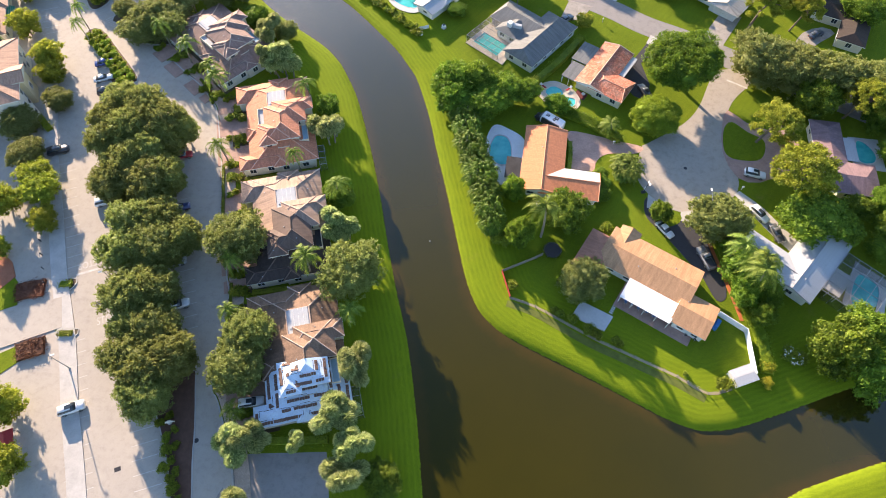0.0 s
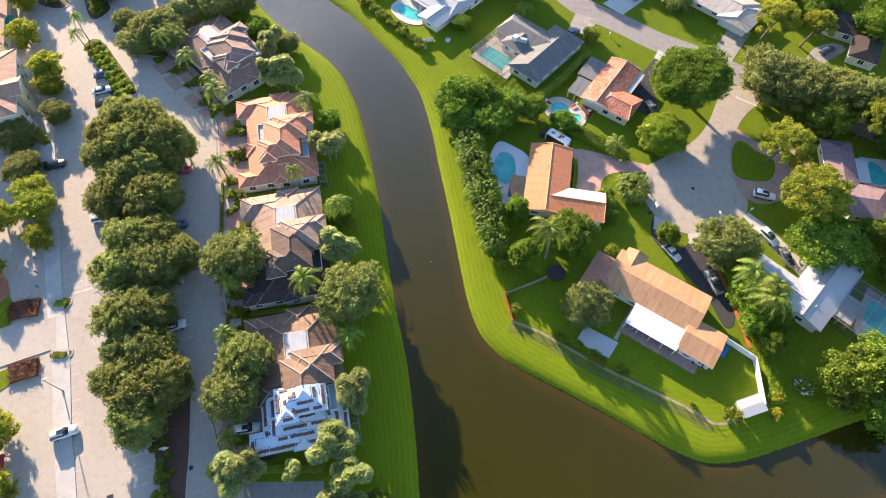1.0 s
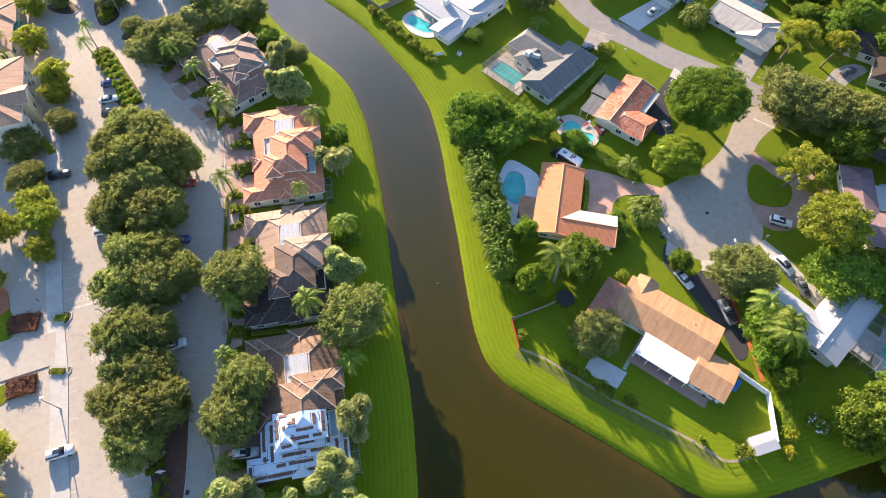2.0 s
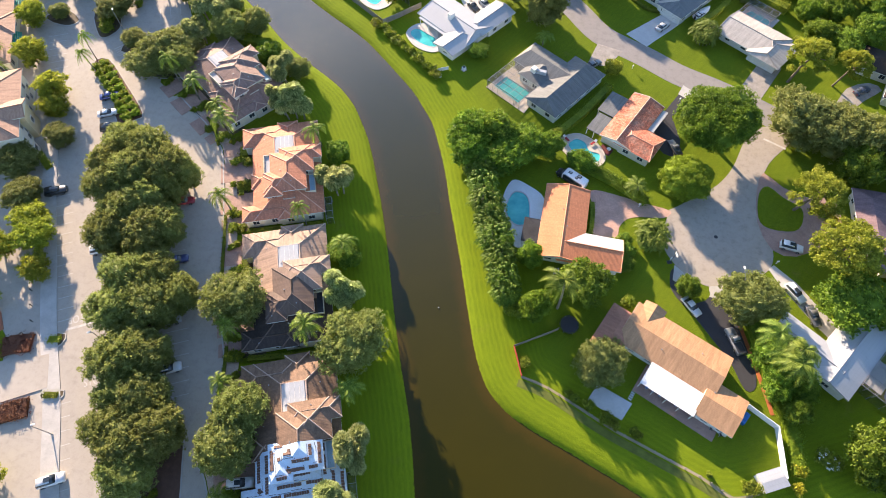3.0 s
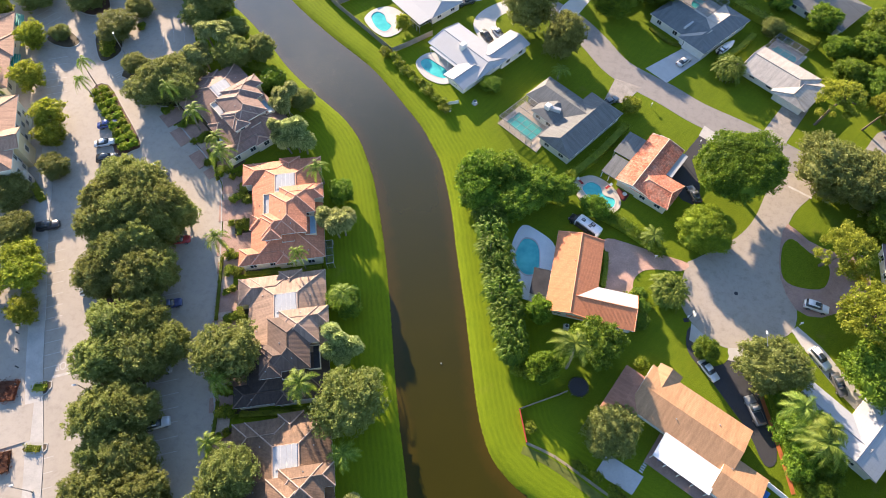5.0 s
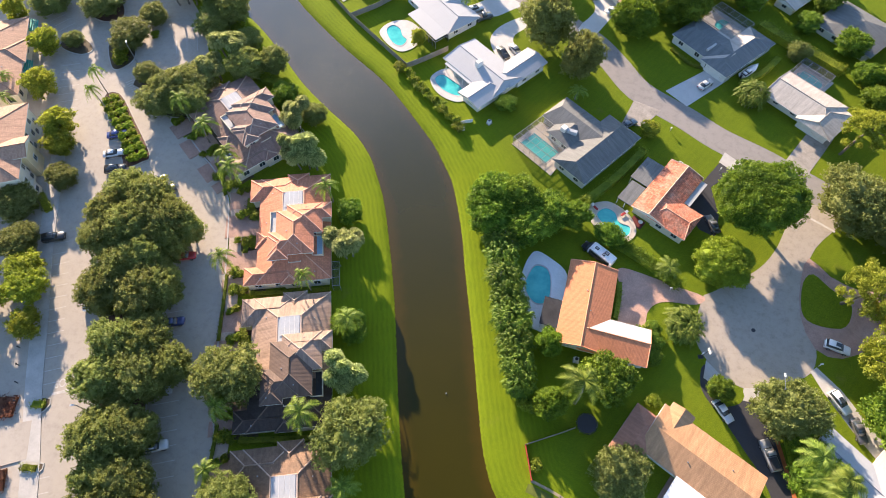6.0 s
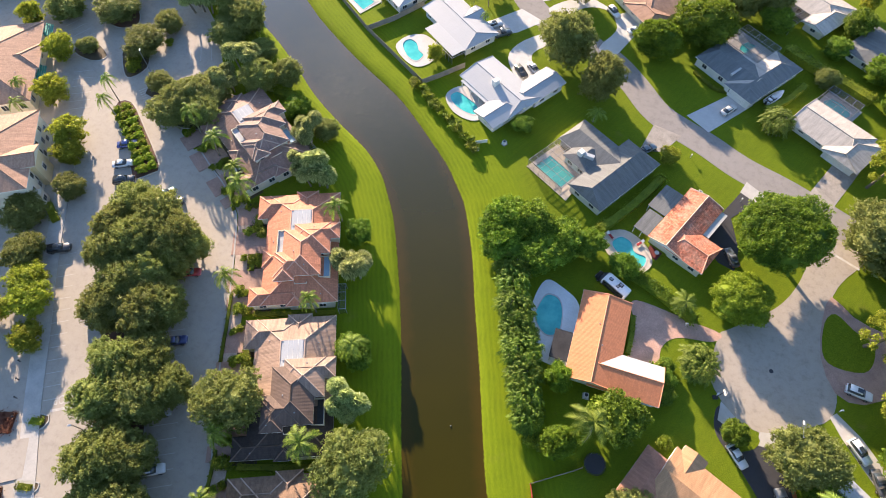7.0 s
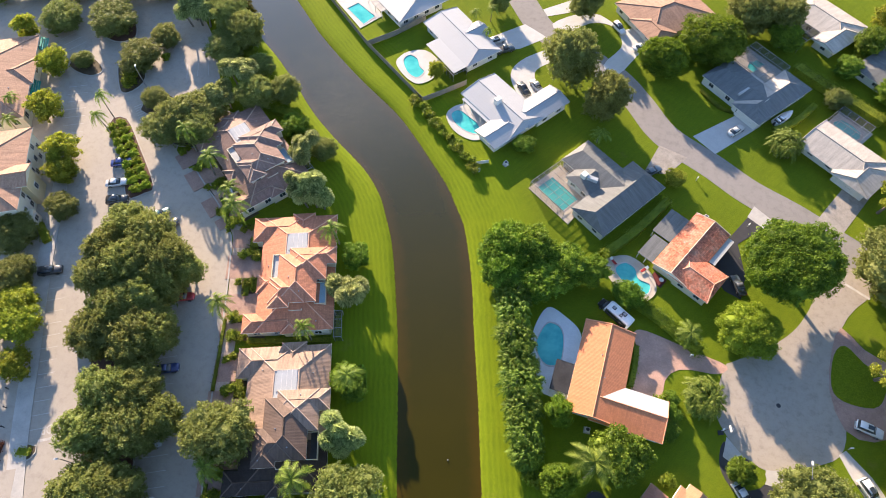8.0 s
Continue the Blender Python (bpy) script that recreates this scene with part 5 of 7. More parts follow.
h.flat(77.2, 80.2, 99.2, 106.1, 2.45, WHITE_ROOF, "porch_roof", "pale porch roof")
h.posts(99.5, 2.2, 80.0)
h.posts(105.8, 2.2, 80.0)

# dark brown house and grey neighbour at the eastern edge
h = House("bungalow", -19, (30, 170), "dark brown shingle bungalow among trees")
h.root.matrix_basis = pose(88.0, 148.3, 0, 0, 0, -19)
h.walls(26.6, 33.0, 161.0, 180.0, 0, 2.5, STUCCO, "sw", 3.6)
h.walls(19.0, 26.6, 169.0, 177.0, 0, 2.5, STUCCO, "sw", 3.0)
h.roof(26.6, 33.0, 161.0, 180.0, 2.6, 1.9, SHINGLE_DARK, "b", (0.8, 0.6), 0.5, capped=False)
h.roof(19.0, 30.0, 169.0, 177.0, 2.63, 1.9, SHINGLE_DARK, "a", (0.8, 0), 0.5, capped=False)
h.flat(25.2, 26.4, 173.6, 174.5, 4.1, BALCONY, "skylight", "pale blue skylight", 0.4)
h = House("bungalow", -36, (-60, 190), "dark grey shingle bungalow among shrubs")
h.walls(-65.4, -50.0, 183.0, 196.0, 0, 2.5, STUCCO_WHITE, "sw", 3.6)
h.roof(-65.8, -49.6, 182.6, 196.4, 2.6, 2.1, SHINGLE_GREY, "b", (0.8, 0.6), 0.5, capped=False)


# ---- pools and patios ----
def pool(deck, basin, label, mat=WHITE_CONCRETE, steps=4, basin_steps=6):
    ring = curve_through(basin, basin_steps) if basin_steps else [Vector((*q, 0)) for q in basin]
    c = sum(ring, Vector()) / len(ring)
    outer = [c + (p - c) * 1.07 for p in ring]
    d = part("pool_deck", slab(deck, -0.05, 0.14, steps, hole=outer), mat)
    tagged(d, "pale concrete pool deck", "patio", kind="structure")
    root = thing("swimming_pool", pose(c.x, c.y, 0), label, "pool")
    rim = bmesh.new()
    n = len(ring)
    rows = []
    for k in range(n):
        i, o = ring[k] - c, outer[k] - c
        rows.append([rim.verts.new((q.x, q.y, z)) for q, z in ((o, 0.0), (o, 0.19), (i, 0.19), (i, 0.0))])
    for k in range(n):
        r, s = rows[k], rows[(k + 1) % n]
        for j in range(3):
            rim.faces.new((r[j], r[j + 1], s[j + 1], s[j]))
    bmesh.ops.recalc_face_normals(rim, faces=rim.faces)
    part("coping", rim, WHITE_CONCRETE, root)
    part("pool_water", slab([(p.x - c.x, p.y - c.y) for p in ring], -0.02, 0.07), POOL, root, "clear turquoise pool water")


pool([(-3.8, 98.2), (0.1, 97.5), (4.0, 94.6), (4.4, 87.8), (4.3, 81.4), (-2.2, 81.4), (-4.4, 86.0), (-5.2, 92.4)], [(-2.6, 95.0), (-0.4, 94.8), (0.9, 92.4), (1.3, 88.0), (-0.2, 86.6), (-2.0, 87.0), (-3.9, 89.6), (-3.6, 93.0)], "oval turquoise pool beside the orange bungalow", POOL_DECK)
pool([(4.8, 112.0), (8.6, 115.2), (12.0, 114.8), (15.0, 112.6), (16.6, 108.9), (14.6, 105.8), (11.2, 105.8), (8.3, 107.4)], [(7.7, 111.3), (9.2, 113.4), (11.4, 112.8), (12.6, 110.6), (15.0, 110.0), (14.9, 107.8), (12.9, 107.3), (9.8, 108.9)], "kidney-shaped turquoise pool by the red-roofed house", TAN_DECK)
pool([(-39.6, 140.6), (-37.6, 144.6), (-33.6, 145.4), (-29.4, 140.8), (-28.4, 137.0), (-31.2, 134.8), (-36.2, 136.2)], [(-38.4, 141.0), (-37.0, 142.8), (-34.2, 141.6), (-31.2, 139.8), (-30.4, 137.2), (-33.2, 137.0), (-36.6, 138.6)], "kidney-shaped turquoise pool on a white deck")
pool([(-57.8, 154.0), (-56.0, 158.0), (-51.6, 159.8), (-46.8, 156.6), (-46.6, 151.2), (-49.4, 148.0), (-52.6, 148.6), (-56.1, 151.2)], [(-56.1, 154.6), (-55.2, 156.9), (-52.9, 156.2), (-51.4, 153.8), (-49.7, 152.4), (-50.7, 149.9), (-53.6, 151.0)], "kidney-shaped turquoise pool on a white deck")
pool([(-83.4, 171.4), (-76.6, 177.0), (-67.6, 168.8), (-71.5, 162.2)], [(-78.0, 168.6), (-76.0, 171.6), (-69.5, 167.9), (-71.3, 164.0)], "long rectangular turquoise pool on a white deck", steps=0, basin_steps=0)
pool([(-14.9, 125.6), (-9.5, 134.3), (-0.5, 128.7), (-4.2, 118.9)], [(-12.9, 126.5), (-10.4, 130.3), (-3.7, 126.1), (-6.1, 122.0)], "rectangular pool inside the screened cage", TAN_DECK, 0, 0)
pool([(24.4, 180.6), (28.4, 188.6), (39.0, 181.2), (35.0, 173.8)], [(29.0, 180.6), (31.0, 184.2), (36.0, 180.8), (34.4, 177.6)], "turquoise pool inside a pool cage", CONCRETE, 0, 2)
pool([(47.0, 164.6), (51.8, 172.4), (59.4, 167.4), (55.2, 160.6)], [(50.0, 166.4), (52.2, 169.8), (56.6, 166.8), (55.0, 163.8)], "turquoise pool inside a pool cage", CONCRETE, 0, 2)
pool([(72.2, 63.6), (76.4, 73.6), (82.4, 69.6), (79.4, 60.0), (73.4, 59.2)], [(74.0, 64.6), (76.6, 70.4), (80.0, 68.0), (78.0, 62.0), (75.0, 61.4)], "dark turquoise pool inside a pool cage", CONCRETE, 0, 4)
pool([(80.4, 99.4), (80.4, 108.8), (87.4, 109.0), (87.6, 99.4)], [(82.2, 107.4), (84.2, 107.3), (86.0, 104.2), (85.1, 101.6), (82.0, 101.7)], "teal pool behind the mauve bungalow", CONCRETE, 0, 4)
ob = part("concrete_pad", slab([(19.5, 54.6), (26.1, 52.2), (24.4, 48.7), (17.8, 50.9)], -0.05, 0.14), WHITE_CONCRETE)
tagged(ob, "pale bare concrete pad on the lawn", "concrete pad", kind="structure")


# ---- trees and shrubs ----
def leaf_cloud(rng, centres, radii, count, size, flat=0.55, up=0.5):
    """Small pointed sprays of leaves over the skins of many clumps."""
    centres, radii = np.array(centres), np.array(radii)
    pick = rng.choice(len(centres), count, p=radii**2 / (radii**2).sum())
    way = rng.normal(size=(count, 3))
    way[:, 2] = np.abs(way[:, 2]) * 0.9 + rng.normal(size=count) * 0.25
    way /= np.linalg.norm(way, axis=1, keepdims=True)
    at = centres[pick] + way * (radii[pick] * rng.uniform(0.3, 1.5, count))[:, None] * (1, 1, flat + 0.25)
    face = way + rng.normal(size=(count, 3)) * up
    face /= np.linalg.norm(face, axis=1, keepdims=True)
    side = np.cross(face, rng.normal(size=(count, 3)))
    side /= np.linalg.norm(side, axis=1, keepdims=True)
    long = np.cross(face, side)
    s = size * rng.uniform(0.6, 1.4, count)[:, None]
    tris = np.stack([at - long * s * 0.8 + side * s * 0.6, at + long * s, at - long * s * 0.8 - side * s * 0.6], 1)
    return tris.reshape(-1, 3), np.arange(count * 3).reshape(-1, 3)


def mesh_of(name, verts, faces, mat):
    me = bpy.data.meshes.new(name)
    me.from_pydata(verts.tolist(), [], faces.tolist())
    me.materials.append(mat)
    return me


def lumps(bm, centres, radii, k=0.8, flat=0.75):
    """The dense inside of a crown."""
    for c, r in zip(centres, radii):
        bmesh.ops.create_icosphere(bm, subdivisions=2, radius=r * k, matrix=Matrix.Translation(c) @ Matrix.Diagonal((1, 1, flat, 1)))


def crown_clumps(rng, radius, height, lobes, low=0.35, tuft=0.13, ragged=0.3, clear=0.0):
    """Uneven lobes round a trunk, each covered with small tufts, none lower than clear; returns the lobes and the tufts."""
    big, big_r, centres, radii = [], [], [], []
    turn = rng.uniform(0, 6.28)
    for k in range(lobes):
        t = (k + 0.35) / lobes
        ang = turn + k * 2.39996 + rng.uniform(-0.4, 0.4)
        r = radius * rng.uniform(0.34, 0.5) * (1.12 if k == 0 else 1.0)
        d = min(radius * 0.72 * math.sqrt(t) * rng.uniform(0.85, 1.15), radius - r * 0.85)
        top = height * (low + (1 - low) * math.sqrt(max(0.05, 1 - (d / radius) ** 2)) * rng.uniform(0.86, 1.02))
        big.append(np.array((d * math.cos(ang), d * math.sin(ang), max(top - r * 0.75, r * 0.6, clear * height + r * 0.62))))
        big_r.append(r)
    for k in range(0 if clear else lobes // 2):
        ang = turn + 0.9 + k * 6.283 / (lobes // 2)
        r = radius * rng.uniform(0.34, 0.44)
        big.append(np.array((radius * 0.5 * math.cos(ang), radius * 0.5 * math.sin(ang), max(r * 0.8, height * 0.3))))
        big_r.append(r)
    for c, r in zip(big, big_r):
        many = max(8, int(3.2 * (r / (radius * tuft)) ** 2))
        way = rng.normal(size=(many, 3))
        way[:, 2] = way[:, 2] * 0.75 + 0.35
        way /= np.linalg.norm(way, axis=1, keepdims=True)
        reach = r * (1 - ragged * 0.6 + ragged * rng.uniform(0, 1, many))
        at = c + way * reach[:, None] * (1, 1, 0.78)
        keep = at[:, 2] > height * 0.12
        for other, o in zip(big, big_r):
            if other is not c:
                keep &= np.linalg.norm((at - other) / (1, 1, 0.78), axis=1) > o * 0.72
        for p in at[keep]:
            centres.append(tuple(p))
            radii.append(radius * tuft * rng.uniform(0.55, 1.3))
    return big, big_r, centres, radii


def limbs(bm, height, spots, girth):
    """A tapered trunk that forks into limbs."""
    fork = height * 0.33
    rod(bm, (0, 0, -0.3), (0.05, 0.02, fork), girth * 1.2, girth * 0.8, 8)
    for x, y, z in spots:
        knee = Vector((x * 0.35, y * 0.35, fork + (z - fork) * 0.55))
        rod(bm, (0.05, 0.02, fork - 0.15), knee, girth * 0.6, girth * 0.4, 6)
        rod(bm, knee, (x, y, z), girth * 0.4, girth * 0.12, 6)


def broad_tree(name, seed, radius, height, leaves, size, mat, lobes, low, tuft, flat, up, girth, inner=0.8, ragged=0.3, clear=0.0):
    rng = np.random.default_rng(seed)
    big, big_r, centres, radii = crown_clumps(rng, radius, height, lobes, low, tuft, ragged, clear)
    root = new(name)
    trunk = bmesh.new()
    limbs(trunk, height, big[:8], girth)
    part("trunk", trunk, BARK, root)
    v, f = leaf_cloud(rng, centres, radii, leaves, size, flat, up)
    core = bmesh.new()
    lumps(core, big, big_r, inner, 0.74)
    me = finish(core, "core")
    cv = np.array([q.co[:] for q in me.vertices])
    cf = [[i + len(v) for i in p.vertices] for p in me.polygons]
    crown = bpy.data.meshes.new("crown")
    crown.from_pydata(np.concatenate([v, cv]).tolist(), [], f.tolist() + cf)
    crown.materials.append(mat)
    bpy.data.meshes.remove(me)
    c = new("crown", crown)
    c.parent = root
    return root, radius, height


def frond(verts, faces, base, way, length, droop, width, leaflets, rng, rise=0.5):
    """One arching palm leaf with leaflets on both sides of its rib."""
    way = Vector(way).normalized()
    side = Vector((-way.y, way.x, 0))
    pts = []
    for k in range(leaflets + 1):
        t = k / leaflets
        pts.append(Vector(base) + way * (length * t * (1 - 0.12 * t)) + Vector((0, 0, length * (rise * t - (rise + droop) * t * t))))
    for k in range(1, leaflets + 1):
        p, q = pts[k - 1], pts[k]
        t = k / leaflets
        w = width * (math.sin(math.pi * min(1, 0.12 + 0.9 * t)) ** 0.7 + 0.1)
        for sgn in (-1, 1):
            tip = q + side * sgn * w + way * w * rng.uniform(0.55, 0.8) - Vector((0, 0, w * rng.uniform(0.35, 0.6)))
            n = len(verts)
            mid = p.lerp(q, 0.92)
            verts += [p[:], mid[:], (mid + (tip - mid) * 0.9)[:], tip[:]]
            faces.append((n, n + 1, n + 2, n + 3))


def feather_palm(name, seed, length, height, fronds, mat, trunks=1, lean=0.6, droop=0.75):
    rng = random.Random(seed)
    root = new(name)
    verts, faces = [], []
    for j in range(trunks):
        ang = rng.uniform(0, 6.28)
        foot = Vector((math.cos(j * 2.2) * 0.5, math.sin(j * 2.2) * 0.5, 0)) if trunks > 1 else Vector()
        head = foot + Vector((math.cos(ang) * lean, math.sin(ang) * lean, height * (1 - 0.12 * j)))
        bm = bmesh.new()
        last = foot - Vector((0, 0, 0.3))
        for k in range(1, 6):
            t = k / 5
            p = foot.lerp(head, t) + Vector((0, 0, 0)) - Vector((math.cos(ang), math.sin(ang), 0)) * lean * 0.35 * math.sin(math.pi * t)
            rod(bm, last, p, 0.20 - 0.07 * (k - 1) / 5, 0.20 - 0.07 * k / 5, 7)
            last = p
        part("trunk", bm, PALM_BARK, root)
        for k in range(fronds):
            a = k * 2.39996 + rng.uniform(-0.2, 0.2)
            t = k / fronds
            frond(verts, faces, head, (math.cos(a), math.sin(a), 0), length * rng.uniform(0.85, 1.1), droop * (0.45 + 0.8 * t), length * 0.185, 18, rng, 0.9 - 0.9 * t)
    crown = bpy.data.meshes.new("crown")
    crown.from_pydata(verts, [], faces)
    crown.materials.append(mat)
    c = new("crown", crown)
    c.parent = root
    return root, length, height + length * 0.3


def fan_palms(name, seed, radius, height, heads, mat):
    """A group of fan palms: round grey-green heads of stiff leaves."""
    rng = random.Random(seed)
    root = new(name)
    verts, faces = [], []
    for j in range(heads):
        ang = j * 2.4 + rng.uniform(-0.3, 0.3)
        d = radius * rng.uniform(0.5, 0.62) * (1 if j else 0.1)
        head_r = radius * rng.uniform(0.42, 0.54)
        h = height * rng.uniform(0.62, 0.92) - head_r * 0.4
        head = Vector((math.cos(ang) * d, math.sin(ang) * d, h))
        bm = rod(bmesh.new(), (head.x * 0.7, head.y * 0.7, -0.3), head, 0.19, 0.15, 7)
        part("trunk", bm, PALM_BARK, root)
        for k in range(74):
            a = k * 2.39996
            el = math.asin(1 - 1.45 * (k + 0.5) / 74)
            way = Vector((math.cos(a) * math.cos(el), math.sin(a) * math.cos(el), math.sin(el)))
            stem = head + way * head_r * rng.uniform(0.42, 0.62)
            side = way.cross(Vector((0, 0, 1)))
            side = side.normalized() if side.length > 0.05 else Vector((1, 0, 0))
            upw = side.cross(way)
            size = head_r * rng.uniform(0.40, 0.56)
            for s in range(7):
                b = (s - 3) * 0.42
                tip = stem + (way * math.cos(b) + side * math.sin(b)) * size - Vector((0, 0, size * rng.uniform(0.3, 0.7)))
                half = (way * math.sin(b) - side * math.cos(b)) * size * 0.17
                mid = stem + (tip - stem) * 0.6 + upw * 0.08
                n = len(verts)
                verts += [stem[:], (mid + half)[:], tip[:], (mid - half)[:]]
                faces.append((n, n + 1, n + 2, n + 3))
        core = bmesh.new()
        lumps(core, [head], [head_r], 0.62, 0.9)
        n = len(verts)
        core.verts.index_update()
        verts += [v.co[:] for v in core.verts]
        faces += [tuple(v.index + n for v in f.verts) for f in core.faces]
        core.free()
    crown = bpy.data.meshes.new("crown")
    crown.from_pydata(verts, [], faces)
    crown.materials.append(mat)
    c = new("crown", crown)
    c.parent = root
    return root, radius, height


def areca(name, seed, radius, height, mat):
    """A thicket of many thin stems, each with a few short arching fronds."""
    rng = random.Random(seed)
    root = new(name)
    verts, faces = [], []
    core = bmesh.new()
    for k in range(240):
        a = k * 2.39996
        d = radius * 0.8 * math.sqrt((k + 0.5) / 240)
        foot = Vector((d * math.cos(a), d * math.sin(a), 0))
        top = foot * 1.05 + Vector((0, 0, height * rng.uniform(0.5, 1.0) * (1 - 0.45 * (d / radius) ** 2)))
        if k % 8 == 0:
            part("stem", rod(bmesh.new(), foot - Vector((0, 0, 0.2)), top, 0.05, 0.03, 5), PALM_BARK, root)
            lumps(core, [(foot.x * 0.9, foot.y * 0.9, height * 0.4)], [radius * 0.26], 1.0, 1.3)
        b = a + rng.uniform(-1.5, 1.5)
        frond(verts, faces, top, (math.cos(b), math.sin(b), 0), radius * rng.uniform(0.24, 0.55), 0.6, radius * rng.uniform(0.07, 0.13), 6, rng, rng.uniform(0.2, 1.0))
    n = len(verts)
    core.verts.index_update()
    verts += [v.co[:] for v in core.verts]
    faces += [tuple(v.index + n for v in f.verts) for f in core.faces]
    core.free()
    crown = bpy.data.meshes.new("crown")
    crown.from_pydata(verts, [], faces)
    crown.materials.append(mat)
    c = new("crown", crown)
    c.parent = root
    return root, radius, height


def blossoms(root, seed, radius, height, count, size, mat, name="blossom"):
    """Flower clusters scattered over the top of a crown."""
    rng = np.random.default_rng(seed)
    ang, d = rng.uniform(0, 6.283, count), radius * 0.86 * np.sqrt(rng.uniform(0, 1, count))
    top = height * (0.2 + 0.80 * np.sqrt(np.maximum(0.02, 1 - (d / radius) ** 2))) + radius * 0.02
    centres = np.stack([d * np.cos(ang), d * np.sin(ang), top], 1)
    v, f = leaf_cloud(rng, centres, np.full(count, size * 1.6), count * 7, size)
    c = new(name, mesh_of(name, v, f, mat))
    c.parent = root


def pine(name, seed, radius, height, mat, lean):
    """A tall leaning trunk under an open, flat-topped crown of needle puffs."""
    rng = np.random.default_rng(seed)
    root = new(name)
    head = Vector((lean, 0, height * 0.72))
    bm = bmesh.new()
    rod(bm, (-lean * 0.8, 0, -0.3), (-lean * 0.1, 0.1, height * 0.45), 0.34, 0.26, 8)
    rod(bm, (-lean * 0.1, 0.1, height * 0.45), head * 0.9, 0.26, 0.16, 8)
    centres, radii = [], []
    for k in range(64):
        a, t = k * 2.39996 + rng.uniform(-0.2, 0.2), (k + 0.6) / 64
        d = radius * 0.88 * math.sqrt(t) * rng.uniform(0.9, 1.08)
        r = radius * rng.uniform(0.075, 0.15)
        c = (d * math.cos(a) + lean * 0.25, d * math.sin(a) * 0.9, height * (0.95 - 0.26 * t * rng.uniform(0.5, 1.5) - 0.06 * rng.uniform(0, 1)) - r * 0.5)
        centres.append(c)
        radii.append(r)
        if k % 4 == 0:
            rod(bm, head * 0.85, c, 0.11, 0.04, 5)
    part("trunk", bm, BARK, root)
    v, f = leaf_cloud(rng, centres, radii, 14000, 0.19, 0.5, 1.5)
    core = bmesh.new()
    lumps(core, centres[::2], radii[::2], 0.6, 0.6)
    core.verts.index_update()
    cv = np.array([q.co[:] for q in core.verts])
    cf = [[q.index + len(v) for q in g.verts] for g in core.faces]
    core.free()
    crown = bpy.data.meshes.new("crown")
    crown.from_pydata(np.concatenate([v, cv]).tolist(), [], f.tolist() + cf)
    crown.materials.append(mat)
    c = new("crown", crown)
    c.parent = root
    return root, radius, height


def flowering(build, seed, count, size, mat):
    root, r, h = build
    blossoms(root, seed, r, h, count, size, mat)
    return root, r, h


KINDS = {}


def kind(key, builds, label, category):
    KINDS[key] = dict(make=builds, models=[], used=0, label=label, category=category)


kind("oak", [lambda s=s: broad_tree("oak_tree", 10 + s, 6, 9.5, 17000, 0.21, OAK, 10, 0.34, 0.075, 0.65, 1.4, 0.28, 0.74, 0.5) for s in range(5)], "spreading live oak with olive green leaves", "tree")
kind("broad", [lambda s=s: broad_tree("broadleaf_tree", 20 + s, 5, 8, 10000, 0.22, BROAD, 9, 0.3, 0.09, 0.65, 1.3, 0.22, 0.78, 0.42) for s in range(4)], "dense broadleaf tree with glossy green leaves", "tree")
kind("ficus", [lambda s=s: broad_tree("ficus_tree", 30 + s, 8, 10.5, 20000, 0.24, FICUS, 14, 0.3, 0.09, 0.6, 1.1, 0.4, 0.86, 0.2) for s in range(2)], "large round dark green shade tree", "tree")
kind("light", [lambda s=s: broad_tree("feathery_tree", 40 + s, 5, 9, 7000, 0.27, BRIGHT, 8, 0.36, 0.13, 0.5, 1.2, 0.22, 0.6, 0.5) for s in range(3)], "open tree with feathery yellow-green leaves", "tree")
kind("bright", [lambda s=s: broad_tree("broadleaf_tree", 90 + s, 6.5, 9.5, 30000, 0.18, LIGHT, 12, 0.3, 0.075, 0.6, 1.1, 0.3, 0.88, 0.16) for s in range(1)], "full round tree with bright yellow-green leaves", "tree")
kind("pine", [lambda s=s: pine("pine_tree", 95 + s, 6, 12, BRIGHT, 1.8) for s in range(2)], "tall leaning tree with an open yellow-green crown", "tree")
kind("flame", [lambda: flowering(broad_tree("flame_tree", 97, 8, 10.5, 36000, 0.2, FICUS, 22, 0.5, 0.07, 0.6, 1.1, 0.4, 0.84, 0.2, 0.55), 3, 170, 0.06, FLAME)], "large domed green tree flecked with orange blossom", "tree")
kind("bloom", [lambda: flowering(broad_tree("flowering_shrub", 98, 1.5, 2.0, 900, 0.2, HEDGE, 5, 0.3, 0.24, 0.7, 0.6, 0.08), 4, 16, 0.13, WHITE_BLOOM)], "dark green shrub with white flower heads", "shrub")
kind("gold", [lambda: broad_tree("yellow_shrub", 99, 1.5, 2.0, 900, 0.2, YELLOW_LEAF, 5, 0.3, 0.24, 0.7, 0.6, 0.08)], "yellow-leaved rounded shrub in a garden bed", "shrub")
kind("shrub", [lambda s=s: broad_tree("shrub", 50 + s, 1.5, 2.0, 900, 0.2, HEDGE, 5, 0.3, 0.24, 0.7, 0.6, 0.08) for s in range(2)], "rounded green garden shrub", "shrub")
kind("lime", [lambda: broad_tree("shrub", 56, 1.5, 2.0, 1100, 0.2, LIGHT, 5, 0.3, 0.22, 0.7, 0.6, 0.08)], "bright lime-green rounded shrub in a kerbed island", "shrub")
kind("palm", [lambda s=s: feather_palm("palm_tree", 60 + s, 3.4, 6.6, 13, PALM) for s in range(3)], "tall feather palm with arching fronds", "palm")
kind("fan", [lambda s=s: fan_palms("fan_palm_group", 70 + s, 4, 7.5, 5, SABAL) for s in range(2)], "group of grey-green fan palms", "palm")
kind("bushy", [lambda: areca("bushy_palm", 85, 3.2, 4.2, PALM)], "bushy bright green palm clump in a lawn", "palm")
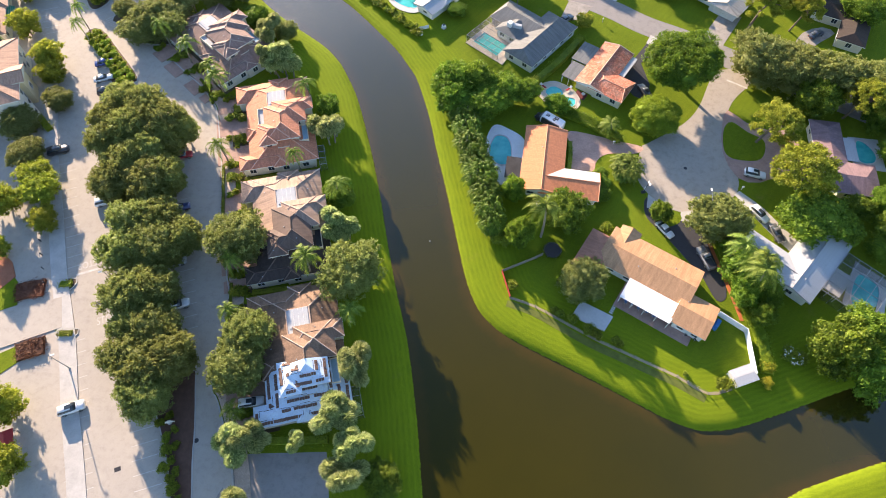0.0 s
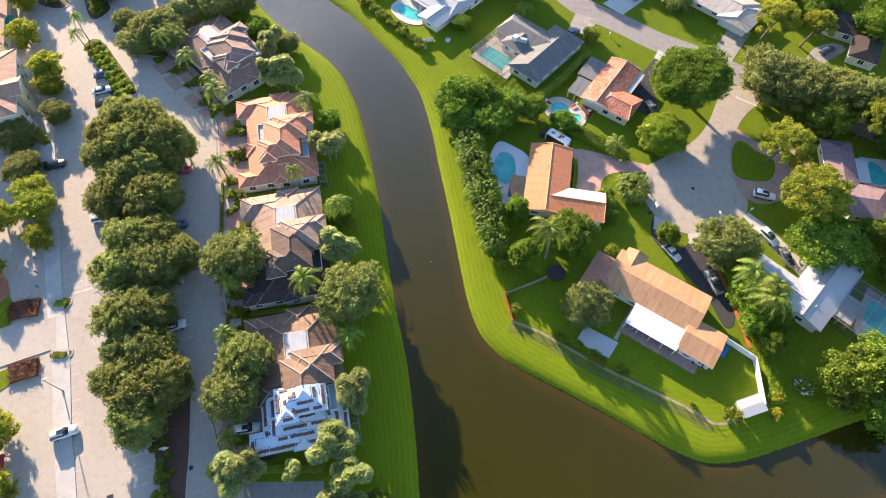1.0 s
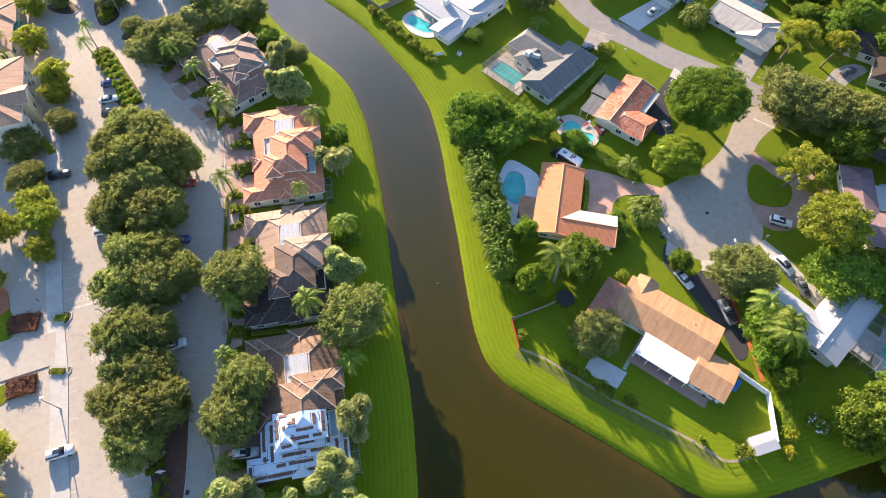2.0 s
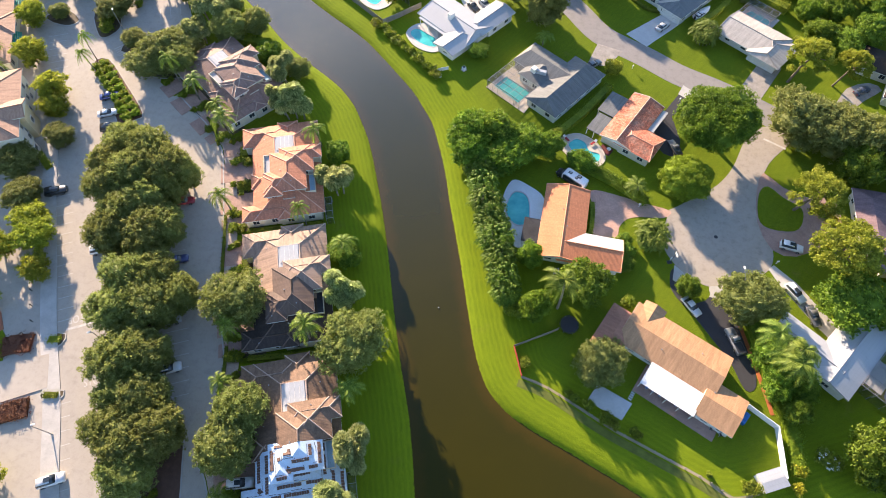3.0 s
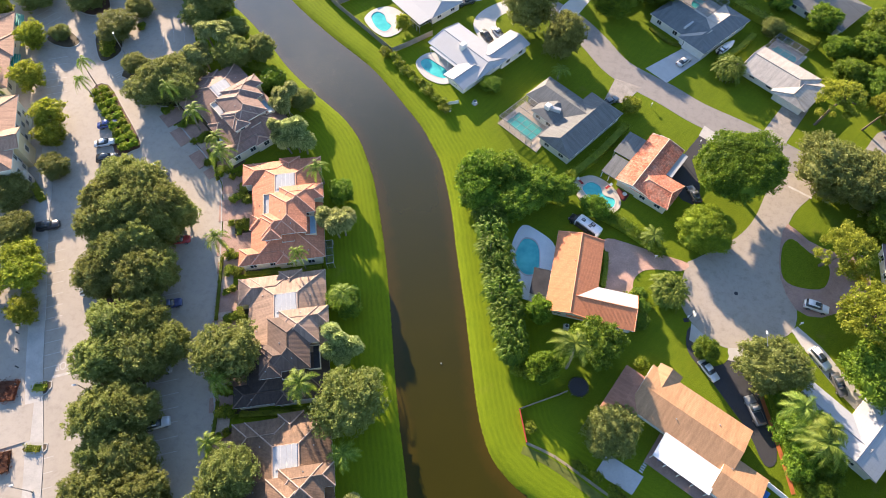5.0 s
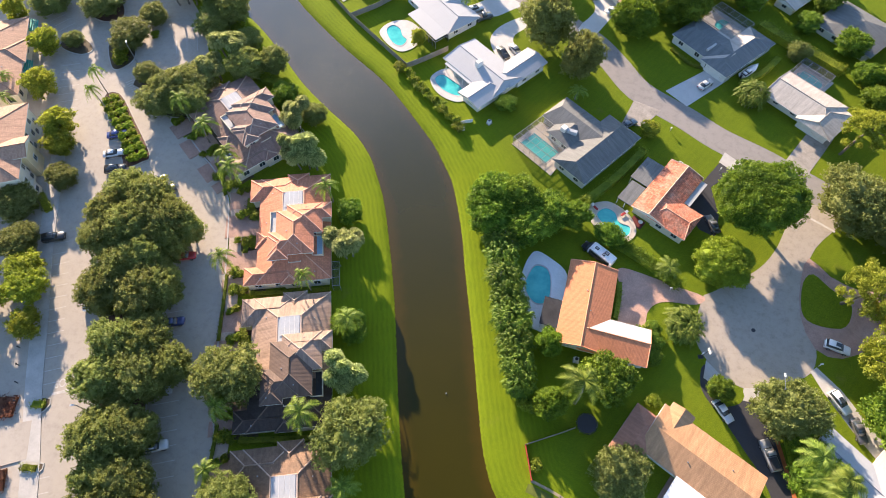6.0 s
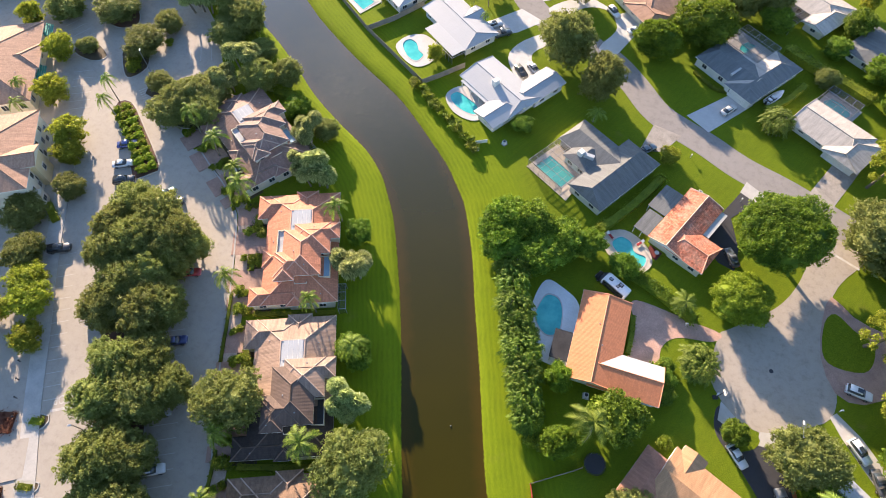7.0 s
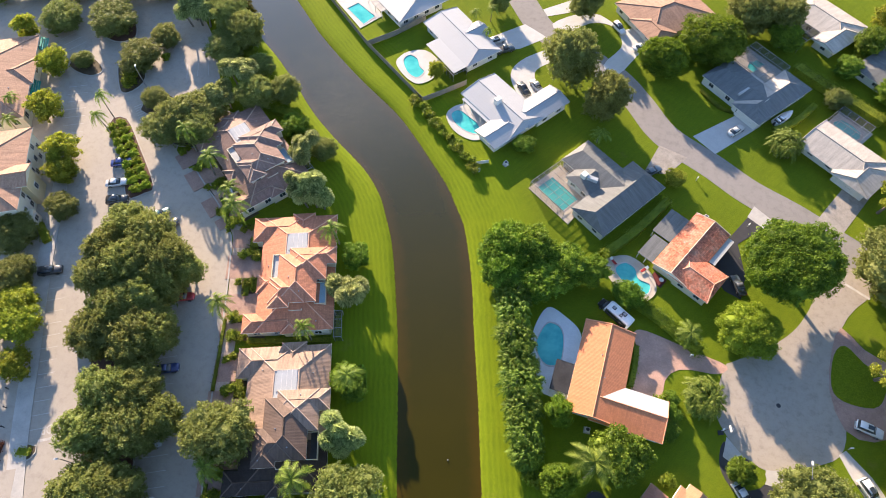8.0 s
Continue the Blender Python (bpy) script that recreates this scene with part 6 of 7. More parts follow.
kind("areca", [lambda s=s: areca("areca_palm", 80 + s, 3.2, 4.2, ARECA) for s in range(2)], "bushy areca palm in a screening row", "palm")


def plant(key, spots, group):
    """Trees of one kind; each spot is x, y, crown radius and height in metres."""
    k = KINDS[key]
    for x, y, r, h in spots:
        r, h = r * 1.04, h * (1.12 if h > 3 else 1.0)
        rng = random.Random(int(x * 10) * 7919 + int(y * 10))
        wide = rng.uniform(0.9, 1.12) if r > 2.5 else 1.0
        if len(k["models"]) < len(k["make"]):
            root, mr, mh = k["make"][len(k["models"])]()
            at = pose(x, y, 0, 0, 0, rng.uniform(0, 360)) @ Matrix.Diagonal((r / mr * wide, r / mr / wide, h / mh, 1))
            root.matrix_basis = at
            k["models"].append((root, mr, mh, root.scale.copy()))
            tagged(root, k["label"], k["category"], group)
            continue
        root, mr, mh, sc = k["models"][k["used"] % len(k["models"])]
        k["used"] += 1
        m = pose(x, y, 0, 0, 0, rng.uniform(0, 360)) @ Matrix.Diagonal((r / mr / sc.x * wide, r / mr / sc.y / wide, h / mh / sc.z, 1))
        tagged(copy_thing(root, m), k["label"], k["category"], group)


plant("oak", [(-90.4, 85.4, 4.8, 9), (-91.0, 79.6, 4.6, 9), (-84.0, 84.0, 5.2, 10), (-88.6, 74.0, 5.0, 9), (-84.4, 77.5, 5.6, 10), (-79.2, 80.6, 5.8, 10), (-74.6, 81.0, 3.3, 8), (-76.6, 76.6, 3.6, 9),
              (-82.2, 69.5, 5.2, 9), (-75.4, 65.2, 5.6, 9), (-82.9, 63.2, 5.0, 8.5), (-72.6, 66.6, 4.2, 8.5), (-78.6, 71.4, 5.0, 9)], "median oaks")
plant("oak", [(-73.7, 54.2, 5.2, 9), (-70.0, 56.2, 4.8, 8.5), (-73.1, 47.9, 5.2, 9), (-67.9, 50.4, 5.6, 9), (-63.2, 53.3, 3.7, 8), (-65.4, 49.0, 3.0, 8), (-67.6, 38.9, 5.6, 9), (-63.6, 40.6, 4.4, 8.5),
              (-65.3, 32.9, 4.5, 8), (-60.6, 32.4, 5.0, 8.5), (-64.0, 27.5, 4.5, 8), (-55.4, 27.4, 4.8, 9), (-59.4, 25.4, 5.4, 9), (-57.4, 20.6, 4.6, 8.5)], "median oaks")
plant("oak", [(-100.4, 142.1, 5.2, 5.0), (-133.4, 141.5, 6.5, 5.6), (-117.1, 140.6, 3.5, 4.3), (-88.8, 138.2, 3.9, 4.3), (-146.8, 137.0, 5.2, 5.6), (-119.3, 131.4, 5.2, 5.0), (-133.5, 126.5, 2.5, 3.1),
              (-107.8, 120.8, 3.2, 3.7), (-94.3, 118.6, 6.3, 6.2), (-99.2, 112.8, 5.3, 5.6), (-62.7, 119.3, 3.2, 4.3), (-109.7, 86.5, 3.4, 4.3), (-114.8, 77.3, 4.6, 5.0), (-108.2, 69.0, 4.1, 5.0)], "car park oaks")
plant("oak", [(-97.6, 116.6, 5.2, 7), (-91.6, 114.6, 4.6, 6.5)], "street corner oaks")
plant("oak", [(-51.8, 54.6, 6.0, 9), (-42.8, 34.8, 4.5, 8), (-43.2, 28.0, 5.2, 8), (-27.1, 51.2, 6.2, 9)], "town house trees")
plant("oak", [(34.5, 197.1, 5.2, 9), (26.8, 194.5, 5.9, 9), (-15.9, 186.8, 4.6, 8), (-37.9, 181, 3.0, 6), (-14.1, 162.1, 6.6, 12), (-3.8, 152.2, 5.1, 11), (59.9, 125.3, 7.8, 9.5),
              (67.0, 123.7, 7.2, 9.5), (46.3, 76.3, 5.9, 7.5), (19.2, 57.6, 4.8, 5.2), (50.0, 173.9, 2.8, 4)], "garden shade trees")
plant("light", [(-153.0, 130.7, 3.0, 6), (-137.9, 122.3, 3.4, 6), (-130.3, 108.8, 3.8, 6), (-118.4, 99.2, 3.9, 6), (-115.5, 94.3, 3.2, 5), (-100.4, 60.4, 4.1, 5.2), (-96.2, 53.4, 3.2, 4.2), (-103.5, 64, 3.6, 5), (-106.5, 56.0, 3.8, 6), (-101.8, 45.2, 2.4, 4.5),
                (-82.5, 14.6, 3.4, 6), (-77.4, 5.4, 3.6, 6)], "car park saplings")
plant("light", [(60.5, 207.1, 2.7, 6), (15.9, 137.7, 2.3, 3), (-46.2, 151.5, 2.0, 4)], "garden feathery trees")
plant("pine", [(61.3, 144.6, 6.1, 11), (71.6, 144.0, 4.6, 11), (60.0, 103.4, 6.2, 10), (64.8, 90.0, 7.8, 11), (81.5, 114.3, 5.6, 11), (89, 92, 6, 11)], "garden tall trees")
plant("bright", [(33.7, 104.3, 5.6, 6.0)], "garden bright trees")
plant("broad", [(66.6, 80.8, 7.4, 7), (77.8, 85.8, 3.2, 4), (83.3, 89.0, 3.0, 4), (72.6, 79.6, 4.0, 6), (84, 80, 5, 7), (90, 103, 5, 7), (87, 112.5, 4.5, 7), (72, 115.5, 5, 8), (81, 76, 3.5, 5), (50.4, 70.6, 3.2, 4), (51.4, 60.0, 3.0, 5.5), (54.4, 56.2, 2.4, 5), (48.6, 73.4, 2.6, 3), (55.8, 60.8, 2.6, 5.5)], "eastern garden thicket")
plant("broad", [(72.2, 54.2, 5.4, 9), (67.4, 50.2, 5.8, 9.5), (73.5, 46.8, 6.0, 9)], "canal corner trees")
plant("broad", [(68, 160, 4, 5.5), (74, 157, 4.2, 6), (66, 169, 3.5, 5), (80, 163, 5, 6.5), (89, 151, 5, 7), (73, 171, 4, 6), (85, 173, 5, 7), (62.5, 179, 4, 6), (92, 160, 5, 7), (78, 180, 5, 7)], "far garden trees")
plant("oak", [(76, 122, 7, 10), (86, 121, 6, 9)], "garden oaks")
plant("flame", [(39.9, 120.3, 8.8, 8.8)], "flame tree")
plant("bloom", [(60.3, 49.1, 2.2, 1.9)], "flowering shrubs")
plant("gold", [(65.0, 103.8, 1.6, 1.8), (66.4, 101.8, 1.3, 1.5), (54.8, 43.0, 1.1, 1.5), (55.4, 46.4, 1.2, 1.5)], "yellow shrubs")
plant("palm", [(-116.1, 113.4, 2.4, 8), (-113.0, 108.3, 2.4, 8), (-91.6, 110.7, 3.2, 8), (-84.0, 106.0, 3.6, 7), (-138.3, 108.0, 2.4, 6), (-134.0, 101.6, 2.4, 6), (-75.8, 100.0, 3.2, 7), (-72.0, 97.0, 3.7, 8),
               (-49.6, 98.3, 3.1, 7), (-63.3, 76.4, 3.1, 8), (-45.8, 76.4, 2.6, 8), (-35.5, 70.5, 3.2, 7), (-35.8, 50.6, 3.9, 9), (-51.2, 49.0, 3.0, 8), (-25.7, 42.3, 3.3, 7), (-47.7, 38.8, 2.7, 7), (-40.9, 20.0, 2.7, 6)], "town house palms")
plant("palm", [(-2.9, 143.8, 2.9, 4), (24.2, 100.4, 3.3, 3.5), (49.1, 68.8, 4.2, 9), (10.1, 68.5, 4.3, 12), (52.8, 66.1, 4.0, 10), (53.3, 62.0, 4.3, 10), (50.6, 65.0, 3.4, 8), (55.0, 64.6, 3.4, 8), (-42.1, 173.3, 2.2, 5), (-37.4, 168.0, 1.8, 4), (-38.8, 176.2, 2.2, 5)], "garden palms")
plant("oak", [(-84.2, 128.4, 4.4, 7), (-78.6, 132.2, 3.6, 6), (-96.4, 146.8, 4.8, 8), (-103.5, 151.5, 5.2, 8), (-107, 156, 5, 8), (-163, 147, 6, 5.5), (-152, 150.5, 6, 5.5), (-141, 155, 6.5, 5.5), (-130, 158, 6, 5.5), (-121, 161, 6, 5.5), (-113, 163, 6, 5.5), (-172, 142, 6, 5.5)], "canal bank trees")
plant("fan", [(-112.8, 149.7, 6.0, 9), (-90.5, 132.8, 4.9, 8), (-91.7, 126.1, 3.8, 7), (-65.4, 116.7, 4.1, 7), (-58.3, 105.6, 4.5, 8), (-62.4, 106.9, 3.2, 7), (-42.1, 87.4, 4.4, 8), (-32.2, 61.1, 4.0, 8),
              (-21.2, 32.5, 3.9, 8), (-23.3, 22.7, 4.2, 8), (-29.4, 17.6, 2.0, 5), (-36.9, 16.6, 3.2, 7), (-39.8, 14.6, 3.7, 7), (-18.5, 18.1, 3.6, 8), (-18.9, 13.9, 3.8, 8), (-36.2, 5.0, 3.6, 7)], "fan palms by the canal")
plant("broad", [(-71.9, 123.2, 3.3, 4), (-44.3, 95.5, 3.0, 4), (-35.0, 70.4, 3.5, 4), (-12.8, 13.9, 3.4, 4), (-10.0, 108.8, 4.9, 7), (3.0, 107.7, 3.4, 5), (-15.5, 107.0, 5.2, 7), (-2.9, 106.7, 4.8, 6),
                (-14.6, 102.1, 4.8, 6.5), (-6.4, 102.1, 5.1, 6), (10.6, 105.2, 2.9, 4), (35.2, 77.8, 2.4, 4), (3.1, 77.3, 2.5, 6.5), (14.5, 73.4, 5.0, 7)], "garden broadleaf trees")
plant("broad", [(57.2, 195.8, 4.1, 6), (36.4, 191.0, 4.1, 6), (52.4, 185.9, 3.4, 4), (-18.8, 136.5, 2.6, 3), (5.4, 66.0, 2.9, 7.5), (51.9, 65.6, 5.2, 6.5)], "garden broadleaf trees")
plant("ficus", [(17.8, 181.6, 7.2, 9), (7.3, 172.1, 5.0, 8)], "dark shade trees")
plant("bushy", [(27.8, 89.1, 3.7, 3.6), (27.2, 87.6, 2.4, 3.0), (38.8, 155.4, 3.9, 4.4)], "bushy palms")
plant("broad", [(22.6, 81.2, 2.1, 2.6), (22.5, 84.2, 1.9, 2.4), (22.2, 87.0, 1.6, 2.0)], "bungalow end shrubs")
plant("areca", [(-11.2, 97.6, 3.6, 5.4), (-9.9, 93.4, 3.7, 5.8), (-8.2, 88.6, 3.9, 6.0), (-6.3, 84.4, 3.5, 5.2), (-4.9, 80.4, 3.9, 6.0), (-3.2, 76.0, 3.6, 5.6), (-1.9, 72.0, 3.5, 5.6), (-0.6, 68.6, 3.0, 4.8)], "screening palms")
for x, y, yaw in ((-55.1, 87.8, 22), (-44.3, 60.6, 22), (-33.6, 33.6, 22.4), (-77.4, 111.6, 54.5)):
    m = pose(x, y, 0, 0, 0, yaw)
    spots = [m @ Vector((a, b, 0)) for a, b in ((-10.4, 12.8), (-9.6, 6.6), (-10.8, 6.0), (-8.0, 5.6), (-11.4, -0.4), (-9.8, -1.0), (-8.2, -0.6), (-11.6, -8.4), (-10.2, -8.8), (-8.4, -2.0), (-9.8, -12.8), (-11.2, -12.4), (-11.8, 12.2))]
    plant("shrub", [(p.x, p.y, 0.8 + 0.17 * (k % 4), 0.9 + 0.12 * (k % 3)) for k, p in enumerate(spots)], "town house front shrubs")
plant("shrub", [(-52.9, 14.6, 0.9, 1.0), (-52.0, 12.6, 1.1, 1.1), (-50.6, 11.2, 0.8, 0.9), (-51.4, 9.6, 1.0, 1.0), (-49.6, 8.2, 0.9, 1.0), (-48.6, 6.8, 1.2, 1.2), (-49.0, 9.4, 0.8, 0.9), (-47.0, 4.6, 1.2, 1.3), (-55.2, 17.0, 0.9, 1.0), (-54.0, 18.6, 0.8, 0.8), (-50.8, 13.6, 0.8, 0.8), (-46.0, 2.4, 1.3, 1.3), (-52.0, 16.4, 0.7, 0.7)], "median shrubs")
plant("shrub", [(23.9, 72.5, 1.3, 1.8), (21.2, 86.2, 1.6, 2.0), (21.9, 83.0, 1.7, 2.0), (1.4, 65.5, 1.8, 3.0), (-114.8, 135.1, 1.2, 1.5), (-119.6, 127.6, 2.2, 2.4), (-118.2, 124.0, 1.8, 2.2), (15.5, 50.8, 0.9, 1.2), (18.0, 50.2, 1.1, 1.4), (21.1, 48.4, 1.2, 1.5), (26.6, 46.8, 0.9, 1.2),
                (22.6, 47.6, 1.2, 1.6), (27.4, 46.4, 0.8, 1.1), (14.4, 51.4, 0.8, 1.1), (40.0, 42.4, 0.6, 0.8), (46.8, 41.4, 1.5, 1.9), (5.2, 55.6, 1.1, 1.4)], "garden shrubs")


# ---- hedges ----
def hedge(pts, width, height, mat, label, seed, leaf=0.14, dense=46):
    """A clipped or shaggy hedge along a line."""
    rng = np.random.default_rng(seed)
    mid = curve_through(pts, 8, False)
    root = thing("hedge", pose(mid[0].x, mid[0].y, 0), label, "hedge")
    centres, radii = [], []
    last = None
    for p in mid:
        if last is None or (p - last).length >= min(width * 0.32, 0.6):
            last = p
            lanes = max(2, round(width / max(0.7, height)))
            for j in range(lanes):
                s = ((j + 0.5) / lanes - 0.5) * 0.9
                way = (mid[-1] - mid[0]).normalized()
                centres.append((p.x - mid[0].x - way.y * s * width + rng.uniform(-0.1, 0.1), p.y - mid[0].y + way.x * s * width + rng.uniform(-0.1, 0.1), height * rng.uniform(0.5, 0.66)))
                radii.append(width / lanes * rng.uniform(0.6, 0.9))
    length = sum((b - a).length for a, b in zip(mid, mid[1:]))
    v, f = leaf_cloud(rng, centres, radii, int(length * width * dense), leaf, height / width * 0.5, 0.6)
    body = ribbon([(p.x - mid[0].x, p.y - mid[0].y) for p in mid[::4] + [mid[-1]]], width * 0.78, -0.1, height * 0.72, 3)
    me = finish(body, "core")
    cv = np.array([q.co[:] for q in me.vertices])
    cf = [[i + len(v) for i in p.vertices] for p in me.polygons]
    foliage = bpy.data.meshes.new("foliage")
    foliage.from_pydata(np.concatenate([v, cv]).tolist(), [], f.tolist() + cf)
    foliage.materials.append(mat)
    bpy.data.meshes.remove(me)
    c = new("foliage", foliage)
    c.parent = root


hedge([(-64.1, 74.8), (-61.4, 67.4), (-59.3, 61.4)], 0.7, 0.8, HEDGE, "low clipped hedge along the walk", 1)
hedge([(-52.0, 46.4), (-50.3, 40.4), (-49.4, 34.0)], 0.7, 0.8, HEDGE, "low clipped hedge along the walk", 2)
hedge([(-79.4, 100.6), (-76.0, 97.2), (-73.6, 93.4)], 0.8, 0.7, HEDGE, "low clipped hedge along the street", 3)
for row in (-0.9, 1.3):
    plant("lime", [(-113.6 + k * 1.95 + row * 0.66, 111.0 - k * 1.72 + row * 0.75, 1.25, 1.4) for k in range(9)], "hedge island shrubs")
hedge([(-57.6, 72.2), (-50, 74.8), (-42.6, 77.6)], 1.2, 0.9, HEDGE, "clipped hedge below the salmon town houses", 5)
hedge([(-47.0, 45.0), (-40, 47.2), (-33.4, 49.4)], 1.3, 0.9, HEDGE, "clipped hedge below the taupe town houses", 6)
hedge([(-36.4, 16.9), (-30, 18.1), (-24.2, 19.2)], 1.6, 1.0, HEDGE, "clipped hedge above the parking court", 7)
plant("shrub", [(-47.6 + k * 1.62 + (0.3 if k % 3 else -0.3), 141.6 - k * 1.24 + (0.2 if k % 2 else -0.2), 1.25 if k % 4 else 1.6, 1.7) for k in range(13)], "canal garden shrubs")
hedge([(12.9, 104.8), (17.6, 103.0), (21.8, 100.8), (26.2, 98.4)], 2.8, 1.9, FICUS, "dark hedge beside the paver driveway", 9, 0.16, 170)
hedge([(4.6, 113.5), (10.1, 121.6), (15.2, 131.2)], 2.2, 2.0, HEDGE, "clipped hedge between two gardens", 10)
hedge([(36.6, 160.2), (41.6, 165.2), (45.4, 171.6)], 1.8, 1.8, HEDGE, "green hedge beside the boat", 11)
hedge([(40.6, 183.2), (46.4, 179.4), (52.6, 176.0), (61, 171)], 3.0, 2.8, HEDGE, "shaggy back garden hedge", 12, 0.2, 34)
hedge([(48.2, 73.6), (50.0, 66.4), (52.6, 58.6), (54.6, 52.4), (55.2, 45.4)], 2.5, 1.7, LIGHT, "yellow-green hedge along the white fence", 13, 0.17, 60)
hedge([(14.9, 87.4), (15.0, 92.0), (14.6, 95.6)], 1.2, 1.0, HEDGE, "low hedge at the orange bungalow", 14)
hedge([(21.9, 79.4), (22.2, 82.6), (22.0, 86.8)], 1.6, 1.6, HEDGE, "shrubs at the end of the orange bungalow", 15)
hedge([(-94.6, 37.0), (-92.2, 38.2), (-89.7, 39.0)], 4.8, 0.8, CROTON, "dark red croton bed beside the walk", 16, 0.16, 40)
hedge([(-87.9, 25.0), (-85.7, 26.4), (-83.5, 27.5)], 4.6, 0.8, CROTON, "dark red croton bed beside the walk", 17, 0.16, 40)
hedge([(-86.8, 40.4), (-84.6, 40.9)], 1.6, 0.6, HEDGE, "low planting on the crossing island", 18)
hedge([(-81.8, 30.2), (-79.4, 30.7)], 1.4, 0.6, HEDGE, "low planting on the crossing island", 19)
hedge([(-66.4, 91.4), (-67.2, 93.8)], 2.2, 0.9, HEDGE, "shrubs before a town house garage", 20)
hedge([(-64.2, 84.2), (-62.8, 81.0)], 1.2, 0.8, HEDGE, "shrubs between paver driveways", 21)
hedge([(-56.0, 66.0), (-54.4, 61.6)], 1.4, 0.8, HEDGE, "shrubs before a town house garage", 22)
hedge([(-84.6, 113.0), (-82.0, 110.6)], 1.8, 0.8, HEDGE, "shrubs before a town house garage", 23)
hedge([(-64.2, 98.6), (-58.0, 101.4), (-52.6, 103.8)], 1.4, 0.9, HEDGE, "clipped hedge north of the salmon town houses", 24)
hedge([(-79.8, 127.8), (-73.0, 127.0), (-66.6, 121.4)], 2.6, 2.2, HEDGE, "shaggy hedge along the canal bank", 25, 0.2, 34)
hedge([(-98.4, 147.6), (-93.4, 141.8), (-85.6, 134.2)], 3.2, 3.0, HEDGE, "tall shaggy hedge along the canal bank", 26, 0.22, 30)
hedge([(-113.5, 81.8), (-109.2, 78.6)], 2.0, 1.2, HEDGE, "dark clipped hedge at the flats", 27)
hedge([(18.6, 168.4), (23.4, 164.2), (27.0, 163.6)], 1.1, 0.8, HEDGE, "low hedge below the slate-blue house", 28)


# ---- fences and garden things ----
def fence(pts, height, mat, label, panel=2.4, thick=0.05, rails=False):
    root = thing("fence", pose(*pts[0], 0), label, "fence")
    o = Vector((*pts[0], 0))
    for a, b in zip(pts, pts[1:]):
        a, b = Vector((*a, 0)) - o, Vector((*b, 0)) - o
        n = max(1, round((b - a).length / panel))
        yaw = math.degrees(math.atan2((b - a).y, (b - a).x))
        for k in range(n):
            p = a.lerp(b, k / n)
            length = (b - a).length / n
            bm = bmesh.new()
            if rails:
                for z in (0.5, 0.95):
                    box(bm, 0.07, length - 0.07, -thick / 2, thick / 2, height * z - 0.035, height * z, 0.01)
            else:
                box(bm, 0.07, length - 0.07, -thick / 2, thick / 2, 0.02, height, 0.015)
            part("fence_panel", bm, mat, root, at=pose(p.x, p.y, 0, 0, 0, yaw))
            part("post", boxed(-0.07, 0.07, -0.07, 0.07, -0.2, height + 0.05, 0.01), mat, root, at=pose(p.x, p.y, 0, 0, 0, yaw))
    part("post", boxed(-0.07, 0.07, -0.07, 0.07, -0.2, height + 0.05, 0.01), mat, root, at=pose(b.x, b.y, 0))


fence([(-95, 179.5), (-67.0, 156.6), (-46.5, 142.6), (-42.9, 146.2)], 1.7, WOOD_GREY, "weathered grey wooden garden fence")
fence([(-67.0, 156.6), (-61.6, 162.5), (-55.8, 171.0)], 1.7, WOOD_GREY, "weathered grey wooden garden fence")
fence([(-42.9, 146.2), (-38.0, 151.6)], 1.7, WOOD_GREY, "weathered grey wooden garden fence")
fence([(46.8, 56.1), (51.9, 53.2), (52.8, 44.4)], 1.8, VINYL, "white vinyl privacy fence", 2.4, 0.12)
fence([(5.1, 52.9), (10.4, 51.8), (17.0, 49.1), (22.6, 46.8), (27.6, 45.2), (33.3, 43.4), (38.4, 41.8), (44.1, 39.4), (48.8, 41.2)], 0.8, WOOD_GREY, "low weathered rail fence along the canal lawn", 2.4, 0.03, True)
fence([(2.8, 58.5), (5.1, 52.9)], 1.2, RED_CLOTH, "low red garden fence")
fence([(2.8, 58.5), (9.6, 63.0), (10.8, 63.9)], 1.2, WOOD_GREY, "weathered wooden garden fence")
fence([(-29.8, 127.4), (-25.6, 129.6)], 1.1, VINYL, "short white garden fence", 1.4)


def shed():
    root = thing("garden_shed", pose(50.4, 43.6, 0, 0, 0, 28), "white garden shed against the fence", "shed")
    part("wall", boxed(-2.2, 2.2, -1.5, 1.5, 0, 1.5), VINYL, root)
    bm, lines = roof_mesh(-2.2, 2.2, -1.5, 1.5, 1.55, 0.14, "a", (0, 0), 0.15)
    part("roof", bm, (WHITE_ROOF, TRIM, WHITE_ROOF), root)
    part("door", boxed(-0.5, 0.5, -1.55, -1.5, 0.05, 1.4), TRIM, root)


shed()


def trampoline():
    root = thing("trampoline", pose(12.8, 65.2, 0), "round black garden trampoline", "trampoline")
    ring = bmesh.new()
    for k in range(24):
        a, b = 2 * math.pi * k / 24, 2 * math.pi * (k + 1) / 24
        rod(ring, (1.9 * math.cos(a), 1.9 * math.sin(a), 0.8), (1.9 * math.cos(b), 1.9 * math.sin(b), 0.8), 0.06, sides=6)
    part("frame", ring, DARK, root)
    part("mat", rod(bmesh.new(), (0, 0, 0.78), (0, 0, 0.8), 1.75, sides=24), DARK, root, "black jumping mat")
    for k in range(6):
        a = math.pi * k / 3
        part("leg", rod(bmesh.new(), (1.85 * math.cos(a), 1.85 * math.sin(a), 0), (1.85 * math.cos(a), 1.85 * math.sin(a), 0.78), 0.04, sides=6), METAL, root)


trampoline()


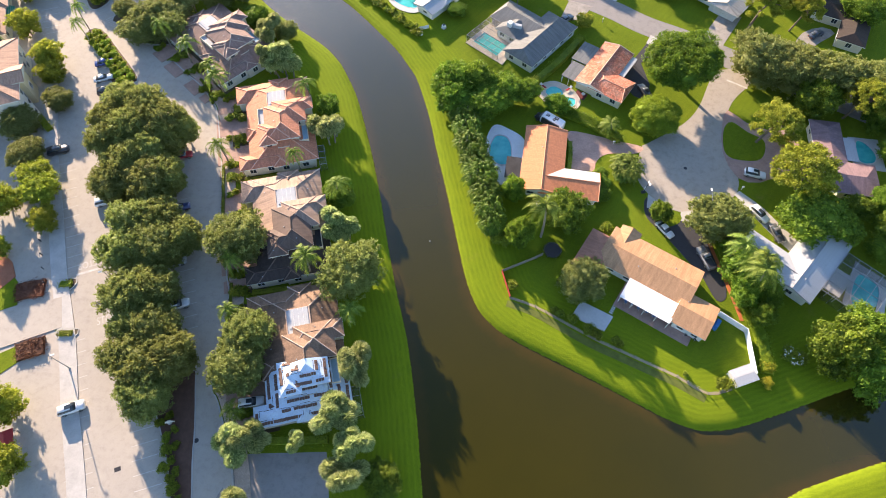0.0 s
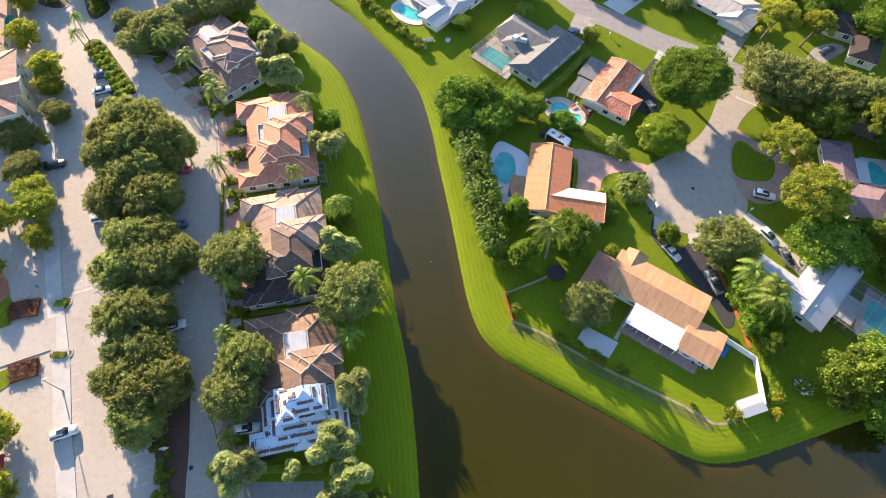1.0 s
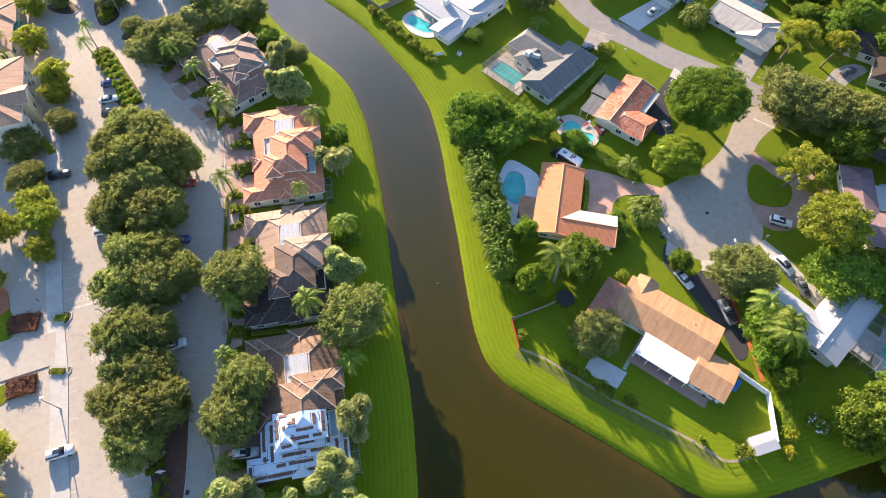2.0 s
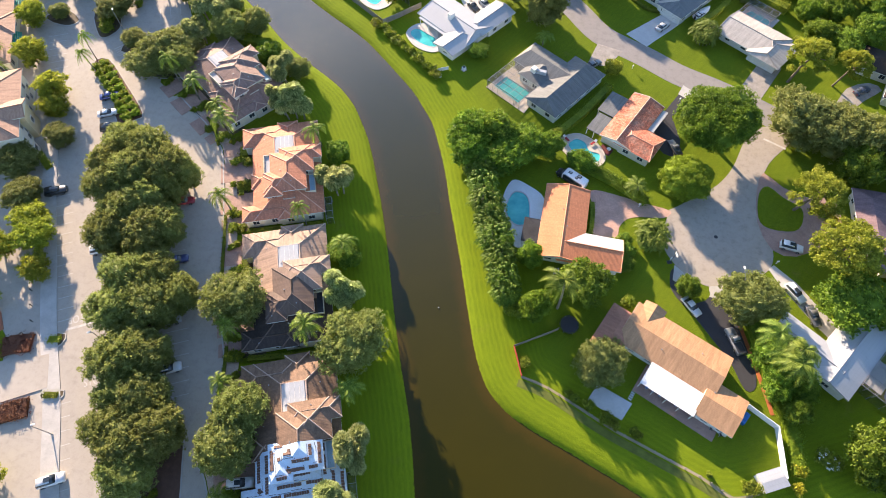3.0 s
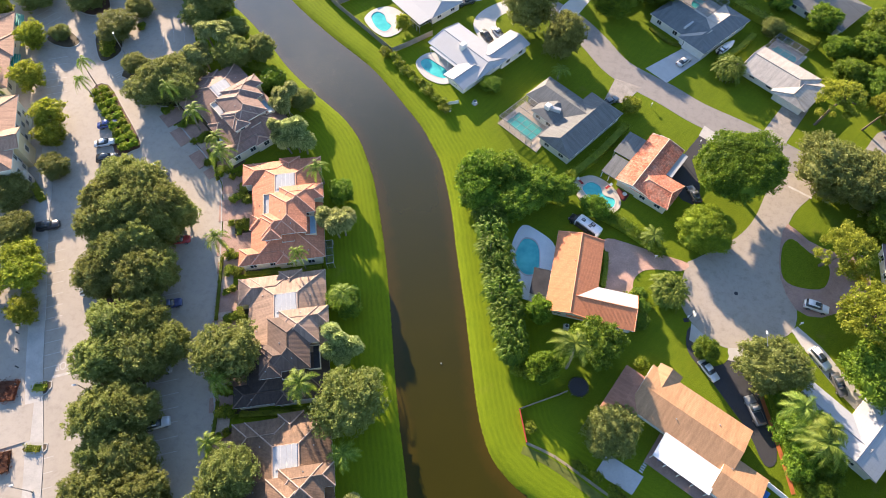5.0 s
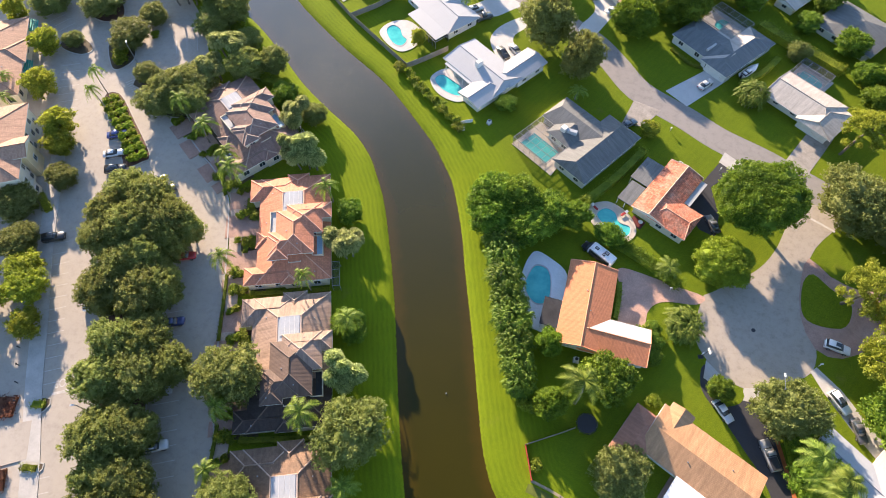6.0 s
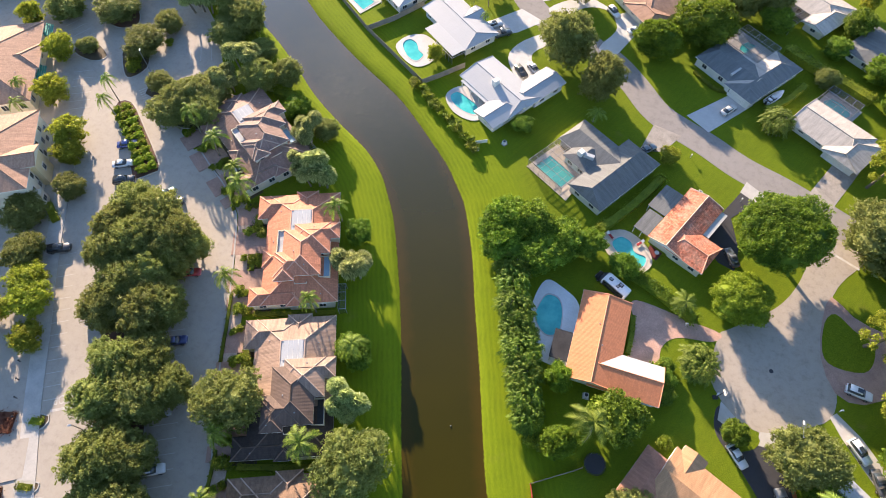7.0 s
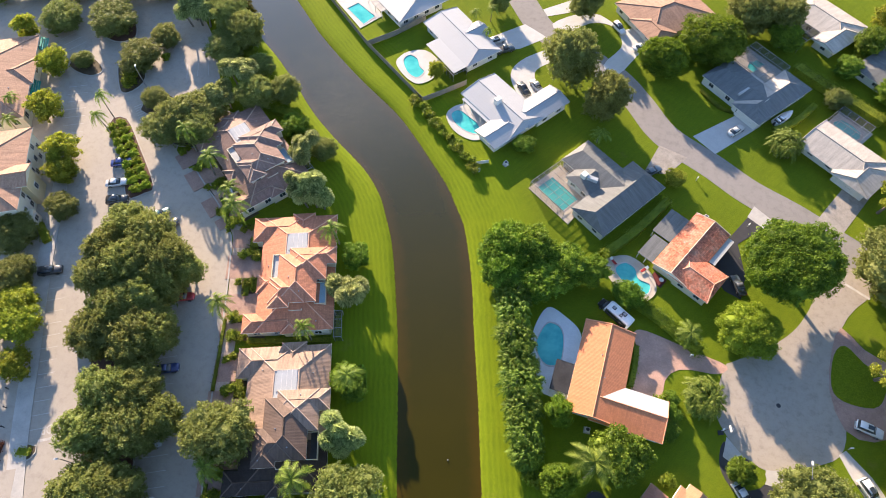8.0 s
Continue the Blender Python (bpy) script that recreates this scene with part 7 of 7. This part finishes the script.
# ---- street lamps and small posts ----
def street_lamp(x, y, yaw, height, arm, label):
    root = thing("street_lamp", pose(x, y, 0, 0, 0, yaw), label, "street lamp", "street lamps")
    part("pole", rod(bmesh.new(), (0, 0, -0.2), (0, 0, height), 0.11, 0.07), METAL, root)
    part("base", rod(bmesh.new(), (0, 0, 0), (0, 0, 0.5), 0.2, 0.18), CONCRETE, root)
    if arm:
        part("arm", rod(bmesh.new(), (0, 0, height - 0.3), (arm, 0, height + 0.2), 0.05), METAL, root)
    part("lamp_head", boxed(arm - 0.1, arm + 0.6, -0.16, 0.16, height + 0.12, height + 0.28, 0.04), TRIM, root, "pale lamp head")


street_lamp(44.3, 78.9, 95, 7.6, 2.2, "grey street lamp with a long arm")
street_lamp(-74.6, 41.9, 200, 6.8, 0.3, "car park lamp on a dark pole")
street_lamp(-76.5, 24.0, 30, 6.8, 0.3, "car park lamp on a dark pole")
street_lamp(-90.4, 71.0, 200, 6.8, 0.3, "car park lamp on a dark pole")
street_lamp(-114.0, 124.6, 120, 6.8, 0.3, "car park lamp on a dark pole")
for k in range(9):
    t = k / 8
    x, y = -104.6 + 15.6 * t, 64.6 - 24.6 * t
    root = thing("bollard_lamp", pose(x - 1.0, y, 0.14), "short dark bollard lamp on the walk", "bollard", "walk bollards")
    part("post", rod(bmesh.new(), (0, 0, 0), (0, 0, 0.9), 0.09), DARK, root)
    part("cap", rod(bmesh.new(), (0, 0, 0.9), (0, 0, 1.05), 0.16, 0.1), DARK, root)


def mailbox(x, y, yaw):
    root = thing("mailbox", pose(x, y, 0, 0, 0, yaw), "white mailbox on a post beside the street", "mailbox", "mailboxes")
    part("post", boxed(-0.05, 0.05, -0.05, 0.05, -0.1, 1.0), TRIM, root)
    part("box", boxed(-0.28, 0.28, -0.12, 0.12, 1.0, 1.28, 0.04), TRIM, root)


for x, y, yaw in ((32.1, 84.6, 60), (54.0, 88.6, 20), (33.0, 131.0, 60), (20.9, 140.0, 60), (-27.2, 126.4, 0), (24.9, 97.0, 10)):
    mailbox(x, y, yaw)


# ---- cars ----
def loft(rows):
    """A closed skin through cross-sections of equal count."""
    bm = bmesh.new()
    rings = [[bm.verts.new(p) for p in row] for row in rows]
    n = len(rings[0])
    for r, s in zip(rings, rings[1:]):
        for k in range(n):
            bm.faces.new((r[k], r[(k + 1) % n], s[(k + 1) % n], s[k]))
    bm.faces.new(rings[0][::-1])
    bm.faces.new(rings[-1])
    bmesh.ops.recalc_face_normals(bm, faces=bm.faces)
    for f in bm.faces:
        f.smooth = True
    return bm


def body_rows(profile, width, floor=0.28):
    rows = []
    for x, top, w in profile:
        h = width / 2 * w
        rows.append([(x, -h * 0.92, floor), (x, -h, floor + 0.2), (x, -h, top - 0.16), (x, -h * 0.86, top), (x, h * 0.86, top), (x, h, top - 0.16), (x, h, floor + 0.2), (x, h * 0.92, floor)])
    return rows


def car_model(style, length, width, height):
    root = new("car")
    L = length / 2
    hood = {"sedan": 0.92, "suv": 1.08, "pickup": 1.12}[style]
    part("body", loft(body_rows([(-L, hood - 0.12, 0.86), (-L + 0.15, hood, 0.95), (-L * 0.4, hood + 0.02, 1), (L * 0.35, hood, 1), (L * 0.8, hood - 0.08, 0.96), (L - 0.1, hood - 0.16, 0.88), (L, hood - 0.3, 0.8)], width)), PAINT, root)
    back, front = {"sedan": (-L * 0.72, L * 0.42), "suv": (-L * 0.93, L * 0.40), "pickup": (-L * 0.12, L * 0.46)}[style]
    slope = {"sedan": 0.75, "suv": 0.25, "pickup": 0.2}[style]
    h = width / 2
    cabin = [[(x, -h * w, hood - 0.05), (x + s * 0, -h * w * 0.84, z), (x, h * w * 0.84, z), (x, h * w, hood - 0.05)] for x, z, w, s in
             ((back, hood, 0.88, 0), (back + slope, height - 0.08, 0.88, 0), ((back + front) / 2, height - 0.02, 0.9, 0), (front - 0.75, height - 0.1, 0.88, 0), (front, hood, 0.86, 0))]
    part("glazing", loft(cabin), GLASS, root, "dark car glazing")
    roof = [[(x, -h * 0.73, z), (x, -h * 0.68, z + 0.05), (x, h * 0.68, z + 0.05), (x, h * 0.73, z)] for x, z in ((back + slope - 0.05, height - 0.10), ((back + front) / 2, height - 0.03), (front - 0.72, height - 0.12))]
    part("roof", loft(roof), PAINT, root)
    if style == "suv":
        part("sunroof", boxed(-0.75, 0.35, -h * 0.42, h * 0.42, height - 0.02, height + 0.04, 0.02), GLASS, root, "dark glass sunroof")
    if style == "pickup":
        part("load_bed", boxed(-L + 0.15, back - 0.1, -h * 0.8, h * 0.8, hood + 0.0, hood + 0.03), DARK, root, "dark open load bed")
    for x in (-L * 0.6, L * 0.6):
        for y in (-h + 0.06, h - 0.06):
            wheel = part("wheel", rod(bmesh.new(), (x, y - 0.11, 0.33), (x, y + 0.11, 0.33), 0.33, sides=14), RUBBER, root)
            part("rim", rod(bmesh.new(), (x, y - 0.12, 0.33), (x, y + 0.12, 0.33), 0.19, sides=10), METAL, wheel)
    for y in (-h * 0.66, h * 0.66):
        part("headlight", boxed(L - 0.2, L - 0.01, y - 0.17, y + 0.17, hood - 0.38, hood - 0.25, 0.02), CLEAR_LENS, root)
        part("tail_light", boxed(-L - 0.02, -L + 0.1, y - 0.15, y + 0.15, hood - 0.32, hood - 0.15, 0.02), RED_LENS, root)
    return root


MODELS = {}


def park(style, x, y, yaw, colour, label):
    m = pose(x, y, 0.045, 0, 0, yaw)
    if style not in MODELS:
        dims = {"sedan": (4.7, 1.82, 1.45), "suv": (4.75, 1.9, 1.72), "pickup": (5.6, 1.95, 1.82)}[style]
        root = MODELS[style] = car_model(style, *dims)
        root.matrix_basis = m
    else:
        root = copy_thing(MODELS[style], m)
    for ob in root.children:
        ob.color = (*colour, 1)
    tagged(root, label, "car", "parked cars")


WHITE_PAINT, SILVER, BLACK_PAINT = (0.75, 0.75, 0.75), (0.42, 0.43, 0.44), (0.012, 0.012, 0.014)
park("sedan", 36.5, 74.5, -48, (0.62, 0.63, 0.64), "silver-white saloon on the asphalt driveway")
park("pickup", 44.9, 68.7, 116, (0.18, 0.19, 0.20), "dark grey pickup truck on the asphalt driveway")
park("suv", 57.2, 93.2, -8, WHITE_PAINT, "white estate car on brick pavers")
park("suv", 57.2, 82.0, -50, WHITE_PAINT, "white hatchback on the concrete driveway")
park("sedan", 60.4, 77.6, -70, (0.06, 0.06, 0.065), "dark saloon behind the white hatchback")
park("sedan", 28.0, 157.5, 53, (0.6, 0.6, 0.58), "white saloon on a pale driveway")
park("suv", -5.1, 184.0, -46, WHITE_PAINT, "white estate car on the loop driveway")
park("sedan", 1.7, 178.9, 47, WHITE_PAINT, "white saloon by the garage")
park("sedan", -23.7, 154.4, -46, BLACK_PAINT, "black saloon on the white driveway")
park("sedan", -20.8, 156.2, -44, SILVER, "silver saloon on the white driveway")
park("pickup", -32.2, 166.2, 38, (0.03, 0.05, 0.06), "dark pickup truck on the white driveway")
park("suv", -35.0, 168.8, 40, (0.55, 0.57, 0.58), "pale estate car on the white driveway")
park("sedan", 10.9, 139.0, 44, (0.14, 0.17, 0.2), "blue-grey saloon beside the grey house")
park("sedan", -74.6, 76.4, 22, (0.45, 0.012, 0.02), "red saloon under the median oaks")
park("sedan", -90.0, 92.3, 50, (0.01, 0.10, 0.10), "dark teal saloon beside the median")
park("sedan", -86.9, 90.6, 44, (0.04, 0.045, 0.06), "dark saloon beside the median")
park("sedan", -106.2, 102.0, 30, (0.02, 0.05, 0.28), "blue saloon by the hedge island")
park("sedan", -103.9, 96.6, 28, WHITE_PAINT, "white saloon by the hedge island")
park("suv", -101.0, 92.6, 28, BLACK_PAINT, "black compact car by the hedge island")
park("suv", -103.9, 72.8, 29, BLACK_PAINT, "black estate car in a marked stall")
park("sedan", -69.6, 62.2, 27, (0.012, 0.03, 0.16), "dark blue saloon under the oaks")
park("sedan", -65.2, 49.0, 27, SILVER, "silver saloon half under the oaks")
park("suv", -60.9, 39.8, 29, WHITE_PAINT, "white car beside the median")
park("suv", -72.2, 16.8, 30, WHITE_PAINT, "white estate car in a marked stall")
park("sedan", -55.0, 27.0, 27, SILVER, "silver saloon half under the oaks")
park("suv", -86.4, 61.2, 28, WHITE_PAINT, "white car half under the oaks")
park("suv", -39.8, 23.4, 18, WHITE_PAINT, "white car before a town house garage")
park("sedan", -76.6, 104.2, 44, (0.6, 0.6, 0.6), "white car before a town house garage")
park("sedan", 32.2, 115.4, 120, BLACK_PAINT, "black car in the dark driveway")
park("sedan", 77.8, 144.1, 38, (0.02, 0.03, 0.06), "dark blue saloon on the curved driveway")


def motorhome():
    root = thing("camper_van", pose(9.3, 100.9, 0.02, 0, 0, 151), "long white camper van with a black cab and roof vents", "camper van", "parked cars")
    body = loft(body_rows([(-3.7, 2.5, 0.96), (-3.5, 2.65, 1), (0.0, 2.7, 1), (1.4, 2.68, 1), (1.9, 2.45, 0.98), (2.1, 1.6, 0.95)], 2.2, 0.35))
    part("body", body, VINYL, root)
    cab = loft(body_rows([(1.9, 1.95, 0.97), (2.3, 1.9, 0.97), (2.9, 1.25, 0.94), (3.6, 1.1, 0.86), (3.75, 0.8, 0.8)], 2.0, 0.35))
    part("cab", cab, DARK, root, "black cab and bonnet")
    part("windscreen", loft([[(2.34, -0.82, 1.93), (2.34, 0.82, 1.93), (2.28, 0.82, 1.86), (2.28, -0.82, 1.86)], [(2.94, -0.88, 1.3), (2.94, 0.88, 1.3), (2.88, 0.88, 1.22), (2.88, -0.88, 1.22)]]), GLASS, root)
    for side in (-1, 1):
        part("side_panel", boxed(-3.3, 1.7, side * 1.12 - 0.03, side * 1.12 + 0.03, 0.55, 2.3, 0.01), DARK, root, "black side panel")
        part("side_window", boxed(-2.6, 1.3, side * 1.16 - 0.02, side * 1.16 + 0.02, 1.5, 2.15), GLASS, root)
        part("mirror", boxed(2.2, 2.4, side * 1.2 - 0.12, side * 1.2 + 0.12, 1.4, 1.75, 0.04), DARK, root)
        part("headlight", boxed(3.6, 3.74, side * 0.65 - 0.16, side * 0.65 + 0.16, 0.75, 0.95, 0.03), CLEAR_LENS, root)
    for x, y, w in ((0.6, 0.1, 0.42), (-1.3, 0.45, 0.32), (-1.6, -0.3, 0.5)):
        vent = part("roof_vent", boxed(x - w, x + w, y - w * 0.8, y + w * 0.8, 2.66, 2.84, 0.05), DARK, root)
        part("vent_lid", boxed(x - w * 0.6, x + w * 0.6, y - w * 0.5, y + w * 0.5, 2.84, 2.88, 0.02), METAL, vent)
    part("awning", rod(bmesh.new(), (-3.2, 1.16, 2.5), (1.4, 1.16, 2.5), 0.09, sides=8), METAL, root, "rolled side awning")
    for x in (-2.2, 2.8):
        for y in (-0.95, 0.95):
            wheel = part("wheel", rod(bmesh.new(), (x, y - 0.12, 0.36), (x, y + 0.12, 0.36), 0.36, sides=14), RUBBER, root)
            part("rim", rod(bmesh.new(), (x, y - 0.13, 0.36), (x, y + 0.13, 0.36), 0.2, sides=10), METAL, wheel)


motorhome()


def boat():
    root = thing("motor_boat", pose(38.3, 164.9, 0, 0, 0, 54), "white motor boat on a trailer", "boat")
    hull = loft([[(x, -w, 1.15 + r), (x, -w * 0.55, 0.6 + r), (x, 0, 0.45 + r), (x, w * 0.55, 0.6 + r), (x, w, 1.15 + r)] for x, w, r in ((-3.2, 1.05, 0), (-1.0, 1.15, 0), (1.2, 1.0, 0.08), (2.6, 0.5, 0.2), (3.3, 0.08, 0.32))])
    part("hull", hull, VINYL, root)
    part("cockpit", boxed(-2.6, 0.6, -0.75, 0.75, 1.14, 1.19), DARK, root)
    for x in (-1.9, -0.6):
        part("seat", boxed(x - 0.3, x + 0.3, -0.55, 0.55, 1.19, 1.55, 0.06), VINYL, root)
    part("engine", boxed(-3.65, -3.2, -0.25, 0.25, 0.7, 1.6, 0.08), DARK, root)
    part("trailer", boxed(-3.0, 3.4, -0.08, 0.08, 0.35, 0.47), METAL, root)
    for y in (-0.95, 0.95):
        part("wheel", rod(bmesh.new(), (-0.8, y - 0.1, 0.3), (-0.8, y + 0.1, 0.3), 0.3, sides=12), RUBBER, root)
    part("jack", boxed(3.2, 3.3, -0.05, 0.05, 0, 0.4), METAL, root)


boat()


def canopy():
    root = thing("red_canopy", pose(-79.0, 8.2, 0.14, 0, 0, 32), "red cloth canopy over an outdoor seating place", "canopy")
    bm, lines = roof_mesh(-1.1, 1.1, -3.0, 3.0, 2.5, 0.5, "b", (0.5, 0.5), 0.1)
    part("cloth", bm, (RED_CLOTH, RED_CLOTH, RED_CLOTH), root)
    for x in (-1.0, 1.0):
        for y in (-2.9, 0, 2.9):
            part("post", rod(bmesh.new(), (x, y, 0), (x, y, 2.4), 0.05), DARK, root)


canopy()


# ---- garden furniture and small things ----
def chair_model(mat, label):
    root = new("garden_chair")
    part("seat", boxed(-0.27, 0.27, -0.25, 0.25, 0.38, 0.44, 0.02), mat, root)
    back = boxed(-0.27, 0.27, -0.03, 0.03, 0.0, 0.55, 0.02)
    part("backrest", back, mat, root, at=pose(0, 0.26, 0.42, -12))
    for x in (-0.24, 0.24):
        part("armrest", boxed(x - 0.03, x + 0.03, -0.24, 0.24, 0.6, 0.64, 0.01), TRIM, root)
        for y in (-0.22, 0.22):
            part("leg", rod(bmesh.new(), (x, y, 0), (x, y, 0.62), 0.025, sides=6), TRIM, root)
    return tagged(root, label, "chair", "patio chairs")


def chairs(mat, label, spots):
    first = None
    for x, y, z, yaw in spots:
        if first is None:
            first = chair_model(mat, label)
            first.matrix_basis = pose(x, y, z, 0, 0, yaw)
        else:
            tagged(copy_thing(first, pose(x, y, z, 0, 0, yaw)), label, "chair", "patio chairs")


def table(x, y, z, yaw, long, wide, mat, label):
    root = thing("garden_table", pose(x, y, z, 0, 0, yaw), label, "table")
    part("tabletop", boxed(-long / 2, long / 2, -wide / 2, wide / 2, 0.70, 0.75, 0.02), mat, root)
    for a in (-1, 1):
        for b in (-1, 1):
            part("leg", boxed(a * (long / 2 - 0.1) - 0.03, a * (long / 2 - 0.1) + 0.03, b * (wide / 2 - 0.1) - 0.03, b * (wide / 2 - 0.1) + 0.03, 0, 0.7), TRIM, root)


chairs(BLUE_CLOTH, "blue-cushioned garden chair on the brick patio", [(28.4, 55.7, 0.12, 20), (29.6, 55.3, 0.12, -30), (31.0, 54.7, 0.12, 60), (32.6, 54.2, 0.12, -20), (33.9, 53.5, 0.12, 30)])
chairs(DARK, "dark metal garden chair on the brick patio", [(39.5, 51.9, 0.12, 66), (41.9, 49.8, 0.12, 200), (42.6, 50.9, 0.12, -70), (40.2, 50.5, 0.12, 160), (19.8, 112.4, 0.1, 40), (21.0, 111.9, 0.1, 90), (22.0, 111.4, 0.1, -30)])
table(30.4, 55.6, 0.12, -24, 1.3, 0.8, TRIM, "white garden table on the brick patio")
table(41.0, 51.2, 0.12, -24, 1.7, 0.9, TRIM, "white garden table at the end of the patio")


def lounger(x, y, z, yaw):
    root = thing("sun_lounger", pose(x, y, z, 0, 0, yaw), "white sun lounger beside the kidney pool", "lounger", "pool loungers")
    part("frame", boxed(-0.95, 0.45, -0.32, 0.32, 0.26, 0.32, 0.02), TRIM, root)
    part("backrest", boxed(0, 0.75, -0.32, 0.32, 0, 0.06, 0.02), TRIM, root, at=pose(0.45, 0, 0.28, 0, -35))
    part("cushion", boxed(-0.9, 0.42, -0.28, 0.28, 0.32, 0.39, 0.03), RED_CLOTH, root, "red seat cushion")
    for a in (-0.85, 0.4):
        for b in (-0.27, 0.27):
            part("leg", rod(bmesh.new(), (a, b, 0), (a, b, 0.27), 0.025, sides=6), TRIM, root)


for spot in ((6.9, 112.8, 0.14, 140), (13.3, 112.9, 0.14, 50)):
    lounger(*spot)


rug = thing("outdoor_rug", pose(16.4, 111.7, 0.03, 0, 0, -25), "dark red outdoor rug beside the pool", "rug")
part("mat", boxed(-1.4, 1.4, -1.1, 1.1, 0.0, 0.05, 0.02), MAROON, rug)
part("border", boxed(-1.5, 1.5, -1.2, 1.2, -0.02, 0.03, 0.01), DARK, rug, "dark woven border")
round_top = thing("round_table", pose(17.0, 111.5, 0.08), "small round white table on a red rug", "table")
part("tabletop", rod(bmesh.new(), (0, 0, 0.7), (0, 0, 0.74), 0.5, sides=16), TRIM, round_top)
part("pedestal", rod(bmesh.new(), (0, 0, 0), (0, 0, 0.7), 0.06, sides=8), TRIM, round_top)

for k in range(7):
    t = k / 6
    ob = part("stepping_stone", boxed(-0.36, 0.36, -0.14, 0.14, -0.05, 0.05, 0.02), WHITE_CONCRETE, at=pose(25.6 + 1.1 * t, 53.0 + 2.6 * t, 0, 0, 0, -24 + (k % 3) * 3))
    tagged(ob, "pale concrete stepping stone in the lawn", "stepping stone", "stepping stones")

cover = thing("covered_barbecue", pose(46.3, 53.7, 0, 0, 0, 60), "barbecue under a bright blue cover by the fence", "barbecue")
part("cover", boxed(-1.2, 1.2, -0.45, 0.45, 0.0, 1.0, 0.12), BLUE_CLOTH, cover)
part("lid", boxed(-0.6, 0.6, -0.35, 0.35, 0.98, 1.25, 0.12), BLUE_CLOTH, cover)


def air_conditioner(x, y, yaw):
    root = thing("air_conditioner", pose(x, y, 0, 0, 0, yaw), "white outdoor air conditioner on a pad", "air conditioner", "air conditioners")
    part("pad", boxed(-0.6, 0.6, -0.6, 0.6, -0.05, 0.1), CONCRETE, root)
    part("body", boxed(-0.42, 0.42, -0.42, 0.42, 0.1, 0.95, 0.04), TRIM, root)
    part("fan_grille", rod(bmesh.new(), (0, 0, 0.95), (0, 0, 0.98), 0.33, sides=16), DARK, root)


for spot in ((8.9, 76.8, 5), (22.6, 67.6, -24), (-21.6, 130.4, -33), (24.0, 130.2, -25)):
    air_conditioner(*spot)

box_root = thing("utility_box", pose(-27.3, 126.6, 0, 0, 0, 30), "pale utility box on the canal lawn", "utility box")
part("body", boxed(-0.5, 0.5, -0.35, 0.35, 0, 0.9, 0.04), TRIM, box_root)
part("lid", boxed(-0.55, 0.55, -0.4, 0.4, 0.9, 0.98, 0.02), TRIM, box_root)


def hoop(x, y, yaw):
    root = thing("basketball_hoop", pose(x, y, 0, 0, 0, yaw), "white basketball hoop beside the turning circle", "basketball hoop")
    part("base", boxed(-0.5, 0.5, -0.4, 0.4, 0, 0.2, 0.05), DARK, root)
    part("pole", rod(bmesh.new(), (0, 0, 0.1), (0.3, 0, 3.2), 0.05), DARK, root)
    part("backboard", boxed(0.5, 0.54, -0.6, 0.6, 2.8, 3.6), TRIM, root)
    ring = bmesh.new()
    for k in range(16):
        a, b = math.tau * k / 16, math.tau * (k + 1) / 16
        rod(ring, (0.85 + 0.26 * math.cos(a), 0.26 * math.sin(a), 3.0), (0.85 + 0.26 * math.cos(b), 0.26 * math.sin(b), 3.0), 0.03, sides=5)
    part("ring", ring, TRIM, root)


hoop(32.0, 84.2, 20)

buoy = thing("buoy", pose(-13.5, 63.9, WATER_LEVEL), "small weathered float on the canal", "buoy")
part("float", rod(bmesh.new(), (0, 0, -0.1), (0, 0, 0.16), 0.16, 0.1, 10), CONCRETE, buoy)
part("eyelet", rod(bmesh.new(), (0, 0, 0.14), (0, 0, 0.24), 0.03, 0.03, 6), METAL, buoy)

stones = thing("garden_ornament", pose(-53.4, 17.4, 0.15, 0, 0, 20), "pale leaping garden ornament among median shrubs", "ornament")
body = bmesh.new()
for k in range(6):
    a, b = k / 6, (k + 1) / 6
    rod(body, (-0.9 + 1.8 * a, 0, 0.35 + 0.5 * math.sin(math.pi * a)), (-0.9 + 1.8 * b, 0, 0.35 + 0.5 * math.sin(math.pi * b)), 0.08 + 0.14 * math.sin(math.pi * a), 0.08 + 0.14 * math.sin(math.pi * b), 8)
part("figure", body, TRIM, stones)
part("plinth", boxed(-0.3, 0.3, -0.3, 0.3, -0.1, 0.75, 0.03), CONCRETE, stones)
